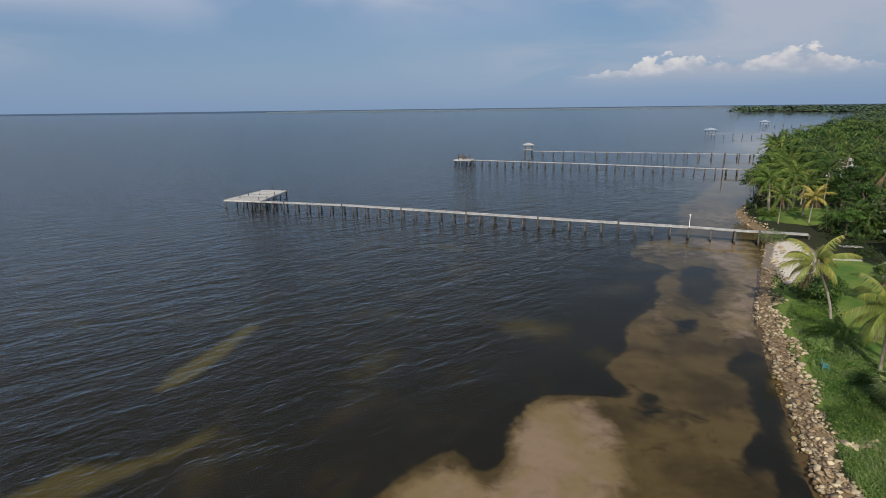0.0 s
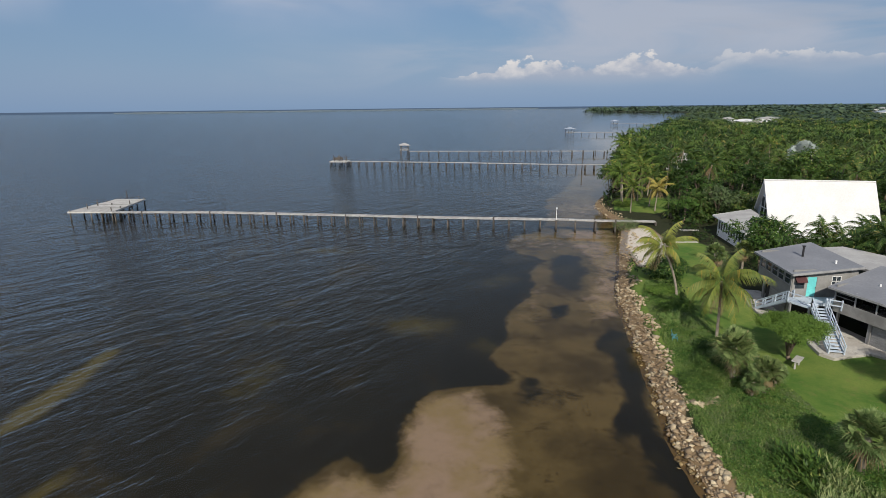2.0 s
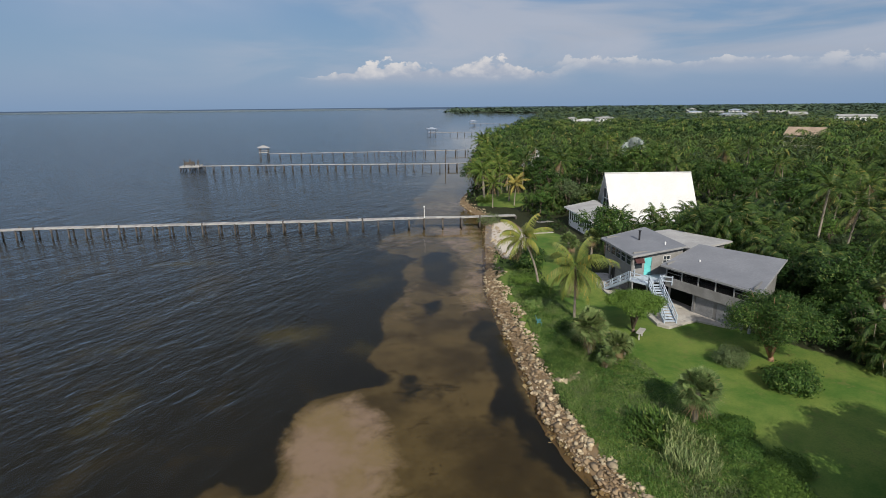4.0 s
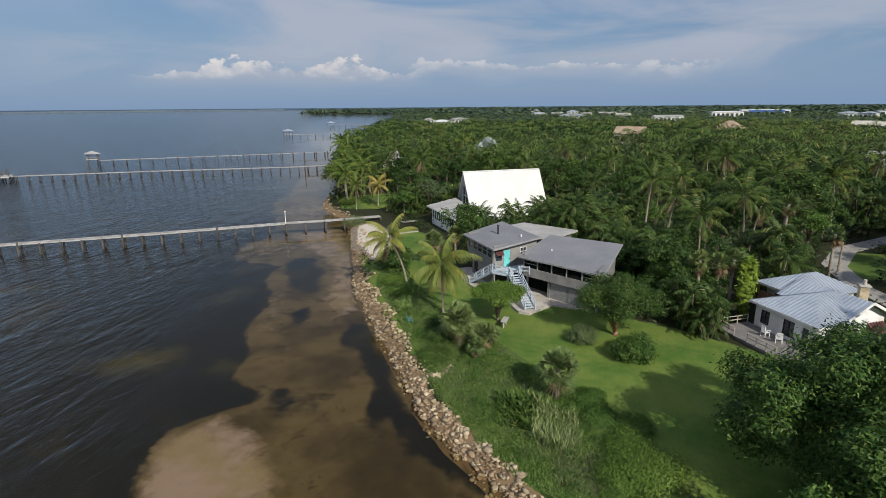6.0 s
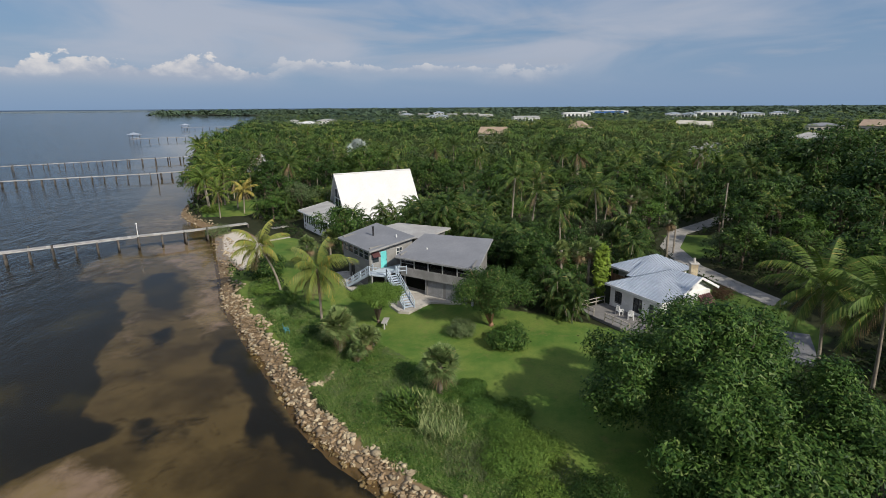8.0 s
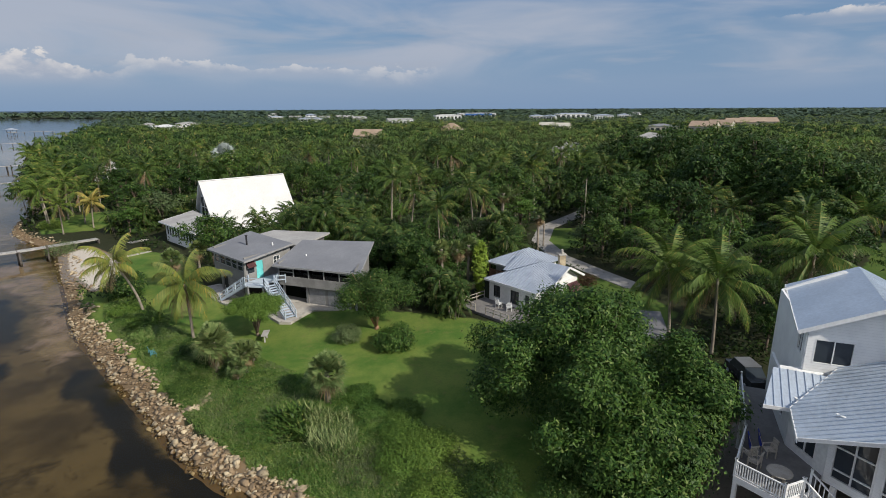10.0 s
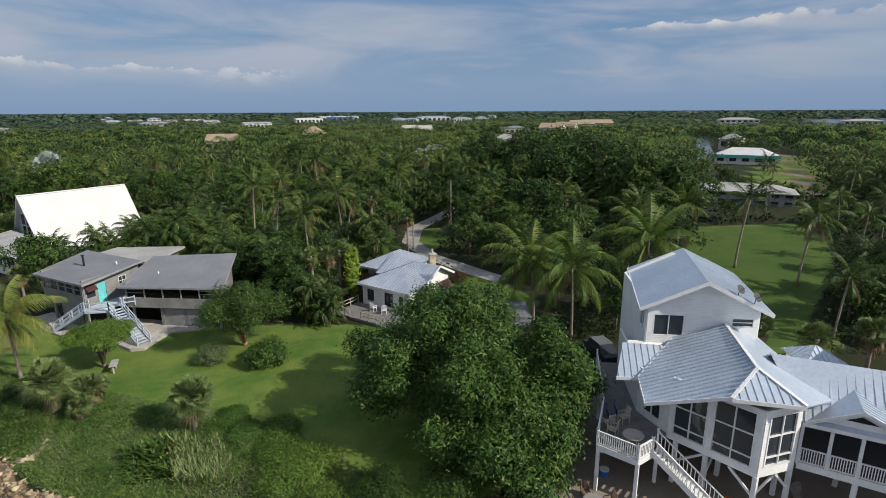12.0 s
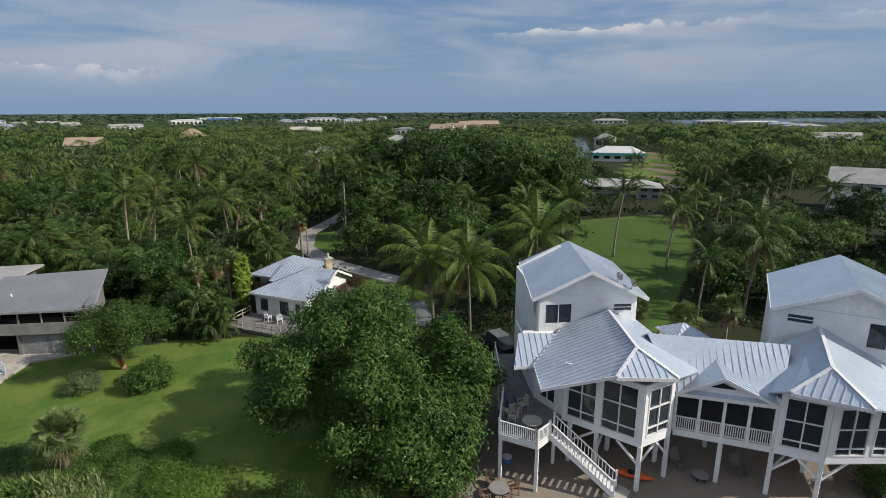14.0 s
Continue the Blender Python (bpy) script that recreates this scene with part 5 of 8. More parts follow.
# clearings round them: x, y, radius
FAR_CLEAR = [(241, -98, 16), (228, -93, 14), (214, -87, 12)] + [(h[2] - 4, h[3], h[4] * 0.5 + 5) for h in FAR_HOUSES]
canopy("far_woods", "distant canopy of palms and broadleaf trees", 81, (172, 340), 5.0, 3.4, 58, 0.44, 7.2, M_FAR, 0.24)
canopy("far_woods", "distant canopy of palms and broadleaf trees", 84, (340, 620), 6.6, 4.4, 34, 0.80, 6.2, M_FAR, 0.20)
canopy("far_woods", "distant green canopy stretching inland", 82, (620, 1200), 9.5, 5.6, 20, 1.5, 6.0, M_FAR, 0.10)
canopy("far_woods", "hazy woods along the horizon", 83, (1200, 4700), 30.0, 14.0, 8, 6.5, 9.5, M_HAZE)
canopy("tall_far_trees", "tall feathery trees breaking the skyline", 85, (900, 2400), 60.0, 6.0, 34, 1.5, 15.5, M_HAZEDARK)


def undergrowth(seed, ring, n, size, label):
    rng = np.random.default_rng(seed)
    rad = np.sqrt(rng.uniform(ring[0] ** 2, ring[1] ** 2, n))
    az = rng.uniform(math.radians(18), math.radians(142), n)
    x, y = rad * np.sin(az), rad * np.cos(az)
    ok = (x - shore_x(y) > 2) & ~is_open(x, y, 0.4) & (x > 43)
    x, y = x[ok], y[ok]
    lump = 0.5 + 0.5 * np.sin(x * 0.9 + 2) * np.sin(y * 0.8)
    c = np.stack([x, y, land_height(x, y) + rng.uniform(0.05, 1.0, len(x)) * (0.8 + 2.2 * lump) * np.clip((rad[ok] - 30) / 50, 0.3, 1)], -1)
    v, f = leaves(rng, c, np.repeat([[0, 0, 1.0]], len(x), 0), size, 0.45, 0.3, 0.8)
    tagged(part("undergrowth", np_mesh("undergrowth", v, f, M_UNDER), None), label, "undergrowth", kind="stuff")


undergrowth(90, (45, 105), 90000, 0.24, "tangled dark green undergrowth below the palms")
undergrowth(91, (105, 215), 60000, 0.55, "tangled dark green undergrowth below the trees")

# ---- buildings ----
def V3(*a):
    return Vector(a)


def wall(name, p, q, z0, z1, mat, parent, openings=(), thick=0.16, label=""):
    """A wall from p to q with openings (from, to, sill, head) along it; sill and head are heights in the world."""
    p, q = Vector((p[0], p[1], 0)), Vector((q[0], q[1], 0))
    d = (q - p).normalized()
    nrm = Vector((-d.y, d.x, 0)) * thick / 2
    length = (q - p).length
    us = sorted({0.0, length, *[o[0] for o in openings], *[o[1] for o in openings]})
    hs = sorted({z0, z1, *[o[2] for o in openings], *[o[3] for o in openings]})
    solid = lambda i, j: 0 <= i < len(us) - 1 and 0 <= j < len(hs) - 1 and not any(
        a <= (us[i] + us[i + 1]) / 2 <= b and lo <= (hs[j] + hs[j + 1]) / 2 <= hi for a, b, lo, hi in openings)
    s = Shape()
    row = len(hs)
    for sg in (-1, 1):
        s.v += [tuple(p + d * u + nrm * sg + Z * z) for u in us for z in hs]
    half = len(us) * row
    k = lambda i, j, back=0: back * half + i * row + j
    for i in range(len(us) - 1):
        for j in range(row - 1):
            if not solid(i, j):
                continue
            s.f.append((k(i, j), k(i + 1, j), k(i + 1, j + 1), k(i, j + 1)))
            s.f.append((k(i, j + 1, 1), k(i + 1, j + 1, 1), k(i + 1, j, 1), k(i, j, 1)))
            for di, dj, e0, e1 in ((-1, 0, (i, j), (i, j + 1)), (1, 0, (i + 1, j + 1), (i + 1, j)), (0, -1, (i + 1, j), (i, j)), (0, 1, (i, j + 1), (i + 1, j + 1))):
                if not solid(i + di, j + dj):
                    s.f.append((k(*e0), k(*e1), k(*e1, 1), k(*e0, 1)))
    return part(name, s, mat, parent, label)


def window(p, q, a, b, lo, hi, parent, frame_mat, cols=2, rows=2, glass=None, bar=0.07, out=0.04, sills=(), name="window"):
    """Frame, bars and panes in an opening of the wall p-q. sills: row heights as fractions, if uneven."""
    p, q = Vector((p[0], p[1], 0)), Vector((q[0], q[1], 0))
    d = (q - p).normalized()
    nrm = Vector((d.y, -d.x, 0))
    at = lambda s, z, o=0.0: p + d * s + nrm * o + Z * z
    fr = Shape()
    for s in (a + bar / 2, b - bar / 2):
        fr.beam(at(s, lo, out), at(s, hi, out), bar, bar * 1.4, up=nrm)
    for z in (lo + bar / 2, hi - bar / 2):
        fr.beam(at(a + bar, z, out), at(b - bar, z, out), bar * 1.4, bar)
    win = part(name, fr, frame_mat, parent)
    us = [a + bar + (b - a - 2 * bar) * i / cols for i in range(cols + 1)]
    fz = sills or [j / rows for j in range(rows + 1)]
    vs = [lo + bar + (hi - lo - 2 * bar) * f for f in fz]
    for u in us[1:-1]:
        part("glazing_bar", Shape().beam(at(u, vs[0], out), at(u, vs[-1], out), bar * 0.8, bar, up=nrm), frame_mat, win)
    for v in vs[1:-1]:
        part("glazing_bar", Shape().beam(at(us[0], v, out + 0.004), at(us[-1], v, out + 0.004), bar, bar * 0.8), frame_mat, win)
    for i in range(cols):
        for j in range(len(vs) - 1):
            g = Shape()
            x0, x1, y0, y1 = us[i] + 0.01, us[i + 1] - 0.01, vs[j] + 0.01, vs[j + 1] - 0.01
            c = [at(x0, y0), at(x1, y0), at(x1, y1), at(x0, y1)]
            g.hexa([k - nrm * 0.012 for k in c], c)
            part("pane", g, glass or M_GLASS, win)
    return win


def slope(name, pts, mat, parent, seam=0.0, thick=0.10, label="", seam_mat=None, fascia=None):
    """A roof slope: a slab under the outline pts (eave first), with standing seams running down it."""
    pts = [Vector(p) for p in pts]
    nrm = Vector((0, 0, 0))
    for a, b in zip(pts, pts[1:] + pts[:1]):
        nrm += a.cross(b)
    nrm.normalize()
    if nrm.z < 0:
        nrm, pts = -nrm, pts[::-1]
    s = Shape().hexa([p - nrm * thick for p in pts], pts)
    ob = part(name, s, mat, parent, label)
    if fascia:
        fs = Shape()
        cen = sum(pts, Vector()) / len(pts)
        for a, b in zip(pts, pts[1:] + pts[:1]):
            if abs(a.z - b.z) < 0.25 * (a - b).length and min(a.z, b.z) < cen.z:
                o = ((a + b) / 2 - cen)
                o.z = 0
                o = o.normalized() * 0.03
                fs.beam(a + o - Z * 0.10, b + o - Z * 0.10, 0.05, 0.22)
        if fs.v:
            part("fascia", fs, fascia, ob)
    if seam:
        run = nrm.cross(Z).normalized()
        down = nrm.cross(run).normalized()
        o = pts[0]
        uv = [((p - o).dot(run), (p - o).dot(down)) for p in pts]
        u0, u1 = min(u for u, _ in uv), max(u for u, _ in uv)
        u = u0 + seam * 0.5
        while u < u1:
            cuts = []
            for (a, b), (c, d) in zip(uv, uv[1:] + uv[:1]):
                if (a > u) != (c > u):
                    cuts.append(b + (d - b) * (u - a) / (c - a))
            cuts.sort()
            for lo, hi in zip(cuts[::2], cuts[1::2]):
                if hi - lo > 0.15:
                    bs = Shape().beam(o + run * u + down * lo + nrm * 0.02, o + run * u + down * hi + nrm * 0.02, 0.045, 0.055, up=nrm)
                    part("seam", bs, seam_mat or mat, ob)
            u += seam
    return ob


def floor_slab(name, outline, z0, z1, mat, parent, label=""):
    return part(name, Shape().hexa([(x, y, z0) for x, y in outline], [(x, y, z1) for x, y in outline]), mat, parent, label)


def railing(p, q, parent, mat, high=0.95, gap=0.13, post=0.10, name="railing", ends=True):
    """Posts, top and bottom rail and balusters between two points (at deck level)."""
    p, q = Vector(p), Vector(q)
    d = q - p
    flat = Vector((d.x, d.y, 0)).normalized()
    s = Shape()
    up = Z * high
    s.beam(p + up, q + up, 0.09, 0.06)
    r = part(name, s, mat, parent)
    part("bottom_rail", Shape().beam(p + Z * 0.12, q + Z * 0.12, 0.06, 0.06), mat, r)
    n = max(1, int(Vector((d.x, d.y, 0)).length / gap))
    stick = Shape().beam(Z * 0.14, up - Z * 0.03, 0.045, 0.045, up=flat).mesh("baluster", mat)
    for i in range(1, n):
        part("baluster", stick, mat, r).location = p + d * (i / n)
    for b in ((p, q) if ends else ()):
        ps = Shape().beam(b - Z * 0.05, b + Z * (high + 0.12), post, post, up=flat)
        ps.beam(b + Z * (high + 0.12), b + Z * (high + 0.17), post * 1.4, post * 1.4, up=flat)
        part("newel_post", ps, mat, r)
    return r


def post(p, z0, z1, w, mat, parent, turn=0.0, name="post"):
    return part(name, Shape().box((p[0], p[1], (z0 + z1) / 2), (w, w, z1 - z0), turn), mat, parent)


def stair(p, q, side, width, parent, mat, steps=16, rail=True, open_risers=True):
    """A straight stair from the foot p up to q; side: unit vector across it."""
    p, q, side = Vector(p), Vector(q), Vector(side).normalized()
    st = part("stringer", Shape().beam(p, q - Z * 0.1, 0.06, 0.30).beam(p + side * width, q + side * width - Z * 0.1, 0.06, 0.30), mat, parent)
    d = (q - p) / steps
    flat = Vector((d.x, d.y, 0))
    for i in range(steps):
        o = p + d * (i + 0.6)
        z = p.z + d.z * (i + 1)
        a, b = Vector((o.x, o.y, z)) - flat * 0.45, Vector((o.x, o.y, z)) + flat * 0.55
        c = [a + side * 0.03, b + side * 0.03, b + side * (width - 0.03), a + side * (width - 0.03)]
        part("tread", Shape().hexa([k - Z * 0.05 for k in c], c), mat, parent)
    return st


def white_house():
    h = thing("stilt_house", "white two-storey stilt house with pale metal roofs and screened porch", "house", at=(0, 0, 0))
    G0, FL = 1.35, 4.55
    # great room: outline at floor level, from the deck round the front bay
    room = [(33.4, -8.9), (30.9, -10.2), (27.5, -14.0), (28.55, -16.35), (33.5, -19.6), (37.5, -17.4), (37.5, -9.2)]
    floor_slab("floor", room, 4.22, 4.5, M_WHITE, h)
    floor_slab("ceiling", [(33.4, -9.2), (31.2, -10.5), (28.0, -14.0), (28.9, -16.1), (33.5, -19.0), (37.2, -17.2), (37.2, -9.5)], 7.35, 7.42, M_WHITE, h)
    p, q = room[1], room[2]
    ln = math.hypot(p[0] - q[0], p[1] - q[1])
    ops = [(0.25, 2.25, 4.65, 7.9), (2.55, 4.8, 4.65, 8.1)]
    wall("wall", p, q, 4.22, 8.35, M_SIDING, h, ops)
    for o in ops:
        window(p, q, *o, h, M_WHITE, 2, 3, None, 0.09, 0.05, [0, 0.17, 0.60, 1])
    p, q = room[2], room[3]
    ops = [(0.3, 2.3, 4.8, 8.0)]
    wall("wall", p, q, 4.22, 8.35, M_SIDING, h, ops)
    window(p, q, *ops[0], h, M_WHITE, 2, 3, None, 0.09, 0.05, [0, 0.17, 0.60, 1])
    wall("wall", room[0], room[1], 4.22, 7.7, M_WHITE, h, [(0.5, 2.1, 4.9, 6.8)])
    window(room[0], room[1], 0.5, 2.1, 4.9, 6.8, h, M_WHITE, 2, 1)
    wall("wall", (40.5, -9.0), room[0], 4.22, 7.4, M_WHITE, h, [(1.2, 2.2, 4.5, 6.6), (4.0, 5.4, 5.2, 6.6)])
    window((40.5, -9.0), room[0], 1.2, 2.2, 4.5, 6.6, h, M_WHITE, 1, 1, name="door")
    window((40.5, -9.0), room[0], 4.0, 5.4, 5.2, 6.6, h, M_WHITE, 2, 1)
    # main roof: level ridge toward the bay, clipped hip in front
    Ra, Rb = V3(36.9, -14.9, 9.9), V3(29.4, -14.15, 9.9)
    E1, E2, E3 = V3(28.9, -8.15, 7.55), V3(27.45, -12.15, 9.0), V3(27.1, -15.75, 8.95)
    En = V3(32.3, -8.5, 7.55)
    Eb = V3(36.6, -11.9, 8.75)
    slope("roof_slope", [E1, E2, Rb, Ra, Eb, En], M_WHITEMETAL, h, 0.42, fascia=M_WHITE)
    slope("roof_slope", [E2, E3, Rb], M_WHITEMETAL, h, 0.42, fascia=M_WHITE)
    slope("roof_slope", [E3, V3(29.2, -18.2, 8.25), V3(33.8, -17.8, 8.4), V3(37.3, -17.3, 8.75), Ra, Rb], M_WHITEMETAL, h, 0.30)
    s = Shape()
    for a, b in ((E2, Rb), (E3, Rb), (Rb, Ra)):
        s.beam(a + Z * 0.05, b + Z * 0.05, 0.20, 0.05)
    s.beam(E2, E1, 0.07, 0.20)
    part("ridge_cap", s, M_WHITE, h, "white ridge and hip caps")
    # low shed roof over the side entry
    slope("roof_slope", [(32.5, -7.2, 7.35), (32.5, -8.9, 7.4), (35.3, -11.6, 8.4), (35.6, -8.1, 8.4)], M_WHITEMETAL, h, 0.42, fascia=M_WHITE)
    part("dormer_wall", Shape().hexa([(32.7, -7.5, 7.2), (36.3, -8.6, 7.2), (36.3, -11.0, 7.2), (33, -9, 7.2)], [(32.7, -7.5, 7.3), (36.3, -8.6, 8.3), (36.3, -11.0, 8.3), (33, -9, 7.3)]), M_WHITE, h)
    # upper storey
    F, B = 36.2, 44.0
    n0, n1 = -9.75, -17.0
    up = [(0.4, 2.45, 8.8, 10.4), (5.5, 6.95, 9.65, 10.3)]
    wall("upper_wall", (F, n0), (F, n1), 7.2, 11.0, M_SIDING, h, up)
    window((F, n0), (F, n1), *up[0], h, M_WHITE, 2, 1)
    window((F, n0), (F, n1), *up[1], h, M_WHITE, 1, 2)
    wall("upper_wall", (B, n0), (F, n0), 4.2, 11.0, M_SIDING, h, [(6.2, 7.3, 9.0, 10.5)])
    window((B, n0), (F, n0), 6.2, 7.3, 9.0, 10.5, h, M_WHITE, 2, 1)
    wall("upper_wall", (F, n1), (B, n1), 4.2, 11.0, M_SIDING, h)
    wall("upper_wall", (B, n1), (B, n0), 4.2, 11.0, M_SIDING, h)
    mid = -13.3
    for x in (F, B):
        part("gable", Shape().hexa([(x - 0.08, n0, 11.0), (x + 0.08, n0, 11.0), (x + 0.08, n1, 11.0), (x - 0.08, n1, 11.0)],
                                   [(x - 0.08, mid + 0.1, 12.75), (x + 0.08, mid + 0.1, 12.75), (x + 0.08, mid - 0.1, 12.75), (x - 0.08, mid - 0.1, 12.75)]), M_SIDING, h)
    rf, rb = V3(35.35, -13.2, 13.0), V3(44.7, -14.3, 13.0)
    slope("roof_slope", [(35.6, -9.05, 11.0), (45.3, -10.2, 11.0), rb, rf], M_WHITEMETAL, h, 0.0, fascia=M_WHITE)
    slope("roof_slope", [(35.1, -17.4, 11.0), (44.5, -18.4, 11.0), rb, rf], M_WHITEMETAL, h, 0.30, fascia=M_WHITE)
    s = Shape()
    for a, b in ((V3(35.6, -9.05, 10.95), rf), (V3(35.1, -17.4, 10.95), rf)):
        s.beam(a + V3(-0.04, 0, -0.06), b + V3(-0.04, 0, -0.06), 0.06, 0.24)
    part("bargeboard", s, M_WHITE, h)
    # wing with the porch
    a, b = (28.9, -16.75), (26.6, -21.7)
    d = Vector((b[0] - a[0], b[1] - a[1], 0))
    ln = d.length
    floor_slab("porch_floor", [a, b, (31, -24), (33.5, -18.5)], 4.15, 4.45, M_WHITE, h)
    part("fascia_beam", Shape().beam((a[0], a[1], 4.28), (b[0], b[1], 4.28), 0.12, 0.42), M_WHITE, h)
    part("eave_beam", Shape().beam((a[0], a[1], 7.16), (b[0], b[1], 7.16), 0.12, 0.12), M_WHITE, h)
    dn = d.normalized()
    bays = 4
    for i in range(bays + 1):
        o = Vector((a[0], a[1], 0)) + dn * (ln * i / bays)
        post(o, 4.4, 7.1, 0.17, M_WHITE, h, math.atan2(dn.y, dn.x), "porch_post")
        if i < bays:
            o2 = Vector((a[0], a[1], 0)) + dn * (ln * (i + 1) / bays)
            railing((o.x, o.y, 4.45), (o2.x, o2.y, 4.45), h, M_WHITE, 0.95, 0.12, ends=False, name="porch_railing")
            part("porch_screen", Shape().hexa([o + V3(.05, 0, 4.5), o2 + V3(.05, 0, 4.5), o2 + V3(.06, 0, 4.5), o + V3(.06, 0, 4.5)], [o + V3(.05, 0, 7.1), o2 + V3(.05, 0, 7.1), o2 + V3(.06, 0, 7.1), o + V3(.06, 0, 7.1)]), M_SCREEN, h)
    wall("porch_back_wall", (33.0, -18.9), (30.8, -24.0), 4.4, 7.2, M_WHITE, h, [(0.8, 2.4, 4.6, 6.6), (3.2, 4.8, 4.6, 6.6)])
    for o in ((0.8, 2.4, 4.6, 6.6), (3.2, 4.8, 4.6, 6.6)):
        window((33.0, -18.9), (30.8, -24.0), *o, h, M_WHITE, 2, 1)
    part("porch_ceiling", Shape().hexa([(28.9, -17, 7.1), (26.9, -21.6, 7.1), (31, -24, 7.1), (33.2, -18.7, 7.1)], [(28.9, -17, 7.16), (26.9, -21.6, 7.16), (31, -24, 7.16), (33.2, -18.7, 7.16)]), M_WHITE, h)
    slope("roof_slope", [(28.55, -16.5, 7.2), (26.5, -21.9, 7.2), (29.6, -24.3, 9.6), (32.2, -16.1, 9.6)], M_WHITEMETAL, h, 0.42, fascia=M_WHITE)
    slope("roof_slope", [(37.0, -17.6, 7.0), (34.0, -25.8, 7.0), (29.6, -24.3, 9.6), (32.2, -16.1, 9.6)], M_WHITEMETAL, h, 0.42)
    # little gable over the porch
    gl, gr, gf, gb = V3(28.5, -16.64, 7.25), V3(26.6, -21.55, 7.25), V3(27.6, -18.9, 8.5), V3(29.84, -19.6, 8.7)
    slope("dormer_slope", [gl, gf, gb], M_WHITEMETAL, h, 0.0, label="pale metal slope of the porch gable")
    slope("dormer_slope", [gr, gf, gb], M_WHITEMETAL, h, 0.30, label="pale metal slope of the porch gable")
    back = V3(0.25, -0.1, 0)
    part("gable", Shape().hexa([gl + back, gr + back, gf + back - Z * 0.1], [gl + back * 1.5, gr + back * 1.5, gf + back * 1.5 - Z * 0.1]), M_SIDING, h)
    m = gf - Z * 0.55
    # near-black plate paints the shade inside the gable opening
    part("gable_vent", Shape().hexa([m + (q - m) * 0.26 + back * 0.8 for q in (gl, gr, gf)], [m + (q - m) * 0.26 + back * 1.2 for q in (gl, gr, gf)]), M_DARK, h, "dark triangular gable opening")
    part("bargeboard", Shape().beam(gl - Z * 0.06, gf - Z * 0.06, 0.07, 0.18), M_WHITE, h)
    part("bargeboard", Shape().beam(gr - Z * 0.06, gf - Z * 0.06, 0.07, 0.18), M_WHITE, h)
    # second bay, its roof and the upper storey behind
    room2 = [(26.55, -21.8), (25.3, -24.0), (25.0, -28.5), (33, -31), (34, -26), (31.5, -23.0)]
    floor_slab("floor", room2, 4.1, 4.45, M_WHITE, h)
    for p, q, ops in ((room2[0], room2[1], [(0.25, 2.3, 4.65, 7.9)]), (room2[1], room2[2], [(0.4, 2.3, 4.6, 7.7), (2.6, 4.3, 4.6, 7.7)])):
        wall("wall", p, q, 4.1, 8.3, M_SIDING, h, ops)
        for o in ops:
            window(p, q, *o, h, M_WHITE, 2, 3, None, 0.09, 0.05, [0, 0.14, 0.56, 1])
    wall("wall", room2[5], room2[0], 4.1, 7.6, M_WHITE, h)
    wall("wall", room2[2], room2[3], 4.1, 8.3, M_WHITE, h)
    Ra, Rb = V3(32.1, -28.1, 9.9), V3(25.9, -24.0, 9.9)
    E1, E2, E3 = V3(27.5, -21.5, 7.6), V3(25.4, -21.35, 8.75), V3(22.9, -24.1, 9.0)
    slope("roof_slope", [E1, E2, Rb, Ra, V3(32.0, -25.6, 8.5), V3(30.9, -23.7, 7.6)], M_WHITEMETAL, h, 0.0, fascia=M_WHITE)
    slope("roof_slope", [E2, E3, Rb], M_WHITEMETAL, h, 0.42, fascia=M_WHITE)
    slope("roof_slope", [E3, V3(24.2, -29.5, 7.5), V3(31.0, -32.5, 7.7), Ra, Rb], M_WHITEMETAL, h, 0.30, fascia=M_WHITE)
    s = Shape()
    for a, b in ((E2, Rb), (E3, Rb), (Rb, Ra)):
        s.beam(a + Z * 0.05, b + Z * 0.05, 0.20, 0.05)
    part("ridge_cap", s, M_WHITE, h, "white ridge and hip caps")
    ax = Vector((7.6, -5.0, 0)).normalized()
    nx = Vector((0.55, 0.835, 0))
    f0 = V3(33.1, -25.6, 0)
    c = [f0, f0 - nx * 8.6, f0 - nx * 8.6 + ax * 8.6, f0 + ax * 8.6]
    ops = [(0.7, 2.3, 9.9, 10.55), (5.2, 7.4, 8.9, 10.7)]
    wall("upper_wall", c[0].xy, c[1].xy, 4.2, 11.0, M_SIDING, h, ops)
    window(c[0].xy, c[1].xy, *ops[0], h, M_WHITE, 1, 2)
    window(c[0].xy, c[1].xy, *ops[1], h, M_WHITE, 2, 1)
    for i in (1, 2, 3):
        wall("upper_wall", c[i].xy, c[(i + 1) % 4].xy, 4.2, 11.0, M_SIDING, h)
    m0 = f0 - nx * 4.3
    part("gable", Shape().hexa([c[0] + Z * 11.0, c[0] + ax * 0.16 + Z * 11.0, c[1] + ax * 0.16 + Z * 11.0, c[1] + Z * 11.0],
                               [m0 + nx * 0.1 + Z * 12.8, m0 + nx * 0.1 + ax * 0.16 + Z * 12.8, m0 - nx * 0.1 + ax * 0.16 + Z * 12.8, m0 - nx * 0.1 + Z * 12.8]), M_WHITE, h)
    rf, rb = m0 - ax * 0.9 + Z * 13.0, m0 + ax * 8.9 + Z * 13.0
    slope("roof_slope", [(32.5, -24.8, 11.0), (40.1, -29.8, 11.0), rb, rf], M_WHITEMETAL, h, 0.0, fascia=M_WHITE)
    slope("roof_slope", [m0 - nx * 4.9 - ax * 0.9 + Z * 11.0, m0 - nx * 4.9 + ax * 8.9 + Z * 11.0, rb, rf], M_WHITEMETAL, h, 0.30, fascia=M_WHITE)
    s = Shape()
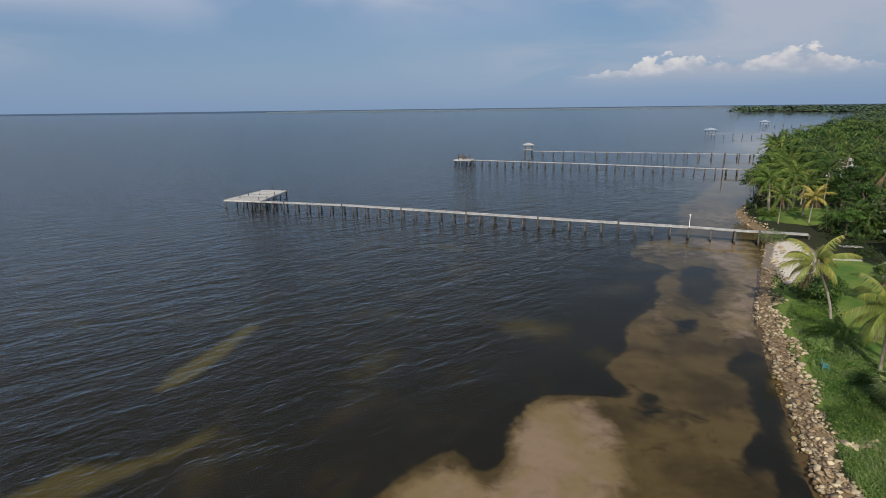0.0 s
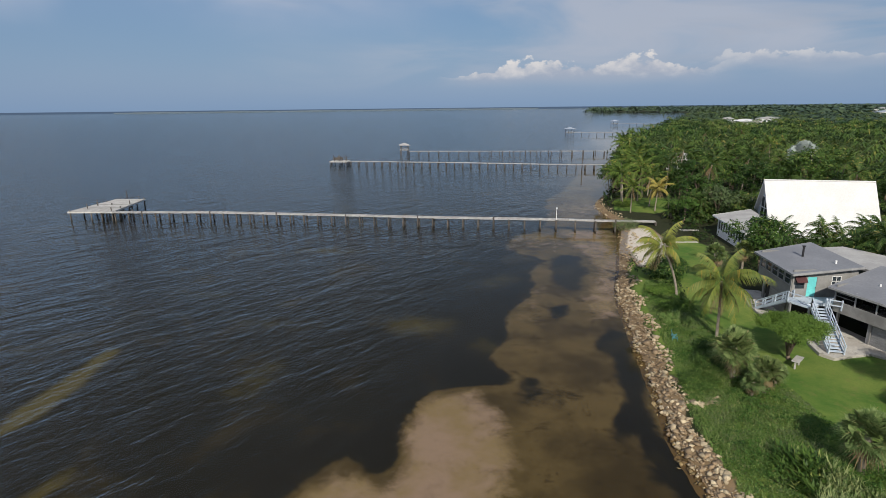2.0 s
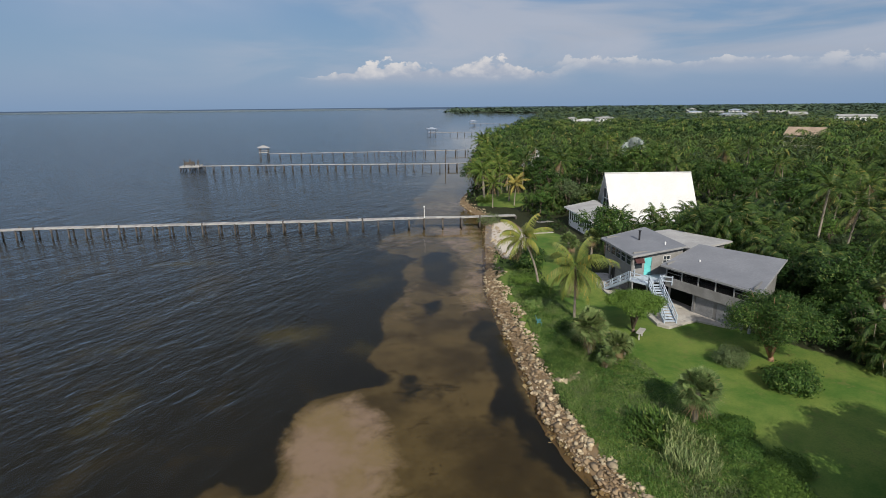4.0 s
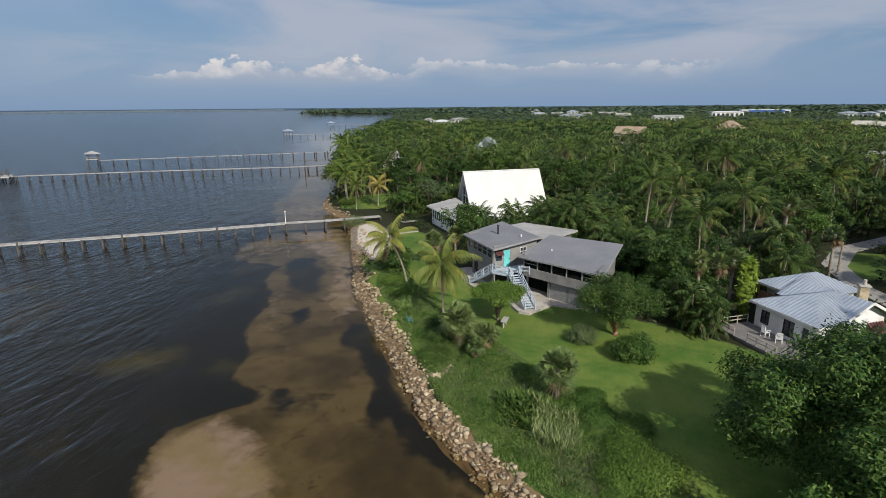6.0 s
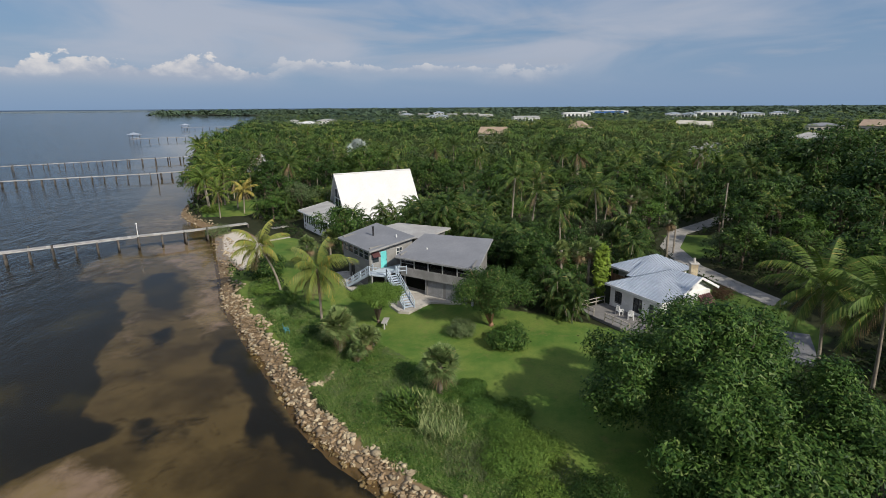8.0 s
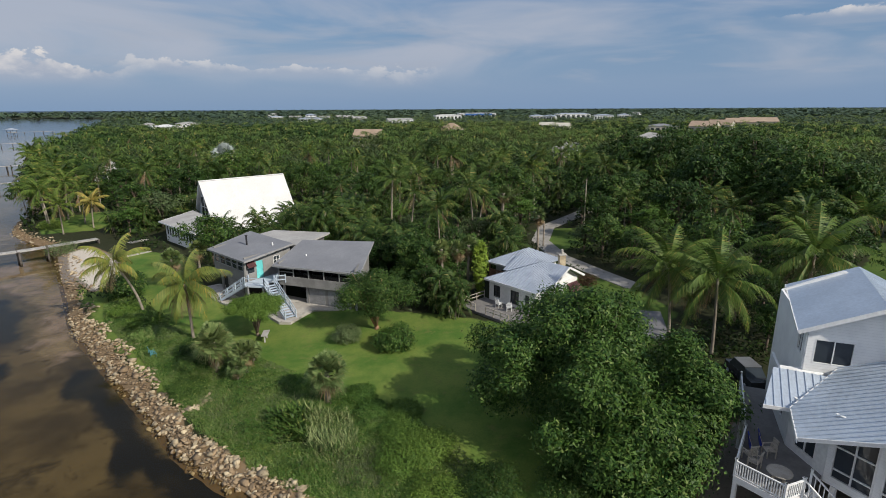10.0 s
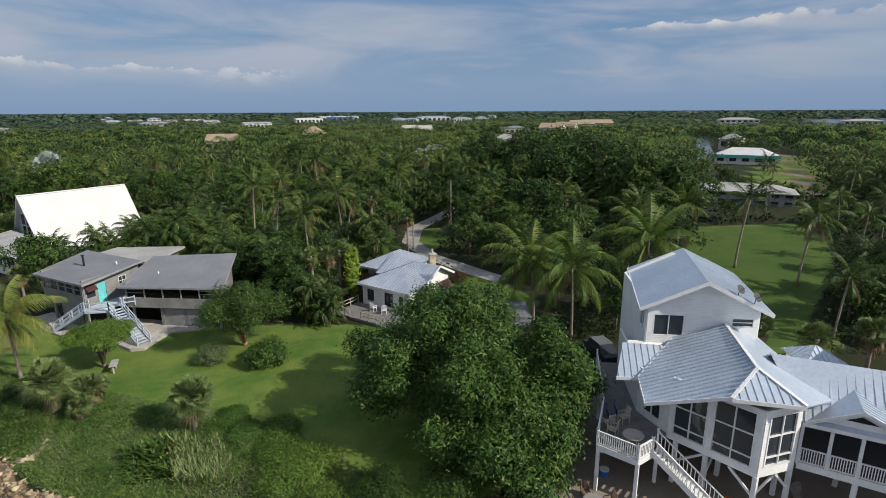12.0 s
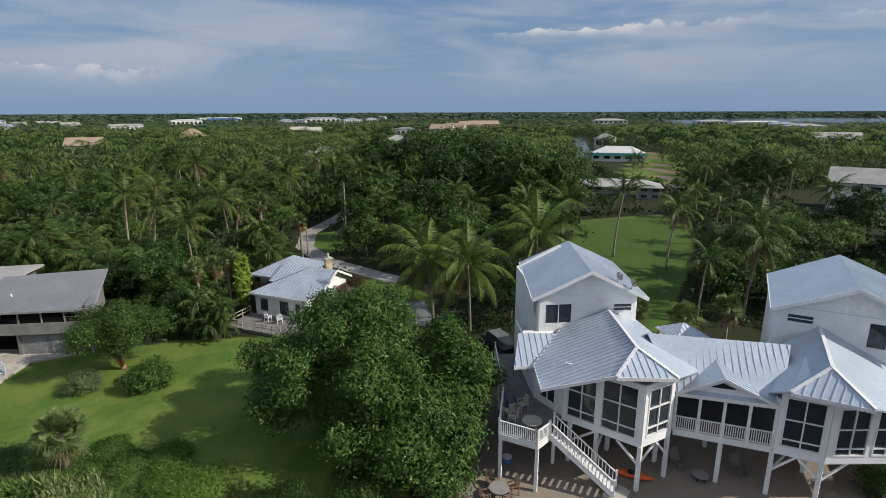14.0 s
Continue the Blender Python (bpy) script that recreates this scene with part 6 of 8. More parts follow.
    s.beam(V3(32.46, -24.85, 10.9), rf - Z * 0.06, 0.06, 0.24).beam(m0 - nx * 4.9 - ax * 0.9 + Z * 10.9, rf - Z * 0.06, 0.06, 0.24)
    part("bargeboard", s, M_WHITE, h)
    # unseen walls added at the far end to keep sun out below the house
    wall("skirt_wall", (25.4, -30.6), (36, -34.2), 1.2, 4.1, M_SIDING, h)
    wall("skirt_wall", (36, -34.2), (41, -26), 1.2, 4.1, M_SIDING, h)
    # small hipped cap between the two
    top = V3(38.6, -22.2, 7.5)
    ring = [V3(37.0, -20.9, 6.6), V3(37.4, -24.0, 6.6), V3(40.4, -23.6, 6.6), V3(40, -20.6, 6.6)]
    for i in range(4):
        slope("roof_slope", [ring[i], ring[(i + 1) % 4], top], M_WHITEMETAL, h, 0.35)
    part("wall", Shape().hexa([(37.4, -21.2, 4.2), (37.7, -23.7, 4.2), (40.1, -23.3, 4.2), (39.7, -20.9, 4.2)], [(37.4, -21.2, 6.5), (37.7, -23.7, 6.5), (40.1, -23.3, 6.5), (39.7, -20.9, 6.5)]), M_WHITE, h)
    # stilts and braces
    turn = math.radians(-48)
    for x, y, z in ((27.5, -14.0, 4.25), (28.55, -16.25, 4.25), (29.95, -16.3, 4.25), (30.5, -10.6, 4.25), (31.4, -13.6, 4.25), (29.4, -12.0, 4.25), (33.4, -9.4, 4.25), (36.8, -9.6, 4.25), (33.6, -17.5, 4.25), (36.9, -16.6, 4.25),
                    (27.8, -19.3, 4.2), (26.6, -21.8, 4.15), (25.4, -24.0, 4.1), (25.1, -28.2, 4.1), (31.2, -20.5, 4.2), (30.5, -24.2, 4.15), (28.2, -25.4, 4.1), (33.4, -25.9, 4.2), (40, -10.5, 4.25), (40, -16.5, 4.25)):
        post((x, y), ground_z(x, y) - 0.3, z, 0.24, M_WHITE, h, turn, "stilt")
    for p, q in (((27.6, -14.0, 2.9), (28.4, -12.9, 4.2)), ((27.6, -14.05, 3.0), (28.2, -15.4, 4.2)), ((28.5, -16.2, 3.0), (27.95, -15.2, 4.2)), ((30.5, -10.7, 2.9), (29.4, -11.9, 4.2)),
                 ((26.6, -21.9, 2.9), (26.0, -22.9, 4.1)), ((25.4, -24.0, 2.9), (26.0, -22.9, 4.1)), ((25.4, -24.1, 2.9), (25.3, -25.6, 4.1)), ((29.4, -12.0, 2.6), (31.2, -13.5, 4.2)), ((26.6, -21.8, 2.8), (28.2, -25.2, 4.1))):
        part("brace", Shape().beam(p, q, 0.10, 0.14), M_WHITE, h)
    # dishes on the roof edge
    for x, y, z in ((35.6, -15.2, 12.45), (35.4, -16.2, 12.0)):
        s = Shape().tube([(x, y, z - 0.5), (x - 0.1, y, z)], [0.025, 0.025], 6)
        dish = part("dish_mount", s, M_BLACKMETAL, h)
        nr = V3(-0.6, -0.45, 0.5).normalized()
        c = V3(x - 0.15, y, z + 0.1)
        part("satellite_dish", Shape().tube([c, c + nr * 0.05, c + nr * 0.10], [0.10, 0.25, 0.33], 14), M_BLACKMETAL, dish, "dark round satellite dish")
        part("dish_arm", Shape().tube([c - Z * 0.1, c + nr * 0.45], [0.02, 0.02], 6), M_BLACKMETAL, dish)
    # deck and stair
    deck = thing("deck", "raised white deck with railings and a long stair", "deck")
    out = [(29.2, -5.65), (27.85, -7.75), (28.75, -8.75), (29.55, -9.35), (30.9, -10.1), (33.3, -8.9), (40.4, -8.9), (40.4, -7.3), (33.0, -6.6)]
    floor_slab("deck_floor", out, 4.34, 4.5, M_WOODDECK, deck, "grey weathered deck boards")
    part("rim_beam", Shape().beam((29.2, -5.65, 4.33), (27.85, -7.75, 4.33), 0.08, 0.36).beam((27.85, -7.75, 4.33), (28.75, -8.75, 4.33), 0.08, 0.36).beam((33.0, -6.6, 4.33), (29.2, -5.65, 4.33), 0.08, 0.36).beam((40.4, -7.3, 4.33), (33.0, -6.6, 4.33), 0.08, 0.36), M_WHITE, deck)
    for p, q in (((29.2, -5.65), (27.85, -7.75)), ((27.85, -7.75), (28.7, -8.7)), ((33.0, -6.6), (29.2, -5.65)), ((40.4, -7.3), (33.0, -6.6))):
        railing((*p, 4.5), (*q, 4.5), deck, M_WHITE, 0.92, 0.13)
    for x, y in ((29.2, -5.75), (27.9, -7.75), (30.3, -9.5), (33.0, -6.7), (37, -7.1)):
        post((x, y), ground_z(x, y) - 0.2, 4.3, 0.20, M_WHITE, deck, -0.5)
    foot, head = V3(26.75, -12.25, 1.45), V3(28.7, -8.75, 4.5)
    side = V3(0.87, -0.485, 0)
    stair(foot, head, side, 1.0, deck, M_WHITE, 17)
    for o in (V3(0, 0, 0), side * 1.0):
        railing(foot + o + Z * 0.05, head + o, deck, M_WHITE, 0.92, 0.22, name="stair_railing")
    floor_slab("stair_pad", [(26.1, -12.6), (27.2, -13.5), (28.2, -12.7), (27.0, -11.7)], 1.1, 1.42, M_CONC, deck)


M_WOODDECK = surface("grey_deck_boards", (0.20, 0.19, 0.18), (0.15, 0.14, 0.135), 1.0, 9, 0.85, bump=0.2)
white_house()


def grey_house():
    h = thing("grey_wooden_house", "grey weathered wooden house on piers with low grey roofs", "house")
    G0 = 1.6
    # wing A
    a0, a1, a2, a3 = (47.6, 43.6), (50.4, 50.8), (56.3, 49.0), (54.2, 42.1)
    floor_slab("floor", [a0, a1, a2, a3], 4.05, 4.3, M_GREYWOOD, h)
    L = math.hypot(a1[0] - a0[0], a1[1] - a0[1])
    ops = [(0.25 + i * 1.48, 0.25 + i * 1.48 + 1.35, 5.45, 6.75) for i in range(5)]
    wall("wall", a1, a0, 4.05, 7.0, M_GREYWOOD, h, ops)
    for o in ops:
        window(a1, a0, *o, h, M_GREYTRIM, 1, 2)
    ops = [(0.25, 1.35, 5.1, 6.55), (1.6, 2.55, 4.3, 6.45), (4.1, 5.1, 5.4, 6.5)]
    wall("wall", a0, a3, 4.05, 7.25, M_GREYWOOD, h, ops)
    window(a0, a3, *ops[0], h, M_GREYTRIM, 1, 2)
    window(a0, a3, *ops[2], h, M_WHITE, 2, 2, None, 0.06)
    u = Vector((a3[0] - a0[0], a3[1] - a0[1], 0)).normalized()
    o = V3(a0[0], a0[1], 0) + u * 1.6
    e = o + u * 0.95
    door = part("door", Shape().hexa([o + Z * 4.3 - V3(.03, .06, 0), e + Z * 4.3 - V3(.03, .06, 0), e + Z * 4.3 + V3(.0, .02, 0), o + Z * 4.3 + V3(0, .02, 0)],
                                     [o + Z * 6.45 - V3(.03, .06, 0), e + Z * 6.45 - V3(.03, .06, 0), e + Z * 6.45 + V3(0, .02, 0), o + Z * 6.45 + V3(0, .02, 0)]), M_TEAL, h, "bright turquoise door")
    part("door_handle", Shape().box((e.x - 0.12, e.y - 0.12, 5.3), (0.05, 0.05, 0.14)), M_BLACKMETAL, door)
    part("awning", Shape().hexa([(47.75, 43.5, 6.3), (48.85, 43.25, 6.3), (48.7, 42.7, 6.0), (47.6, 42.95, 6.0)], [(47.75, 43.5, 6.6), (48.85, 43.25, 6.6), (48.7, 42.7, 6.06), (47.6, 42.95, 6.06)]), M_MAROON, h, "small maroon awning")
    wall("wall", a3, a2, 4.05, 7.5, M_GREYWOOD, h)
    wall("wall", a2, a1, 4.05, 7.3, M_GREYWOOD, h)
    slope("roof", [(46.9, 42.95, 7.0), (50.05, 51.45, 7.0), (57.0, 50.5, 7.9), (54.1, 41.4, 7.65)], M_GREYROOF, h, 0.0, 0.14, "grey flat-pitched roof", fascia=M_GREYTRIM)
    part("rake_board", Shape().beam((46.85, 42.9, 6.95), (54.1, 41.33, 7.6), 0.06, 0.2).beam((46.85, 42.9, 6.92), (50.0, 51.45, 6.92), 0.06, 0.2), M_GREYTRIM, h)
    flue = part("flue", Shape().tube([(52.4, 47.2, 7.2), (52.4, 47.2, 8.5)], [0.11, 0.11], 10), M_BLACKMETAL, h, "dark metal flue pipe")
    part("flue_cap", Shape().tube([(52.4, 47.2, 8.5), (52.4, 47.2, 8.62)], [0.18, 0.18], 10), M_BLACKMETAL, flue)
    part("vent", Shape().tube([(52.9, 43.6, 7.5), (52.9, 43.6, 7.85)], [0.09, 0.09], 8), M_WHITE, h, "white roof vent")
    # under wing A: lattice wall set back
    wall("lower_wall", (50.7, 50.2), (48.3, 44.2), 1.3, 4.05, M_GREYWOOD, h, [(0.5, 1.9, 1.7, 3.7)])
    # near-black sheet stands for the shade in the wall's opening
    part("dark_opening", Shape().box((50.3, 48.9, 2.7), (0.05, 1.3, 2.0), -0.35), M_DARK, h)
    # wall coloured near-black for the shade below the wing
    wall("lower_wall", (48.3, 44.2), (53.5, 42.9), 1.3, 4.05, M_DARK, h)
    # lap boards on the lower wall
    for i in range(12):
        z = 1.75 + i * 0.19
        part("board", Shape().beam((49.75, 48.3, z), (48.25, 44.6, z), 0.05, 0.17), M_GREYWOOD, h)
    # flat link behind
    floor_slab("flat_roof", [(56.6, 51.2), (62.0, 50.6), (63.4, 42.0), (55.6, 41.6)], 6.75, 7.0, M_PALEROOF, h, "pale flat roof")
    wall("wall", (62.6, 42.6), (61.4, 50.2), 1.3, 6.75, M_GREYWOOD, h)
    wall("wall", (56.4, 42.2), (62.6, 42.6), 1.3, 6.75, M_GREYWOOD, h)
    # wing B
    b0, b1, b2, b3 = (49.35, 40.1), (49.75, 30.0), (58.0, 32.9), (56.6, 40.9)
    floor_slab("floor", [b0, b1, b2, b3], 3.95, 4.2, M_GREYWOOD, h)
    part("siding_band", Shape().beam((b0[0], b0[1], 4.42), (b1[0], b1[1], 4.42), 0.12, 1.1), M_GREYWOOD, h)
    n = 5
    for i in range(n + 1):
        y = b0[1] + (b1[1] - b0[1]) * i / n
        x = b0[0] + (b1[0] - b0[0]) * i / n
        post((x, y), 4.9, 6.35, 0.12, M_GREYTRIM, h, 0, "porch_post")
        if i < n:
            y2, x2 = b0[1] + (b1[1] - b0[1]) * (i + 1) / n, b0[0] + (b1[0] - b0[0]) * (i + 1) / n
            part("porch_screen", Shape().hexa([(x + .03, y, 4.95), (x2 + .03, y2, 4.95), (x2 + .04, y2, 4.95), (x + .04, y, 4.95)], [(x + .03, y, 6.3), (x2 + .03, y2, 6.3), (x2 + .04, y2, 6.3), (x + .04, y, 6.3)]), M_SCREEN, h)
            if i in (0, 4):
                part("porch_rail", Shape().beam((x, y, 5.5), (x2, y2, 5.5), 0.05, 0.05).beam((x, y, 5.85), (x2, y2, 5.85), 0.05, 0.05), M_GREYTRIM, h)
    # back wall coloured near-black for the shade inside the porch
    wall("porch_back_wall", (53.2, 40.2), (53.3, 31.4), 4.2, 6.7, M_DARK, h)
    ops = [(1.8, 3.0, 5.0, 6.4), (3.6, 4.8, 5.0, 6.4)]
    wall("wall", b1, b2, 3.95, 6.6, M_GREYWOOD, h, ops + [(0.2, 1.4, 5.1, 6.3)])
    for o in ops:
        window(b1, b2, *o, h, M_GREYTRIM, 2, 1)
    wall("wall", b2, b3, 3.95, 7.2, M_GREYWOOD, h)
    wall("wall", b3, b0, 3.95, 6.6, M_GREYWOOD, h)
    slope("roof", [(48.9, 40.6, 6.3), (49.6, 29.3, 6.25), (58.95, 32.6, 7.5), (56.5, 41.6, 7.55)], M_GREYROOF, h, 0.0, 0.14, "grey flat-pitched roof", fascia=M_GREYTRIM)
    part("rake_board", Shape().beam((48.85, 40.6, 6.2), (49.55, 29.3, 6.15), 0.06, 0.2).beam((49.6, 29.25, 6.15), (59.0, 32.55, 7.42), 0.06, 0.2), M_GREYTRIM, h)
    part("vent", Shape().tube([(52.4, 38.3, 6.6), (52.4, 38.3, 6.95)], [0.08, 0.08], 8), M_WHITE, h, "white roof vent")
    # garage doors below, open bay beside them
    wall("lower_wall", (49.9, 36.6), (50.2, 31.2), 1.2, 3.95, M_GREYWOOD, h, [(0.15, 2.35, 1.6, 3.6), (2.75, 5.0, 1.6, 3.6)])
    for y0, y1 in ((36.45, 34.25), (33.85, 31.6)):
        gd = part("garage_door", Shape().box((50.0, (y0 + y1) / 2, 2.6), (0.08, abs(y1 - y0), 2.0)), M_GREYTRIM, h, "grey slatted garage door")
        for i in range(9):
            part("slat", Shape().box((49.95, (y0 + y1) / 2, 1.72 + i * 0.22), (0.03, abs(y1 - y0) - 0.05, 0.17)), M_GREYTRIM, gd)
    # rear wall coloured near-black for the shade in the open bay
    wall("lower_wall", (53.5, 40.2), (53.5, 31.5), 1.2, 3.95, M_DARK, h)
    for x, y in ((50.0, 40.0), (49.95, 36.7), (50.2, 31.1), (50.1, 30.2), (48.0, 44.0)):
        post((x, y), 1.2, 4.0, 0.2, M_GREYTRIM, h)
    # landing, two flights of stairs
    st = thing("entry_stair", "blue-grey painted wooden landing with two stairs", "stair")
    floor_slab("landing", [(47.9, 43.4), (53.5, 42.0), (53.0, 40.4), (49.6, 40.6), (47.2, 41.5)], 4.1, 4.28, M_BLUEGREY, st)
    floor_slab("platform", [(46.6, 42.9), (47.9, 43.4), (48.6, 41.0), (47.2, 40.5)], 4.02, 4.2, M_BLUEGREY, st)
    foot, head = V3(44.6, 35.9, 1.75), V3(47.2, 40.6, 4.2)
    sd = V3(0.875, -0.484, 0)
    stair(foot, head, sd, 1.25, st, M_BLUEGREY, 14)
    for k in (0, 1):
        o = sd * 1.25 * k
        for z in (0.45, 0.9):
            part("hand_rail", Shape().beam(foot + o + Z * z, head + o + Z * z, 0.06, 0.10), M_BLUEGREY, st)
        for i in range(5):
            b = foot.lerp(head, i / 4) + o
            part("newel_post", Shape().box((b.x, b.y, b.z + 0.4), (0.1, 0.1, 1.1)), M_BLUEGREY, st)
    foot, head = V3(47.0, 47.2, 1.7), V3(46.7, 43.2, 4.2)
    sd = V3(1, 0.05, 0)
    stair(foot, head, sd, 1.0, st, M_BLUEGREY, 13)
    for k in (0, 1):
        o = sd * 1.0 * k
        for z in (0.45, 0.9):
            part("hand_rail", Shape().beam(foot + o + Z * z, head + o + Z * z, 0.06, 0.10), M_BLUEGREY, st)
        for i in range(4):
            b = foot.lerp(head, i / 3) + o
            part("newel_post", Shape().box((b.x, b.y, b.z + 0.4), (0.1, 0.1, 1.1)), M_BLUEGREY, st)
    for p, q in (((46.65, 42.9), (47.2, 40.6)), ((48.6, 39.95), (49.7, 40.4)), ((48.5, 40.2), (49.3, 39.2))):
        for z in (4.6, 5.1):
            part("hand_rail", Shape().beam((*p, z), (*q, z), 0.06, 0.10), M_BLUEGREY, st)
        for b in (p, q):
            part("newel_post", Shape().box((b[0], b[1], 4.7), (0.1, 0.1, 1.1)), M_BLUEGREY, st)
    for x, y in ((46.75, 42.6), (47.2, 40.8), (48.4, 41.0)):
        part("support_post", Shape().box((x, y, 2.7), (0.16, 0.16, 2.9)), M_GREYTRIM, st)
    # apron
    out = [(50.4, 53.0), (48.6, 50.6), (47.2, 48.4), (45.9, 45.0), (46.5, 44.0), (48.2, 43.6), (47.5, 41), (45.0, 38.6), (43.9, 36.2), (44.3, 35.0), (46.2, 35.0), (48.3, 34.8), (49.6, 31.6), (50.6, 31.2), (51.5, 42), (52, 52)]
    tagged(floor_slab("concrete_apron", out, 1.2, 1.72, M_CONC, None), "pale worn concrete apron round the grey house", "apron", kind="structure")


grey_house()


def a_frame():
    h = thing("a_frame_house", "white A-frame house with a steep white roof", "house")
    rw, re = V3(77.4, 79.9, 11.0), V3(92.9, 72.2, 11.0)
    ax = (re - rw).normalized()
    nr = V3(-ax.y, ax.x, 0)          # to the north
    drop, half = 9.2, 5.9
    for sg, lab in ((-1, "bright white steep roof"), (1, "bright white steep roof")):
        lo = nr * half * sg - Z * drop
        slope("roof", [rw + lo + ax * 0.3, re + lo, re, rw + ax * 0.05], M_AROOF, h, 0.0, 0.25, lab)
    # glazed west gable set back
    for o, nm in ((ax * 0.9, "gable_wall"), (ax * 15.8, "gable_wall")):
        a, b = rw + o + nr * half * 0.97 - Z * drop, rw + o - nr * half * 0.97 - Z * drop
        t = rw + o - Z * 0.3
        g = part(nm, Shape().hexa([a, b, t], [a + ax * 0.15, b + ax * 0.15, t + ax * 0.15]), M_BLUEGREY, h, "blue-grey gable wall")
    o = rw + ax * 0.82
    fr = Shape()
    for k in (-0.55, -0.25, 0.05, 0.35):
        top = 0.3 + abs(k) * drop + 0.8
        fr.beam(o + nr * half * k - Z * 8.5, o + nr * half * k - Z * top, 0.12, 0.12, up=ax)
    for z in (3.2, 5.2, 7.0):
        w = half * (z / drop) * 0.8
        fr.beam(o - nr * w - Z * z, o + nr * w - Z * z, 0.12, 0.12)
    part("gable_glazing", fr, M_WHITE, h)
    for k in (-0.55, -0.25, 0.05):
        for z0, z1 in ((3.3, 5.1), (5.3, 6.9)):
            if z0 < (abs(k) + 0.05) * drop:
                continue
            q0, q1 = o + nr * half * (k + 0.02) + ax * 0.02, o + nr * half * (k + 0.28) + ax * 0.02
            part("pane", Shape().hexa([q0 - Z * z1, q1 - Z * z1, q1 - Z * z1 + ax * 0.02, q0 - Z * z1 + ax * 0.02], [q0 - Z * z0, q1 - Z * z0, q1 - Z * z0 + ax * 0.02, q0 - Z * z0 + ax * 0.02]), M_GLASS, h)
    # sunroom annex in front
    c = [V3(68.8, 81.3, 0), V3(63.3, 67.4, 0), V3(71.3, 70.6, 0), V3(77.0, 81.5, 0)]
    slope("annex_roof", [c[0] + Z * 4.75, c[1] + Z * 4.75, c[2] + Z * 5.3, c[3] + Z * 5.3], M_PALEROOF, h, 0.0, 0.18, "pale low annex roof", fascia=M_WHITE)
    p, q = (68.6, 79.4), (64.2, 68.3)
    ops = [(0.3 + 1.15 * i, 0.3 + 1.15 * i + 0.95, 2.6, 4.4) for i in range(10)]
    wall("annex_wall", p, q, 1.3, 4.65, M_WHITE, h, ops)
    for w in ops:
        window(p, q, *w, h, M_WHITE, 1, 1, None, 0.06)
    ops = [(0.4 + 1.2 * i, 0.4 + 1.2 * i + 0.95, 2.6, 4.3) for i in range(4)]
    wall("annex_wall", q, (70.6, 71.0), 1.3, 4.7, M_WHITE, h, ops)
    for w in ops:
        window(q, (70.6, 71.0), *w, h, M_WHITE, 1, 1, None, 0.06)


a_frame()


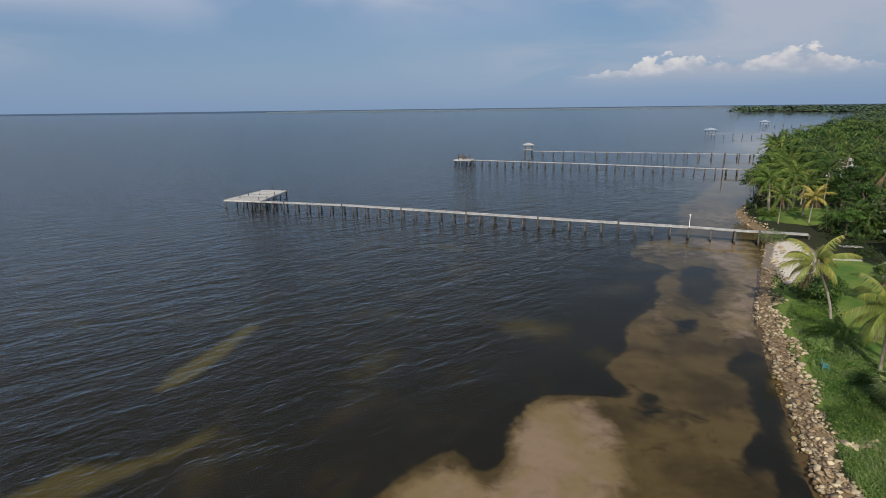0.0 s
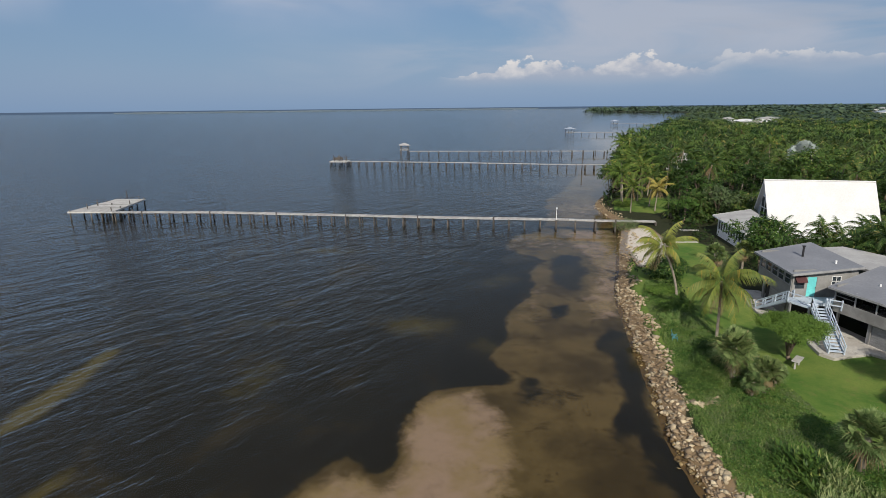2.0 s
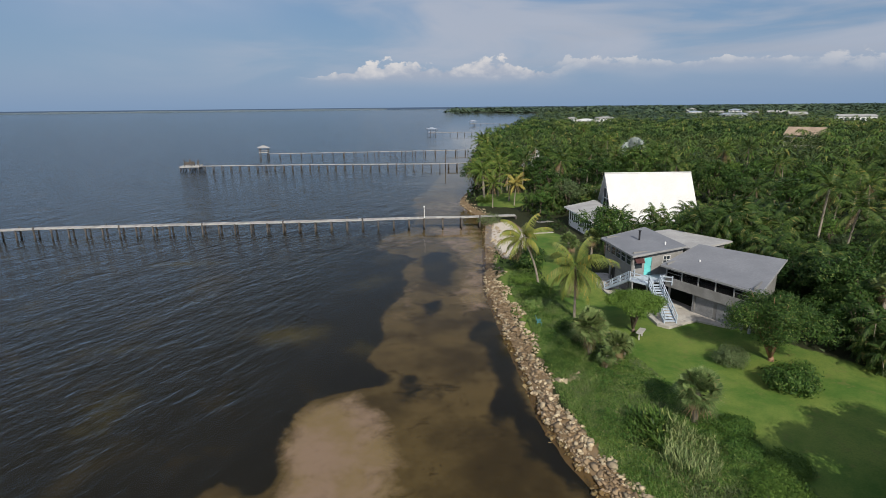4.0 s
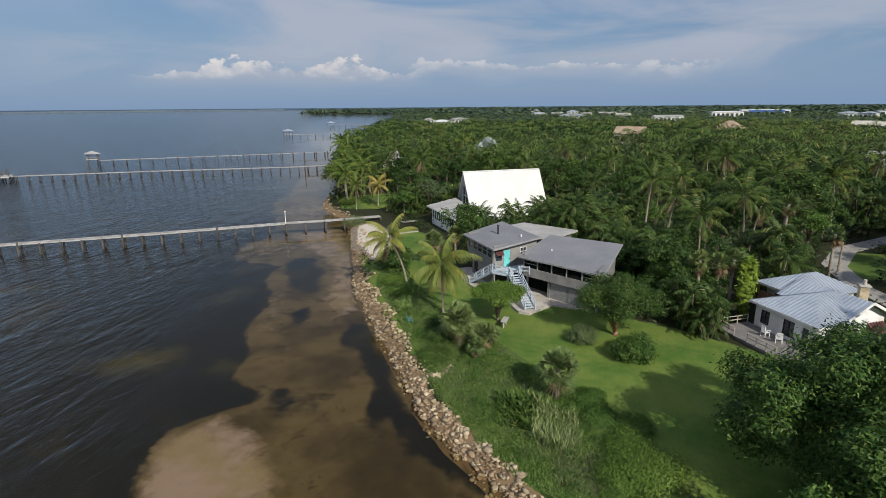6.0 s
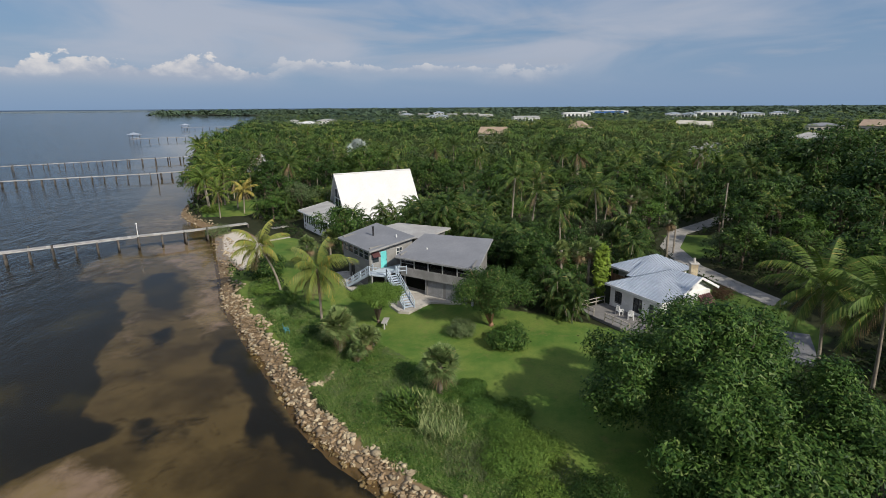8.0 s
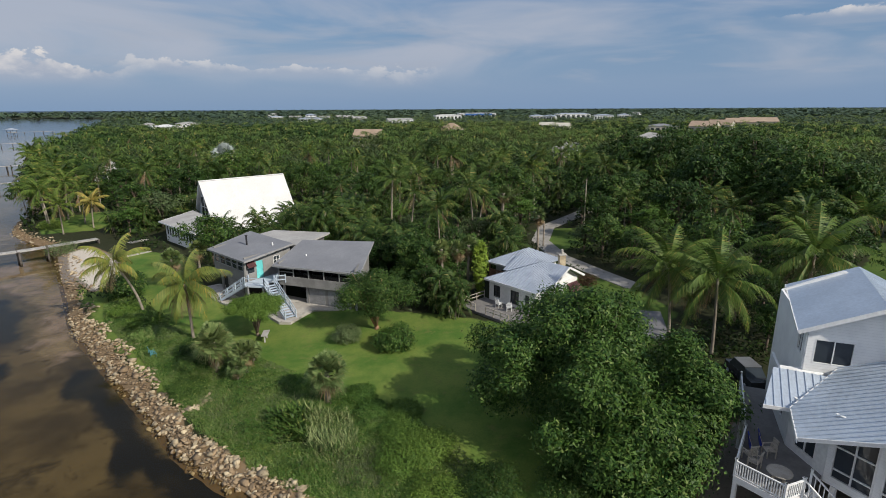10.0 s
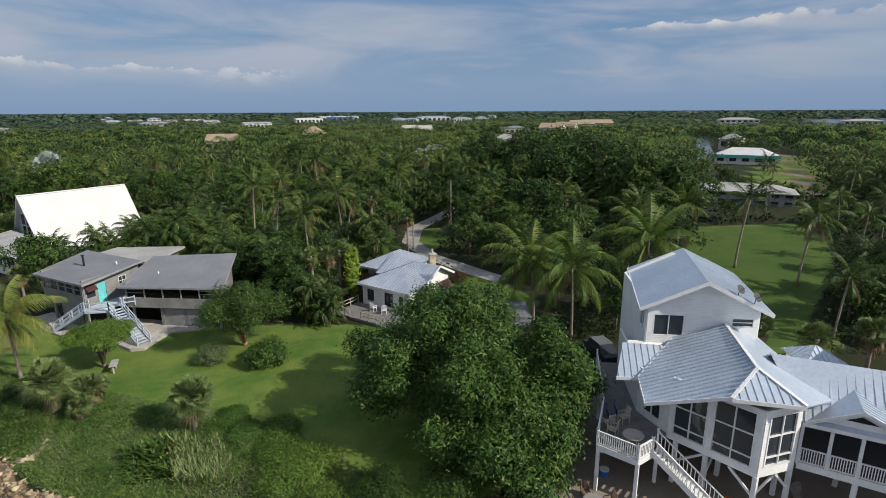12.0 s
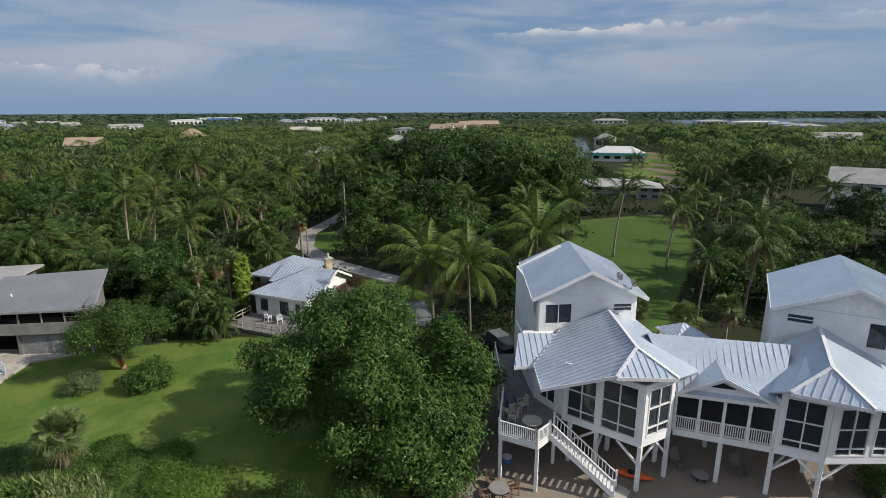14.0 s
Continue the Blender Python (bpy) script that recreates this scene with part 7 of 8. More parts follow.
def cottage():
    h = thing("cottage", "white stucco cottage with hipped galvanised metal roof", "cottage")
    u, v = V3(0.445, 0.895, 0), V3(0.895, -0.445, 0)
    o = V3(55.35, 10.7, 0)
    P = lambda a, b, z=0.0: o + u * a + v * b + Z * z
    xy = lambda a, b: tuple(P(a, b).xy)
    # front block: u 0..6.8, v 0..3.8 ; main block v 3.4..10
    def win_wall(p, q, ops, z1=4.5, door=()):
        wall("wall", p, q, 1.2, z1, M_STUCCO, h, list(ops) + list(door))
        for w in ops:
            window(p, q, *w, h, M_BLACKMETAL, 2, 2, None, 0.06)
        for w in door:
            window(p, q, *w, h, M_WHITE, 1, 1, None, 0.08, name="door")
    win_wall(xy(6.8, 0), xy(0, 0), [(0.7, 1.7, 2.5, 3.9), (3.3, 4.5, 2.3, 3.9)], door=[(5.3, 6.1, 1.95, 3.9)])
    win_wall(xy(0, 0), xy(0, 3.6), [(1.5, 2.2, 2.4, 3.9)], door=[(2.5, 3.3, 1.95, 3.95)])
    win_wall(xy(6.8, 3.8), xy(6.8, 0), [])
    win_wall(xy(0.4, 3.6), xy(0.4, 8.4), [(2.9, 4.3, 2.3, 3.7)], 4.5)
    win_wall(xy(0, 3.6), xy(0.4, 3.6), [])
    win_wall(xy(7.0, 8.4), xy(7.0, 3.6), [])
    win_wall(xy(0.4, 8.4), xy(5.4, 8.4), [(2, 3.2, 2.3, 3.7)])
    part("gable", Shape().hexa([P(0.4, 3.6, 4.5), P(0.55, 3.6, 4.5), P(0.55, 8.4, 4.5), P(0.4, 8.4, 4.5)], [P(0.4, 5.9, 5.95), P(0.55, 5.9, 5.95), P(0.55, 6.1, 5.95), P(0.4, 6.1, 5.95)]), M_STUCCO, h)
    # roofs
    top, back = P(3.4, 3.6, 6.2), P(3.4, 6.0, 6.2)
    slope("roof_slope", [P(7.3, -0.5, 4.55), P(-0.5, -0.5, 4.55), top], M_GALV, h, 0.40, fascia=M_WHITE)
    slope("roof_slope", [P(-0.5, -0.5, 4.55), P(-0.5, 3.8, 4.55), back, top], M_GALV, h, 0.40, fascia=M_WHITE)
    slope("roof_slope", [P(7.3, -0.5, 4.55), P(7.3, 3.8, 4.55), back, top], M_GALV, h, 0.40)
    r0, r1 = P(-0.2, 6.0, 6.15), P(7.6, 6.0, 6.15)
    slope("roof_slope", [P(-0.2, 3.2, 4.75), r0, r1, P(7.6, 3.2, 4.75)], M_GALV, h, 0.40)
    slope("roof_slope", [P(-0.2, 9.0, 4.65), r0, r1, P(7.6, 9.0, 4.65)], M_GALV, h, 0.40)
    part("bargeboard", Shape().beam(P(-0.25, 3.2, 4.7), r0 - Z * 0.05, 0.06, 0.25).beam(P(-0.25, 9.0, 4.6), r0 - Z * 0.05, 0.06, 0.25), M_WHITE, h)
    # rear block with a small timber balcony under its eave
    for p, q in (((10.6, 5.3), (5.6, 5.3)), ((5.6, 5.3), (5.6, 11.2)), ((10.6, 11.2), (10.6, 5.3))):
        win_wall(xy(*p), xy(*q), [(1.0, 2.0, 2.6, 3.9)], 4.9)
    e = [P(5.0, 4.1, 4.95), P(11.2, 4.1, 4.95), P(11.2, 11.9, 4.95), P(5.0, 11.9, 4.95)]
    k0, k1 = P(8.1, 7.3, 6.45), P(8.1, 8.8, 6.45)
    slope("roof_slope", [e[1], e[0], k0], M_GALV, h, 0.40, fascia=M_WHITE)
    slope("roof_slope", [e[0], e[3], k1, k0], M_GALV, h, 0.40)
    slope("roof_slope", [e[1], e[2], k1, k0], M_GALV, h, 0.40)
    slope("roof_slope", [e[2], e[3], k1], M_GALV, h, 0.40)
    bal = part("balcony", Shape().hexa([P(7.6, 4.2, 2.9), P(10.8, 4.2, 2.9), P(10.8, 5.3, 2.9), P(7.6, 5.3, 2.9)], [P(7.6, 4.2, 3.05), P(10.8, 4.2, 3.05), P(10.8, 5.3, 3.05), P(7.6, 5.3, 3.05)]), M_REDBARK, h, "small reddish timber balcony")
    for i in range(16):
        c = P(7.7 + i * 0.2, 4.25, 3.5)
        part("baluster", Shape().box((c.x, c.y, c.z), (0.14, 0.04, 0.9), radians(63.5)), M_REDBARK, bal)
    part("balcony_rail", Shape().beam(P(7.6, 4.25, 4.0), P(10.8, 4.25, 4.0), 0.1, 0.06), M_REDBARK, bal)
    for a in (7.65, 10.75):
        part("balcony_post", Shape().beam(P(a, 4.25, 1.3), P(a, 4.25, 4.95), 0.12, 0.12), M_REDBARK, bal)
    ch = part("chimney", Shape().box(P(2.6, 8.3, 5.6), (0.75, 0.75, 2.2), 0.46), M_ROCK, h, "stone chimney")
    part("chimney_cap", Shape().box(P(2.6, 8.3, 6.75), (0.95, 0.95, 0.12), 0.46), M_CONC, ch)
    part("chimney_pot", Shape().tube([P(2.6, 8.3, 6.8), P(2.6, 8.3, 7.35)], [0.16, 0.13], 10), M_CONC, ch)
    aw = part("awning", Shape().hexa([P(0.35, 6.3, 3.2), P(0.35, 8.3, 3.2), P(-0.9, 8.3, 2.8), P(-0.9, 6.3, 2.8)], [P(0.35, 6.3, 3.95), P(0.35, 8.3, 3.95), P(-0.9, 8.3, 2.9), P(-0.9, 6.3, 2.9)]), M_MAROON, h, "dark maroon striped awning")
    for i in range(6):
        b = 6.4 + i * 0.36
        part("awning_rib", Shape().beam(P(0.33, b, 3.97), P(-0.92, b, 2.93), 0.07, 0.03), M_MAROONPALE, aw)
    part("door_step", Shape().box(P(-0.3, 8.2, 1.5), (1.5, 1.0, 0.3), 0.46), M_CONC, h, "concrete door step")
    # deck
    d = thing("cottage_deck", "grey timber deck with a low rail before the cottage", "deck")
    floor_slab("deck_floor", [xy(7.6, -4.2), xy(7.6, 0), xy(0.5, 0), xy(-1.0, -2.2), xy(0.2, -4.2)], 1.55, 1.95, M_WOODDECK, d)
    for a, b in (((7.5, -4.1), (5.2, -4.1)), ((7.5, -4.1), (7.5, -0.2)), ((3.6, -4.1), (0.3, -4.1)), ((-0.9, -2.2), (0.3, -0.3))):
        p, q = P(*a, 1.95), P(*b, 1.95)
        part("deck_rail", Shape().beam(p + Z * 0.85, q + Z * 0.85, 0.09, 0.05).beam(p + Z * 0.45, q + Z * 0.45, 0.04, 0.09), M_CHAIRWOOD, d)
        for k in range(4):
            b2 = p.lerp(q, k / 3)
            part("deck_post", Shape().box((b2.x, b2.y, b2.z + 0.45), (0.09, 0.09, 0.9), 0.46), M_CHAIRWOOD, d)


cottage()


def far_house(name, label, x, y, w, d, z0, eave, ridge, turn, wall_mat, roof_mat, windows=4, hip=True, group="far houses", bands=1, fascia=None):
    """A distant house: walls, roof slopes and windows; turn in degrees, front at local -x."""
    h = thing(name, label, "house", group)
    ca, sa = math.cos(radians(turn)), math.sin(radians(turn))
    P = lambda a, b, z=0.0: V3(x + a * ca - b * sa, y + a * sa + b * ca, z)
    a, b = d / 2, w / 2
    box = [P(-a, -b), P(a, -b), P(a, b), P(-a, b)]
    part("wall", Shape().hexa([p + Z * z0 for p in box], [p + Z * eave for p in box]), wall_mat, h)
    o = 0.6
    e = [P(-a - o, -b - o, eave), P(a + o, -b - o, eave), P(a + o, b + o, eave), P(-a - o, b + o, eave)]
    k = max(0.0, b - a) if hip else b + o
    r0, r1 = P(0, -k, ridge), P(0, k, ridge)
    slope("roof_slope", [e[0], e[3], r1, r0], roof_mat, h, 0, 0.25, fascia=fascia)
    slope("roof_slope", [e[1], e[2], r1, r0], roof_mat, h, 0, 0.25, fascia=fascia)
    if hip:
        slope("roof_slope", [e[0], e[1], r0], roof_mat, h, 0, 0.25, fascia=fascia)
        slope("roof_slope", [e[3], e[2], r1], roof_mat, h, 0, 0.25, fascia=fascia)
    else:
        for s, r in ((-b, r0), (b, r1)):
            part("gable", Shape().poly([P(-a, s, eave), P(a, s, eave), P(0, s, ridge - 0.2)]), wall_mat, h)
    for j in range(bands):
        lo = z0 + (eave - z0) * (j + 0.35) / bands
        hi = z0 + (eave - z0) * (j + 0.8) / bands
        for i in range(windows):
            c = -b + w * (i + 0.5) / windows
            ww = w / windows * 0.28
            ring = [P(-a - 0.06, c - ww), P(-a - 0.06, c + ww), P(-a + 0.05, c + ww), P(-a + 0.05, c - ww)]
            win = part("window", Shape().hexa([p + Z * lo for p in ring], [p + Z * hi for p in ring]), M_GLASS, h)
            part("sill", Shape().beam(P(-a - 0.1, c - ww, lo), P(-a - 0.1, c + ww, lo), 0.2, 0.12), wall_mat, win)
    return h


# grey wall colour paints in the shade under the apartment block's eaves
far_house("long_apartment_house", "long two-storey apartment block behind the lawn, walls greyed for eave shade", 139, -56.8, 22, 9, 1.8, 5.0, 6.6, -20, M_GREYTRIM, M_PALEROOF, 8, bands=2)
far_house("turquoise_house", "white house with pale roof and turquoise fascia by the canal", 241, -98.3, 23, 12, 2, 5.4, 8.6, -22, M_WHITE, M_AROOF, 5)
turq = bpy.data.objects["turquoise_house"]
part("teal_band", Shape().beam((239.3, -83.9, 5.3), (230.0, -107.1, 5.3), 0.5, 1.3), M_TEALROOF, turq, "broad turquoise roof edge")
far_house("white_mansion", "large white gabled house with pale roof among the trees", 112, -106, 17, 10, 2, 8.4, 11.4, -43, M_WHITE, M_PALEROOF, 5, hip=False, bands=2)
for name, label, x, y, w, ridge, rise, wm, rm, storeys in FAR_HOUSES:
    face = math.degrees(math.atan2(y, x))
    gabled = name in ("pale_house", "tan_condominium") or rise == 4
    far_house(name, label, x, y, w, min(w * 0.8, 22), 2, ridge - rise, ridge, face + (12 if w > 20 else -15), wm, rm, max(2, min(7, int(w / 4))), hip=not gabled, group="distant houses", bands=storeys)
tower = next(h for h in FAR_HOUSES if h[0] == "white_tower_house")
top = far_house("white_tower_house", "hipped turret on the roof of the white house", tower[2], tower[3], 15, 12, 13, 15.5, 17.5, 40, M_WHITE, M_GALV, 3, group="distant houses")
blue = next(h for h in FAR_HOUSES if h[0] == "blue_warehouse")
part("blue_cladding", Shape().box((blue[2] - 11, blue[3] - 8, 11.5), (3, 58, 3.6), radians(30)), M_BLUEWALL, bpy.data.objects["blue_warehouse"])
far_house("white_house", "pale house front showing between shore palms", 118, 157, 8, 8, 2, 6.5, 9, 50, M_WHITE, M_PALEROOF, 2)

# ---- piers and shore ----
def pier(name, label, line, deck_z, width, bay, piles, z_end=None, rail=True):
    """A plank pier on bents along a line of (x, y)."""
    ob = thing(name, label, "pier", "piers")
    pts = [Vector((x, y, 0)) for x, y in line]
    total = sum((b - a).length for a, b in zip(pts, pts[1:]))

    def along(s):
        for a, b in zip(pts, pts[1:]):
            k = (b - a).length
            if s <= k or b is pts[-1]:
                d = (b - a).normalized()
                return a + d * s, d
            s -= k

    n = max(2, int(total / bay))
    zz = lambda s: deck_z if z_end is None else deck_z + (z_end - deck_z) * max(0.0, (s - total * 0.86) / (total * 0.14))
    for i in range(n + 1):
        s = total * i / n
        o, d = along(s)
        sd = Vector((-d.y, d.x, 0))
        z = zz(s)
        bent = part("crossbeam", Shape().beam(o - sd * width * 0.62 + Z * (z - 0.28), o + sd * width * 0.62 + Z * (z - 0.28), 0.2, 0.26), M_PILE, ob)
        foot = -0.6 if o.x < shore_x(o.y) + 1 else 0.3
        for sg in (-1, 1):
            b = o + sd * sg * width * 0.46
            part("pier_post", Shape().tube([b + Z * foot, b + Z * (z - 0.1 + (0.45 if (i * 7 + sg) % 5 == 0 else 0.0))], [0.18, 0.16], 7), M_PILE, bent, smooth=True)
    # planks in runs
    s, step = 0.0, 0.62 if piles else 2.4
    while s < total - 0.05:
        o, d = along(s)
        e, _ = along(min(s + step - 0.05, total))
        sd = Vector((-d.y, d.x, 0)) * width / 2
        za, zb = zz(s), zz(s + step)
        c = [o - sd + Z * za, e - sd + Z * zb, e + sd + Z * zb, o + sd + Z * za]
        part("plank", Shape().hexa([k - Z * 0.07 for k in c], c), M_PIERWOOD, ob)
        s += step
    for a, b in zip(pts, pts[1:]):
        d = (b - a).normalized()
        sd = Vector((-d.y, d.x, 0)) * width * 0.42
        for sg in (-1, 1):
            part("stringer", Shape().beam(a + sd * sg + Z * (deck_z - 0.12), b + sd * sg + Z * (deck_z - 0.12), 0.12, 0.15), M_PIERWOOD, ob)
    return ob


def platform(ob, corners, z, piles=12, mat=None):
    c = [Vector((x, y, 0)) for x, y in corners]
    n = 14
    for i in range(n):
        a, b = c[0].lerp(c[3], i / n), c[0].lerp(c[3], (i + 0.93) / n)
        e, f = c[1].lerp(c[2], i / n), c[1].lerp(c[2], (i + 0.93) / n)
        q = [a, e, f, b]
        part("plank", Shape().hexa([k + Z * (z - 0.08) for k in q], [k + Z * z for k in q]), mat or M_PIERWOOD, ob)
    for i in range(5):
        for j in range(3):
            p = c[0].lerp(c[3], (i + 0.05) / 4.1).lerp(c[1].lerp(c[2], (i + 0.05) / 4.1), 0.04 + 0.46 * j)
            part("pier_post", Shape().tube([p - Z * 0.6, p + Z * (z - 0.1 + (0.5 if (i + j) % 3 == 0 else 0))], [0.16, 0.14], 7), M_PILE, ob, smooth=True)
    part("rim_beam", Shape().beam(c[0] + Z * (z - 0.22), c[1] + Z * (z - 0.22), 0.15, 0.26).beam(c[1] + Z * (z - 0.22), c[2] + Z * (z - 0.22), 0.15, 0.26).beam(c[3] + Z * (z - 0.22), c[0] + Z * (z - 0.22), 0.15, 0.26), M_PIERWOOD, ob)


p1 = pier("pier", "long weathered plank pier with a wide platform at its end", [(-47.6, 133.0), (-21.8, 125.2), (1.5, 115.6), (24.7, 105.8), (46.0, 97.6)], 2.05, 1.7, 3.1, True)
platform(p1, [(-55.7, 135.2), (-45.5, 132.4), (-43.6, 150.0), (-50.8, 152.1)], 2.1)
for x, y, k in ((-48.3, 151.7, 2.1), (-45.0, 149.9, 0.9), (-51.7, 141.7, 1.5), (-52.7, 138.3, 1.2), (-46.2, 133.6, 0.8), (-44.9, 142.2, 0.9)):
    part("mooring_post", Shape().tube([(x, y, 1.2), (x, y, 2.1 + k)], [0.14, 0.12], 7), M_PILE, p1, smooth=True)
gang = pier("gangway", "narrow plank gangway from the shore to the pier", [(46.0, 97.6), (52.6, 94.2), (63.5, 90.3)], 2.1, 1.4, 3.2, True)
lamp = thing("pier_lamp", "white post with a small lamp at the pier", "lamp post")
part("pole", Shape().tube([(45.4, 96.2, 2.2), (45.4, 96.2, 4.5)], [0.055, 0.05], 7), M_WHITE, lamp)
part("lamp_head", Shape().box((45.4, 96.2, 4.55), (0.26, 0.26, 0.16)), M_WHITE, lamp)

p2 = pier("pier", "long weathered plank pier with a cluttered end platform", [(11, 235.5), (55, 214.5), (98, 190.5), (114, 186)], 2.1, 1.6, 3.4, False)
platform(p2, [(5.0, 235), (12, 231.5), (14, 239), (7.5, 241.5)], 2.2)
rg = np.random.default_rng(3)
for i in range(9):
    x, y = 6.5 + rg.uniform(0, 6), 234 + rg.uniform(0, 5)
    part("mooring_post", Shape().tube([(x, y, 2.2), (x, y, rg.uniform(3.6, 5.2))], [0.16, 0.14], 6), M_PILE, p2)
part("bench", Shape().box((9, 236.5, 3.2), (3.5, 0.7, 1.0), 0.4), M_PILE, p2)
part("tall_pile", Shape().tube([(100.2, 191.5, -0.6), (100.2, 191.5, 6.2)], [0.2, 0.17], 7), M_PILE, p2)
p3 = pier("pier", "plank pier with a roofed shelter at its end", [(47, 279.5), (87.5, 264.5), (150, 242)], 2.1, 1.6, 5.2, False)
for k in range(14):
    s = k / 13
    x, y = 76 + s * 70, 267.5 - s * 26
    part("pier_post", Shape().tube([(x, y, -0.6), (x, y, 2.5)], [0.2, 0.18], 6), M_PILE, p3)


def shelter(name, label, x, y, half, z, top, mat):
    h = thing(name, label, "shelter")
    part("floor", Shape().box((x, y, z), (half * 2, half * 2, 0.3), -0.35), M_PIERWOOD, h)
    c = [(x + half * 0.85 * a, y + half * 0.85 * b) for a, b in ((-1, -1), (1, -1), (1, 1), (-1, 1))]
    for q in c:
        part("pier_post", Shape().tube([(*q, -0.6), (*q, top)], [0.17, 0.15], 7), M_PILE, h)
    part("rail", Shape().box((x, y, z + 0.9), (half * 1.9, half * 1.9, 0.12), -0.35), mat, h)
    r = half * 1.25
    e = [V3(x - r, y - r, top), V3(x + r, y - r, top), V3(x + r, y + r, top), V3(x - r, y + r, top)]
    for i in range(4):
        slope("roof_slope", [e[i], e[(i + 1) % 4], V3(x, y, top + half * 0.55)], mat, h, 0, 0.15)
    return h


shelter("pier_shelter", "small roofed shelter at the end of a pier", 44.8, 280, 2.2, 2.8, 5.2, M_PALEROOF)
p4 = pier("pier", "distant pier with a white boathouse", [(209, 417), (260, 392), (330, 356)], 2.6, 1.8, 6.0, False)
shelter("boathouse", "white open boathouse at a pier end", 206, 418.5, 3.0, 2.4, 5.6, M_GALV)
p5 = pier("pier", "distant pier with a white boat lift", [(362, 610), (440, 575), (560, 522)], 2.6, 1.8, 8.0, False)
shelter("boathouse", "white open boathouse at the far pier end", 360, 611, 3.4, 2.4, 5.2, M_GALV)


def revetment():
    """Boulders along the waterline, in six shared shapes."""
    rng = np.random.default_rng(21)
    base = thing("rock_revetment", "bank of pale limestone boulders along the shore", "rocks", kind="structure")
    meshes = []
    for k in range(6):
        bm = bmesh.new()
        bmesh.ops.create_icosphere(bm, subdivisions=2 if k < 3 else 1, radius=1.0)
        cuts = [Vector(q).normalized() for q in rng.normal(size=(9, 3))]
        for v in bm.verts:
            for c in cuts:
                d = v.co.dot(c)
                if d > 0.45:
                    v.co -= c * (d - 0.45)
            v.co *= 1.5 + 0.3 * noise.noise(v.co * 2.6 + Vector((k * 7.3, 0, 0)))
            v.co.z *= 0.6
        me = bpy.data.meshes.new("rock")
        bm.to_mesh(me)
        bm.free()
        me.materials.append(M_ROCK)
        meshes.append(me)
    brown = []
    for me in meshes:
        brown.append(me.copy())
        brown[-1].materials[0] = M_ROCKBROWN
    spots = []
    y = 10.0
    while y < 132:
        x0 = float(shore_x(y))
        wide = np.interp(y, [10, 25, 37, 45, 58, 70, 90, 105, 132], [1.8, 1.8, 2.4, 3.0, 2.8, 3.2, 3.5, 2.6, 2.4])
        x0 += 0.35 * math.sin(y * 1.3) * math.sin(y * 0.47 + 1) + 0.15 * math.sin(y * 3.1)
        wide *= 0.82 + 0.22 * math.sin(y * 0.9 + 2) + 0.1 * math.sin(y * 2.3)
        k = 16 if y < 62 else 8
        for j in range(k):
            edge = j < k * 0.5
            u = (rng.uniform(-0.12, 0.18) if j % 2 else rng.uniform(0.80, 1.08)) if edge else rng.uniform(0.1, 0.85)
            x = x0 + 0.15 + u * wide
            size = (0.06 + 0.18 * rng.uniform() ** 2.4) if edge else (0.07 + 0.19 * rng.uniform() ** 2.0)
            if rng.uniform() < 0.05:
                size *= 1.5
            spots.append((x, y + rng.uniform(-0.3, 0.3), size, edge if rng.uniform() < 0.60 else rng.uniform() < 0.25))
        y += rng.uniform(0.24, 0.34) if y < 62 else rng.uniform(0.5, 0.75)
    for i in range(16):
        spots.append((28.0 + i * 0.12 + rng.uniform(-0.3, 0.5), 32.4 + rng.uniform(-0.4, 0.4), rng.uniform(0.15, 0.3), True))
    spots.sort(key=lambda q: math.hypot(q[0], q[1]))
    near, rest = spots[:300], spots[300:]
    flat = lambda pale: (0.9, 1.4) if pale else (0.45, 0.8)
    mat = lambda x, y, s, pale: pose(x, y, ground_z(x, y) + s * (0.3 if pale else 0.12), rng.uniform(-22, 22), rng.uniform(-22, 22), rng.uniform(0, 360)) @ Matrix.Diagonal((s * rng.uniform(0.9, 1.6), s * rng.uniform(0.8, 1.2), s * rng.uniform(*flat(pale)), 1))
    for i, (x, y, s, pale) in enumerate(near):
        ob = part("rock", (meshes if pale else brown)[i % 6], None, base)
        ob.matrix_basis = mat(x, y, s, pale)
    arrays = []
    for me in meshes:
        co = np.zeros(len(me.vertices) * 3)
        me.vertices.foreach_get("co", co)
        fi = np.array([tuple(q.vertices) for q in me.polygons])
        arrays.append((np.c_[co.reshape(-1, 3), np.ones(len(me.vertices))], fi))
    for tone, stone in ((True, M_ROCKHEAP), (False, M_ROCKBROWNHEAP)):
        vs, fs, k = [], [], 0
        for i, (x, y, s, pale) in enumerate(rest):
            if pale != tone:
                continue
            co, fi = arrays[(i % 6) if math.hypot(x, y) < 45 else 3 + i % 3]
            vs.append((co @ np.array(mat(x, y, s, pale)).T)[:, :3])
            fs.append(fi + k)
            k += len(co)
        ob = part("rocks", np_mesh("rocks", np.concatenate(vs), np.concatenate(fs), stone), None, base)
        ob["kind"] = "stuff"


M_ROCKBROWNHEAP = surface("stained_limestone_heap", (0.27, 0.195, 0.115), (0.19, 0.13, 0.075), 1.3, 6, 0.9, bump=0.6, rand=0.3, island=True, third=(0.36, 0.28, 0.18))
M_ROCKHEAP = surface("limestone_heap", (0.42, 0.345, 0.225), (0.28, 0.22, 0.14), 1.3, 6, 0.9, bump=0.6, rand=0.35, island=True, third=(0.16, 0.12, 0.08))
revetment()


DRY = [(27.6, 18.4), (28.4, 15.5), (25.2, 14.0), (24.5, 16.8)]


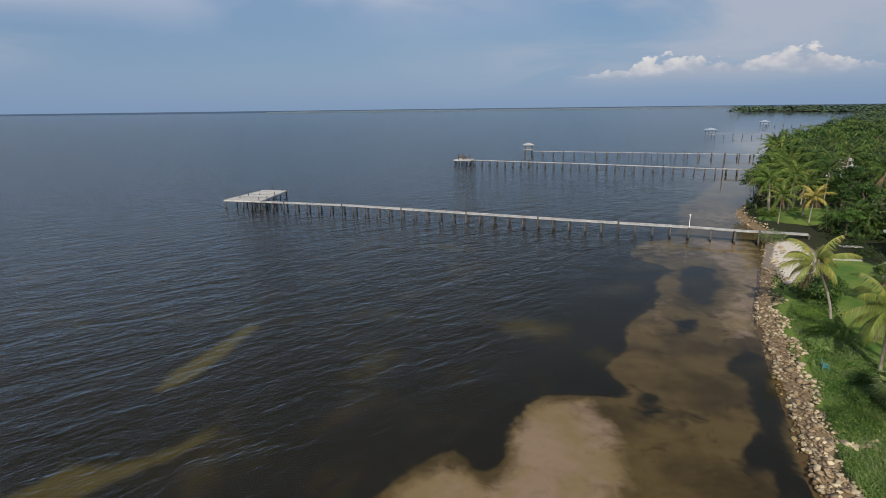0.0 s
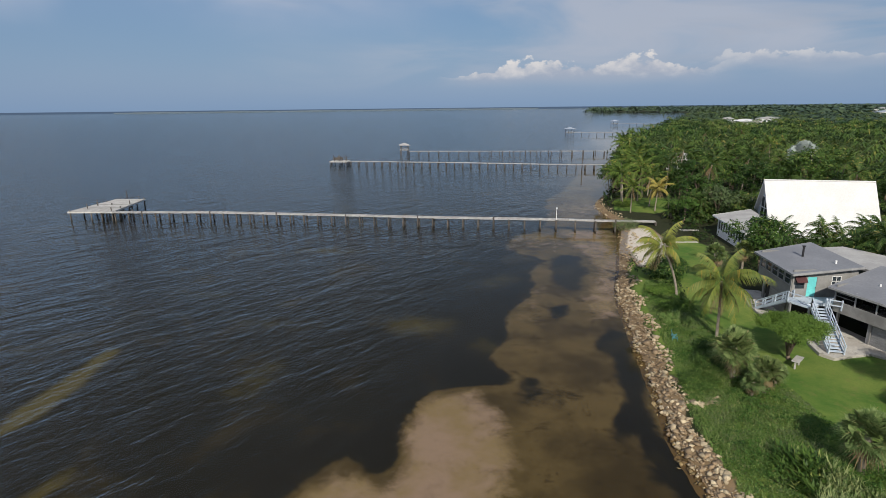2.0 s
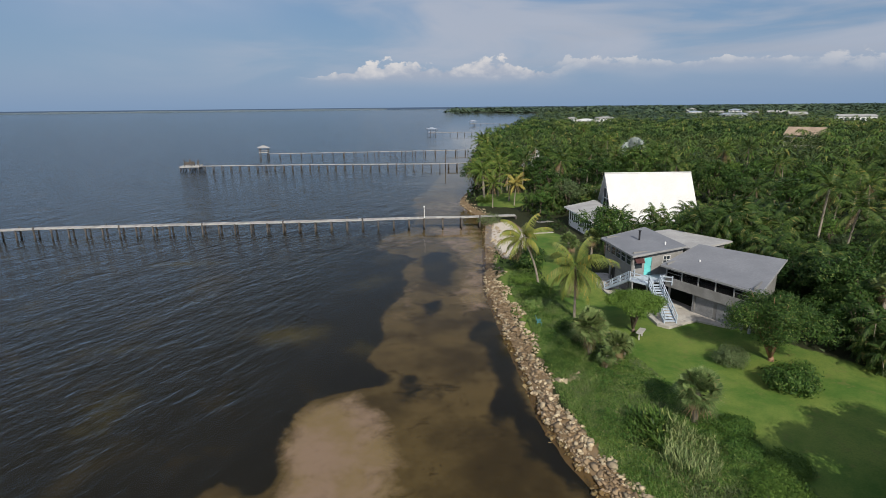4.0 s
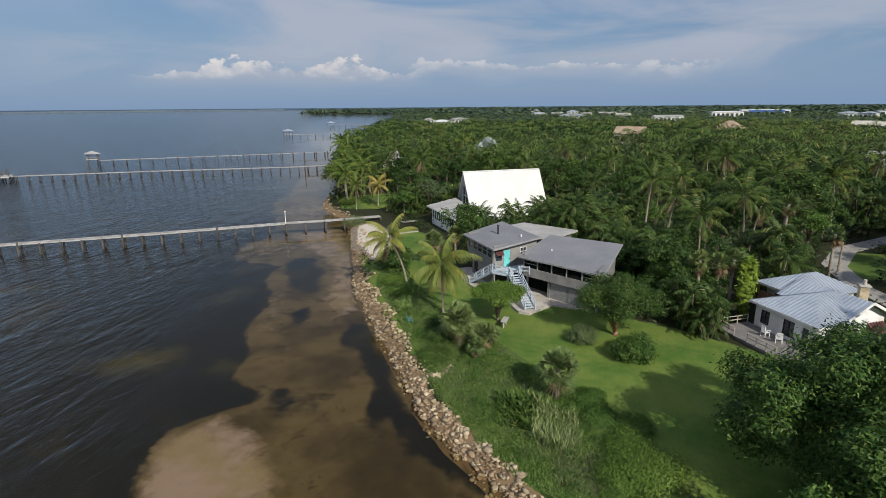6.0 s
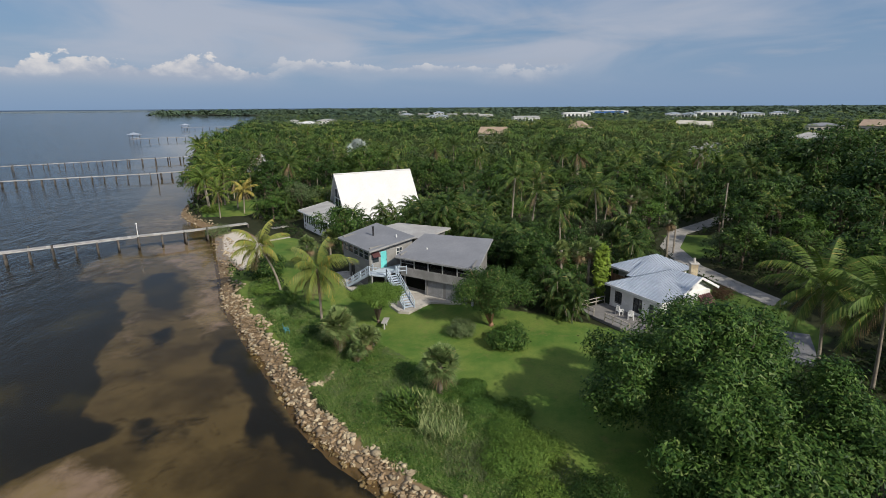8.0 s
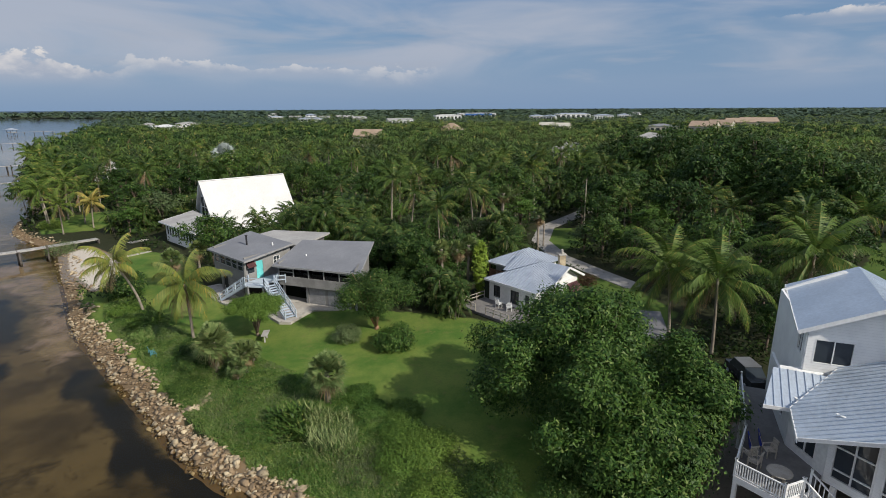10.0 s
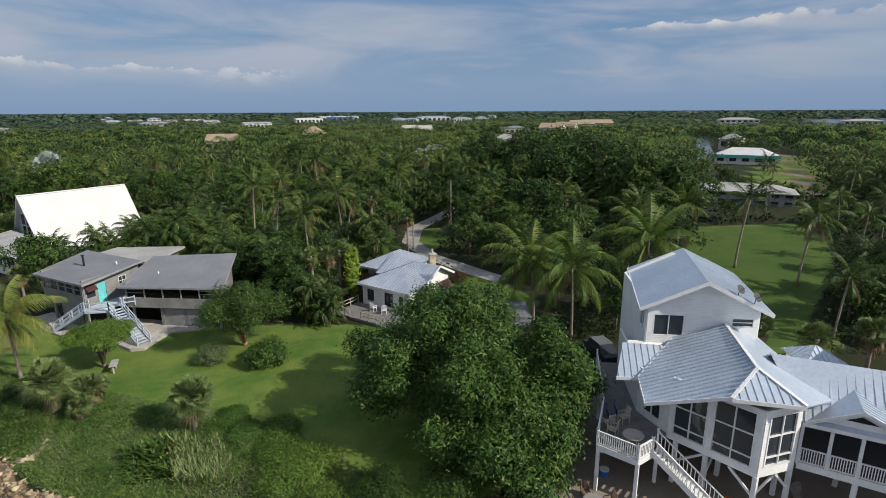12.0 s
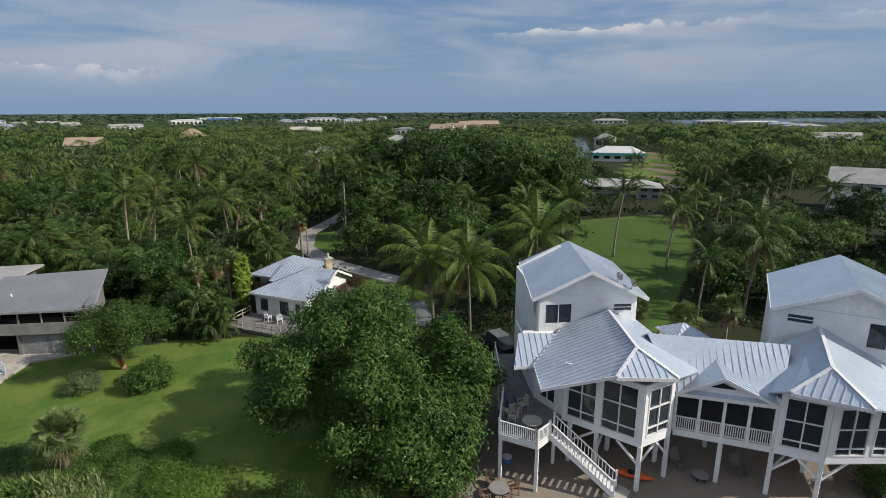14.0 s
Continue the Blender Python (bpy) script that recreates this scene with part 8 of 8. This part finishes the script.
def shore_plants():
    """Rough grass, low herbs and strap-leaved clumps between the rocks and the lawn."""
    rng = np.random.default_rng(33)
    zone = [(22.6, 8), (23.9, 22), (26.2, 30), (30.4, 38), (34.2, 46), (38.6, 56), (42.4, 61), (45, 60), (41, 50), (38.5, 43.5), (35.0, 35.5), (33.2, 27), (31.5, 20), (29.2, 14), (27, 6)]

    def inside_zone(n, poly):
        xs, ys = [p[0] for p in poly], [p[1] for p in poly]
        x, y = rng.uniform(min(xs), max(xs), n), rng.uniform(min(ys), max(ys), n)
        ok = inside(x, y, poly)
        return x[ok], y[ok]

    def tufts(name, label, poly, n, high, width, mat, lean=0.85, clump=0.0):
        x, y = inside_zone(n, poly)
        if clump:
            f = np.sin(x * 1.7 + 3) * np.sin(y * 1.3) + 0.6 * np.sin(x * 0.7 - y * 0.9)
            ok = f > clump
            x, y = x[ok], y[ok]
        m = len(x)
        z = land_height(x, y) - 0.03
        h = high * rng.uniform(0.45, 1.25, m) * (0.8 + 0.4 * np.sin(x * 0.9) * np.cos(y * 0.8))
        a = rng.uniform(0, 6.283, m)
        d = np.stack([np.cos(a), np.sin(a), np.zeros(m)], -1)
        s = np.stack([-np.sin(a), np.cos(a), np.zeros(m)], -1) * (width * rng.uniform(0.6, 1.3, m))[:, None]
        b = np.stack([x, y, z], -1)
        mid = b + d * (h * lean * 0.4)[:, None] + [0, 0, 1] * (h * 0.6)[:, None]
        tip = b + d * (h * lean * rng.uniform(0.7, 1.7, m))[:, None] + [0, 0, 1] * h[:, None]
        v = np.concatenate([np.stack([b - s, mid, b + s], 1), np.stack([mid - s * 0.8, tip, mid + s * 0.8], 1)]).reshape(-1, 3)
        tagged(part(name, np_mesh(name, v, np.arange(m * 6).reshape(-1, 3), mat), None), label, "plants", kind="stuff")

    tufts("rough_grass", "tall rough green grass behind the rocks", zone, 110000, 0.36, 0.032, M_GRASS)
    low = [(24.2, 14), (25.6, 26), (29, 33), (33, 40), (34.5, 36), (32.5, 28), (30.5, 20), (28, 13)]
    tufts("dry_herbs", "grey-green dry herbs", low, 12000, 0.45, 0.035, M_DRYHERB, 0.7, 0.25)
    tufts("dry_herbs", "patch of grey-brown dead herbs", DRY, 2600, 0.55, 0.04, M_DRYHERB, 0.5)
    tufts("strap_leaf_clump", "clump of pale striped strap-leaved plants", [(30.2, 23.0), (31.2, 19.9), (28.6, 17.6), (26.9, 18.0), (26.4, 20.2)], 3400, 1.05, 0.055, M_AGAVE, 0.38)
    tufts("strap_leaf_clump", "dark fleshy clump beside the strap-leaved plants", [(29.4, 26.0), (30.4, 23.2), (27.4, 20.9), (26.4, 23.6)], 2600, 0.8, 0.13, M_LEAF, 0.6)
    wild = [(22.8, 6), (23.4, 20), (26.0, 30), (30.2, 38), (34.0, 46), (38.4, 56), (42.2, 61), (45.5, 60), (41.5, 50), (39.0, 43.5), (36.8, 33.5), (35.6, 28), (34.8, 22), (33.6, 17), (31, 11.5), (28.6, 8)]
    x, y = inside_zone(190000, wild)
    field = np.sin(x * 0.83 + 1.7 * np.sin(y * 0.31)) * np.sin(y * 0.62 + 1.3) + 0.7 * np.sin(x * 1.9 - y * 1.1) * np.sin(y * 1.7 + x * 0.6) + 0.45 * rng.normal(size=len(x))
    mound = 0.5 + 0.5 * np.sin(x * 2.3 + np.sin(y * 1.1) * 2) * np.sin(y * 2.1 + 0.7 * x)
    edge = np.clip(edge_distance(x, y, wild) / 1.8, 0.2, 1)
    for lo, hi, mat, high, size, lab in ((-9, -0.55, M_DRYHERB, 0.55, 0.07, "grey-green seaside weeds"), (-0.55, 0.25, M_WEED, 0.75, 0.075, "tangled green seaside weeds"), (0.25, 9, M_LEAFFRESH, 0.95, 0.085, "lush green creeping weeds")):
        k = (field >= lo) & (field < hi)
        z = land_height(x[k], y[k]) + high * edge[k] * (0.15 + 0.85 * mound[k]) * rng.uniform(0.35, 1.0, k.sum())
        v, f = leaves(rng, np.stack([x[k], y[k], z], -1), np.repeat([[0, -0.2, 1.0]], k.sum(), 0), size, 0.40, 0.2, 0.7)
        tagged(part("seaside_weeds", np_mesh("seaside_weeds", v, f, mat), None), lab, "plants", kind="stuff")
    for i, (x, y, r, hh, mat, lab) in enumerate((
            (28.0, 13.8, 2.0, 1.2, M_LEAFBRIGHT, "bright green mounded shrub behind the rocks"), (29.2, 12.6, 1.8, 1.2, M_LEAFBRIGHT, "bright green mounded shrub behind the rocks"),
            (30.6, 15.2, 1.5, 0.7, M_LEAFFRESH, "bright green mounded shrub behind the rocks"), (32.2, 18.6, 1.2, 0.5, M_LEAFFRESH, "bright green low shrub behind the rocks"), (33.0, 16.2, 1.3, 0.5, M_LEAFFRESH, "bright green low shrub behind the rocks"), (34.0, 20.6, 1.2, 0.5, M_LEAFFRESH, "bright green low shrub behind the rocks"),
            (30.2, 35.2, 1.4, 0.9, M_LEAF, "dark green shrub behind the rocks"), (33.5, 37.0, 1.6, 1.2, M_LEAF, "dark green shrub behind the rocks"), (35.6, 40.2, 1.3, 1.0, M_LEAF, "dark green shrub behind the rocks"),
            (39.5, 51.0, 1.8, 0.8, M_LEAFBRIGHT, "low bright green bush behind the rocks"), (41.2, 56.0, 1.6, 0.8, M_LEAFBRIGHT, "low bright green bush behind the rocks"), (37.0, 47.5, 1.5, 0.8, M_GRASS, "low green bush behind the rocks"),
            (27.0, 7.5, 1.8, 1.5, M_LEAF, "dark green bush at the lawn's edge"), (28.5, 3.0, 2.0, 1.7, M_LEAF, "dark green bush below the spreading tree"), (25.6, 10.5, 1.8, 1.0, M_LEAFBRIGHT, "bright green shrub behind the rocks"),
            # the two tall bushes are added out of view to cast shade
            (25.6, -28.6, 1.3, 2.6, M_LEAF, "dark green bush beside the stilt house"), (24.4, -31.2, 1.6, 3.6, M_LEAF, "unseen tall bush added to shade the ground by the stilt house"), (23.2, -34.0, 1.8, 4.0, M_LEAF, "unseen tall bush added to shade the ground by the stilt house"),
            (58.0, 92.0, 2.2, 1.8, M_LEAFGREY, "silvery grey-green bush by the gangway"), (69.5, 112.0, 2.0, 1.2, M_LEAFBRIGHT, "green bush on the point"))):
        shrub(100 + i, r * 1.15, hh * 1.05, lab, 8000 if y < 40 else 4000, 0.075 if y < 40 else 0.10, mat).matrix_basis = spot(x, y)


shore_plants()

# ---- furniture and small things ----
def armchair(label, mat, seat=0.45):
    ob = thing("armchair", label, "chair", "deck chairs")
    part("seat", Shape().box((0, 0, seat), (0.52, 0.52, 0.05)), mat, ob)
    for i in range(6):
        part("back_slat", Shape().beam((-0.22 + i * 0.088, 0.24, seat + 0.05), (-0.22 + i * 0.088, 0.32, seat + 0.6), 0.05, 0.025), mat, ob)
    part("back_rail", Shape().beam((-0.26, 0.325, seat + 0.62), (0.26, 0.325, seat + 0.62), 0.05, 0.07), mat, ob)
    for x in (-0.27, 0.27):
        part("armrest", Shape().beam((x, -0.27, seat + 0.24), (x, 0.28, seat + 0.26), 0.07, 0.035), mat, ob)
        for y in (-0.24, 0.25):
            part("leg", Shape().beam((x, y, 0), (x, y, seat + 0.23), 0.05, 0.05, up=Vector((1, 0, 0))), mat, ob)
    return ob


def round_table(label, mat, leg_mat, r=0.6, h=0.74, name="round_table"):
    ob = thing(name, label, "table", "tables")
    part("tabletop", Shape().tube([(0, 0, h - 0.05), (0, 0, h)], [r, r], 28), mat, ob)
    part("table_rim", Shape().tube([(0, 0, h - 0.09), (0, 0, h - 0.045)], [r * 0.93, r * 0.93], 28), leg_mat, ob)
    for i in range(4):
        a = i * math.pi / 2 + 0.5
        part("leg", Shape().beam((r * 0.3 * math.cos(a), r * 0.3 * math.sin(a), h - 0.06), (r * 0.7 * math.cos(a), r * 0.7 * math.sin(a), 0), 0.06, 0.06), leg_mat, ob)
    return ob


def adirondack(label, mat):
    ob = thing("adirondack_chair", label, "chair", "garden chairs")
    for i in range(6):
        part("back_slat", Shape().beam((-0.29 + i * 0.116, 0.18, 0.32), (-0.36 + i * 0.144, 0.58, 1.0 + 0.1 * math.sin(math.pi * (i + 0.5) / 6)), 0.10, 0.025, up=Vector((0, -1, 0.5))), mat, ob)
    for i in range(5):
        part("seat_slat", Shape().box((0, -0.38 + i * 0.13, 0.42 - i * 0.025), (0.58, 0.11, 0.025)), mat, ob)
    for x in (-0.36, 0.36):
        part("armrest", Shape().box((x, -0.08, 0.60), (0.14, 0.78, 0.03)), mat, ob)
        part("front_leg", Shape().box((x, -0.42, 0.30), (0.05, 0.12, 0.6)), mat, ob)
        part("side_rail", Shape().beam((x * 0.9, -0.45, 0.36), (x * 0.9, 0.6, 0.06), 0.03, 0.13), mat, ob)
    return ob


DECK = 4.5
c = armchair("pale wooden armchair on the raised deck", M_CHAIRWOOD)
place(c, [pose(30.3, -6.75, DECK, 0, 0, 150), pose(31.8, -7.7, DECK, 0, 0, 200), pose(31.0, -6.6, DECK, 0, 0, 120)])
t = round_table("round pale slatted table on the raised deck", M_CHAIRWOOD, M_CHAIRWOOD, 0.62)
t.matrix_basis = pose(29.35, -7.75, DECK)
for x, y in ((32.3, -6.9), (32.8, -7.5)):
    cov = thing("folded_beach_chair", "folded beach chair with blue fabric on the deck", "chair", "folded chairs", at=(x, y, DECK))
    part("fabric", Shape().hexa([(-0.25, 0, 0.1), (0.25, 0, 0.1), (0.25, 0.12, 0.1), (-0.25, 0.12, 0.1)], [(-0.25, 0.2, 0.95), (0.25, 0.2, 0.95), (0.25, 0.26, 0.95), (-0.25, 0.26, 0.95)]), M_BLUE, cov)
    part("frame_bar", Shape().beam((-0.28, -0.1, 0), (-0.28, 0.28, 1.0), 0.03, 0.03).beam((0.28, -0.1, 0), (0.28, 0.28, 1.0), 0.03, 0.03), M_CHAIRWOOD, cov)
patio = round_table("round grey stone-topped patio table", M_TABLESTONE, M_BLACKMETAL, 0.62, name="patio_table")
patio.matrix_basis = pose(27.5, -5.4, ground_z(27.5, -5.4))
pc = armchair("brown wooden patio chair at the round table", surface("brown_wood_furniture", (0.22, 0.15, 0.095), (0.15, 0.10, 0.065), 2.0, 8, 0.7))
place(pc, [pose(27.5 + 0.98 * math.cos(a), -5.4 + 0.98 * math.sin(a), ground_z(27.5, -5.4), 0, 0, math.degrees(a) - 90) for a in (0.3, 1.9, 3.4, 5.0)])
ad = adirondack("weathered adirondack chair on sand under the house", surface("dull_chair_wood", (0.22, 0.195, 0.165), (0.15, 0.13, 0.11), 2.0, 8, 0.8))
place(ad, [pose(x, y, ground_z(x, y), 0, 0, r) for x, y, r in ((29.3, -17.6, -70), (28.4, -21.2, -80))])
st = round_table("low dark fire table under the house", M_TABLESTONE, M_BLACKMETAL, 0.5, 0.45, "fire_table")
st.matrix_basis = pose(28.0, -18.4, ground_z(28.0, -18.4))


def kayak():
    ob = thing("kayak", "bright orange plastic kayak lying under the house", "kayak")
    n = 14
    s = Shape()
    path, rad = [], []
    for i in range(n + 1):
        u = i / n * 2 - 1
        path.append((u * 1.35, 0, 0.20 + 0.10 * u * u))
        rad.append(max(0.02, 0.32 * (1 - abs(u) ** 2.6)))
    s.tube(path, rad, 12)
    s.v = [(x, y, 0.2 + (z - 0.2) * 0.62) for x, y, z in s.v]
    part("hull", s, M_ORANGE, ob, smooth=True)
    part("cockpit", Shape().tube([(0.05, 0, 0.36), (0.05, 0, 0.41)], [0.27, 0.25], 16), M_BLACKMETAL, ob)
    return ob


kayak().matrix_basis = pose(28.6, -14.2, ground_z(28.6, -14.2), 0, 0, 62)
b = thing("bucket", "blue plastic bucket with white lid under the deck", "bucket", at=(30.6, -6.5, ground_z(30.6, -6.5)))
part("body", Shape().tube([(0, 0, 0), (0, 0, 0.42)], [0.24, 0.30], 16), surface("blue_plastic", (0.05, 0.20, 0.50), None, 1.0, 8, 0.4), b)
part("lid", Shape().tube([(0, 0, 0.42), (0, 0, 0.47)], [0.31, 0.31], 16), M_WHITE, b)


def car():
    ob = thing("car", "dark parked car in the shade behind the white house", "car")
    low = [(-2.2, -0.88), (2.2, -0.88), (2.2, 0.88), (-2.2, 0.88)]
    part("body", Shape().hexa([(x, y, 0.35) for x, y in low], [(x * 0.98, y * 0.96, 0.98) for x, y in low]), M_CARPAINT, ob)
    part("cabin", Shape().hexa([(-1.3, -0.8, 0.98), (1.5, -0.8, 0.98), (1.5, 0.8, 0.98), (-1.3, 0.8, 0.98)], [(-0.7, -0.68, 1.62), (1.1, -0.68, 1.62), (1.1, 0.68, 1.62), (-0.7, 0.68, 1.62)]), M_GLASS, ob)
    # roof coloured lighter than the body to paint the reflection on it
    part("roof", Shape().box((0.2, 0, 1.64), (1.85, 1.38, 0.05)), surface("sheen_tinted_car_roof", (0.16, 0.165, 0.17), None, 1, 8, 0.3), ob)
    for x in (-1.4, 1.4):
        for y in (-0.82, 0.82):
            w = part("wheel", Shape().tube([(x, y - 0.1, 0.33), (x, y + 0.1, 0.33)], [0.33, 0.33], 16), M_DARK, ob)
            part("rim", Shape().tube([(x, y - 0.11, 0.33), (x, y + 0.11, 0.33)], [0.2, 0.2], 12), M_GALV, w)
    return ob


car().matrix_basis = pose(47.5, -9.0, ground_z(47.5, -9.0), 0, 0, 20)


def pole(x, y, top, label, arm=True):
    ob = thing("utility_pole", label, "utility pole", "utility poles")
    part("shaft", Shape().tube([(x, y, 1.5), (x, y, top)], [0.16, 0.11], 8), M_TRUNK, ob)
    if arm:
        part("crossarm", Shape().box((x, y, top - 0.5), (0.12, 2.2, 0.12)), M_TRUNK, ob)
    return ob


pole(103.5, 11.3, 11.0, "tall pale wooden utility pole by the lane", False)
pole(92.0, 24.5, 10.5, "tall pale wooden utility pole in the trees", False)
pole(86.5, 15.8, 6.0, "short pole by the lane", False)
pole(372, 143, 17.0, "utility pole with crossarm above the trees")

M_TEALDULL = surface("dull_turquoise_paint", (0.08, 0.26, 0.27), None, 1.5, 8, 0.7)
bench = thing("garden_bench", "small turquoise slatted bench behind the rocks", "bench", at=(34.0, 43.4, ground_z(34.0, 43.4)))
bench.rotation_euler = (0, 0, radians(60))
for i in range(4):
    part("seat_slat", Shape().box((0, -0.2 + i * 0.12, 0.44), (1.1, 0.09, 0.03)), M_TEALDULL, bench)
for i in range(3):
    part("back_slat", Shape().box((0, 0.25 + i * 0.03, 0.60 + i * 0.14), (1.1, 0.03, 0.09)), M_TEALDULL, bench)
for x in (-0.5, 0.5):
    for y in (-0.2, 0.25):
        part("leg", Shape().box((x, y, 0.25), (0.06, 0.06, 0.5)), M_TEALDULL, bench)

tb = thing("driftwood_table", "rough wooden plank table under the umbrella tree", "table", at=(40.1, 34.9, ground_z(40.1, 34.9)))
part("tabletop", Shape().box((0, 0, 0.75), (1.5, 0.6, 0.08), 0.5), M_PIERWOOD, tb)
for x in (-0.55, 0.55):
    part("leg", Shape().box((x * 0.88, x * 0.48, 0.36), (0.12, 0.12, 0.72), 0.5), M_PIERWOOD, tb)
for i, (x, y) in enumerate(((56.9, 15.0), (56.2, 13.6))):
    ch = armchair("white plastic armchair on the cottage deck", M_WHITE)
    ch.matrix_basis = pose(x - 1.0, y, 1.95, 0, 0, 60 + i * 50)
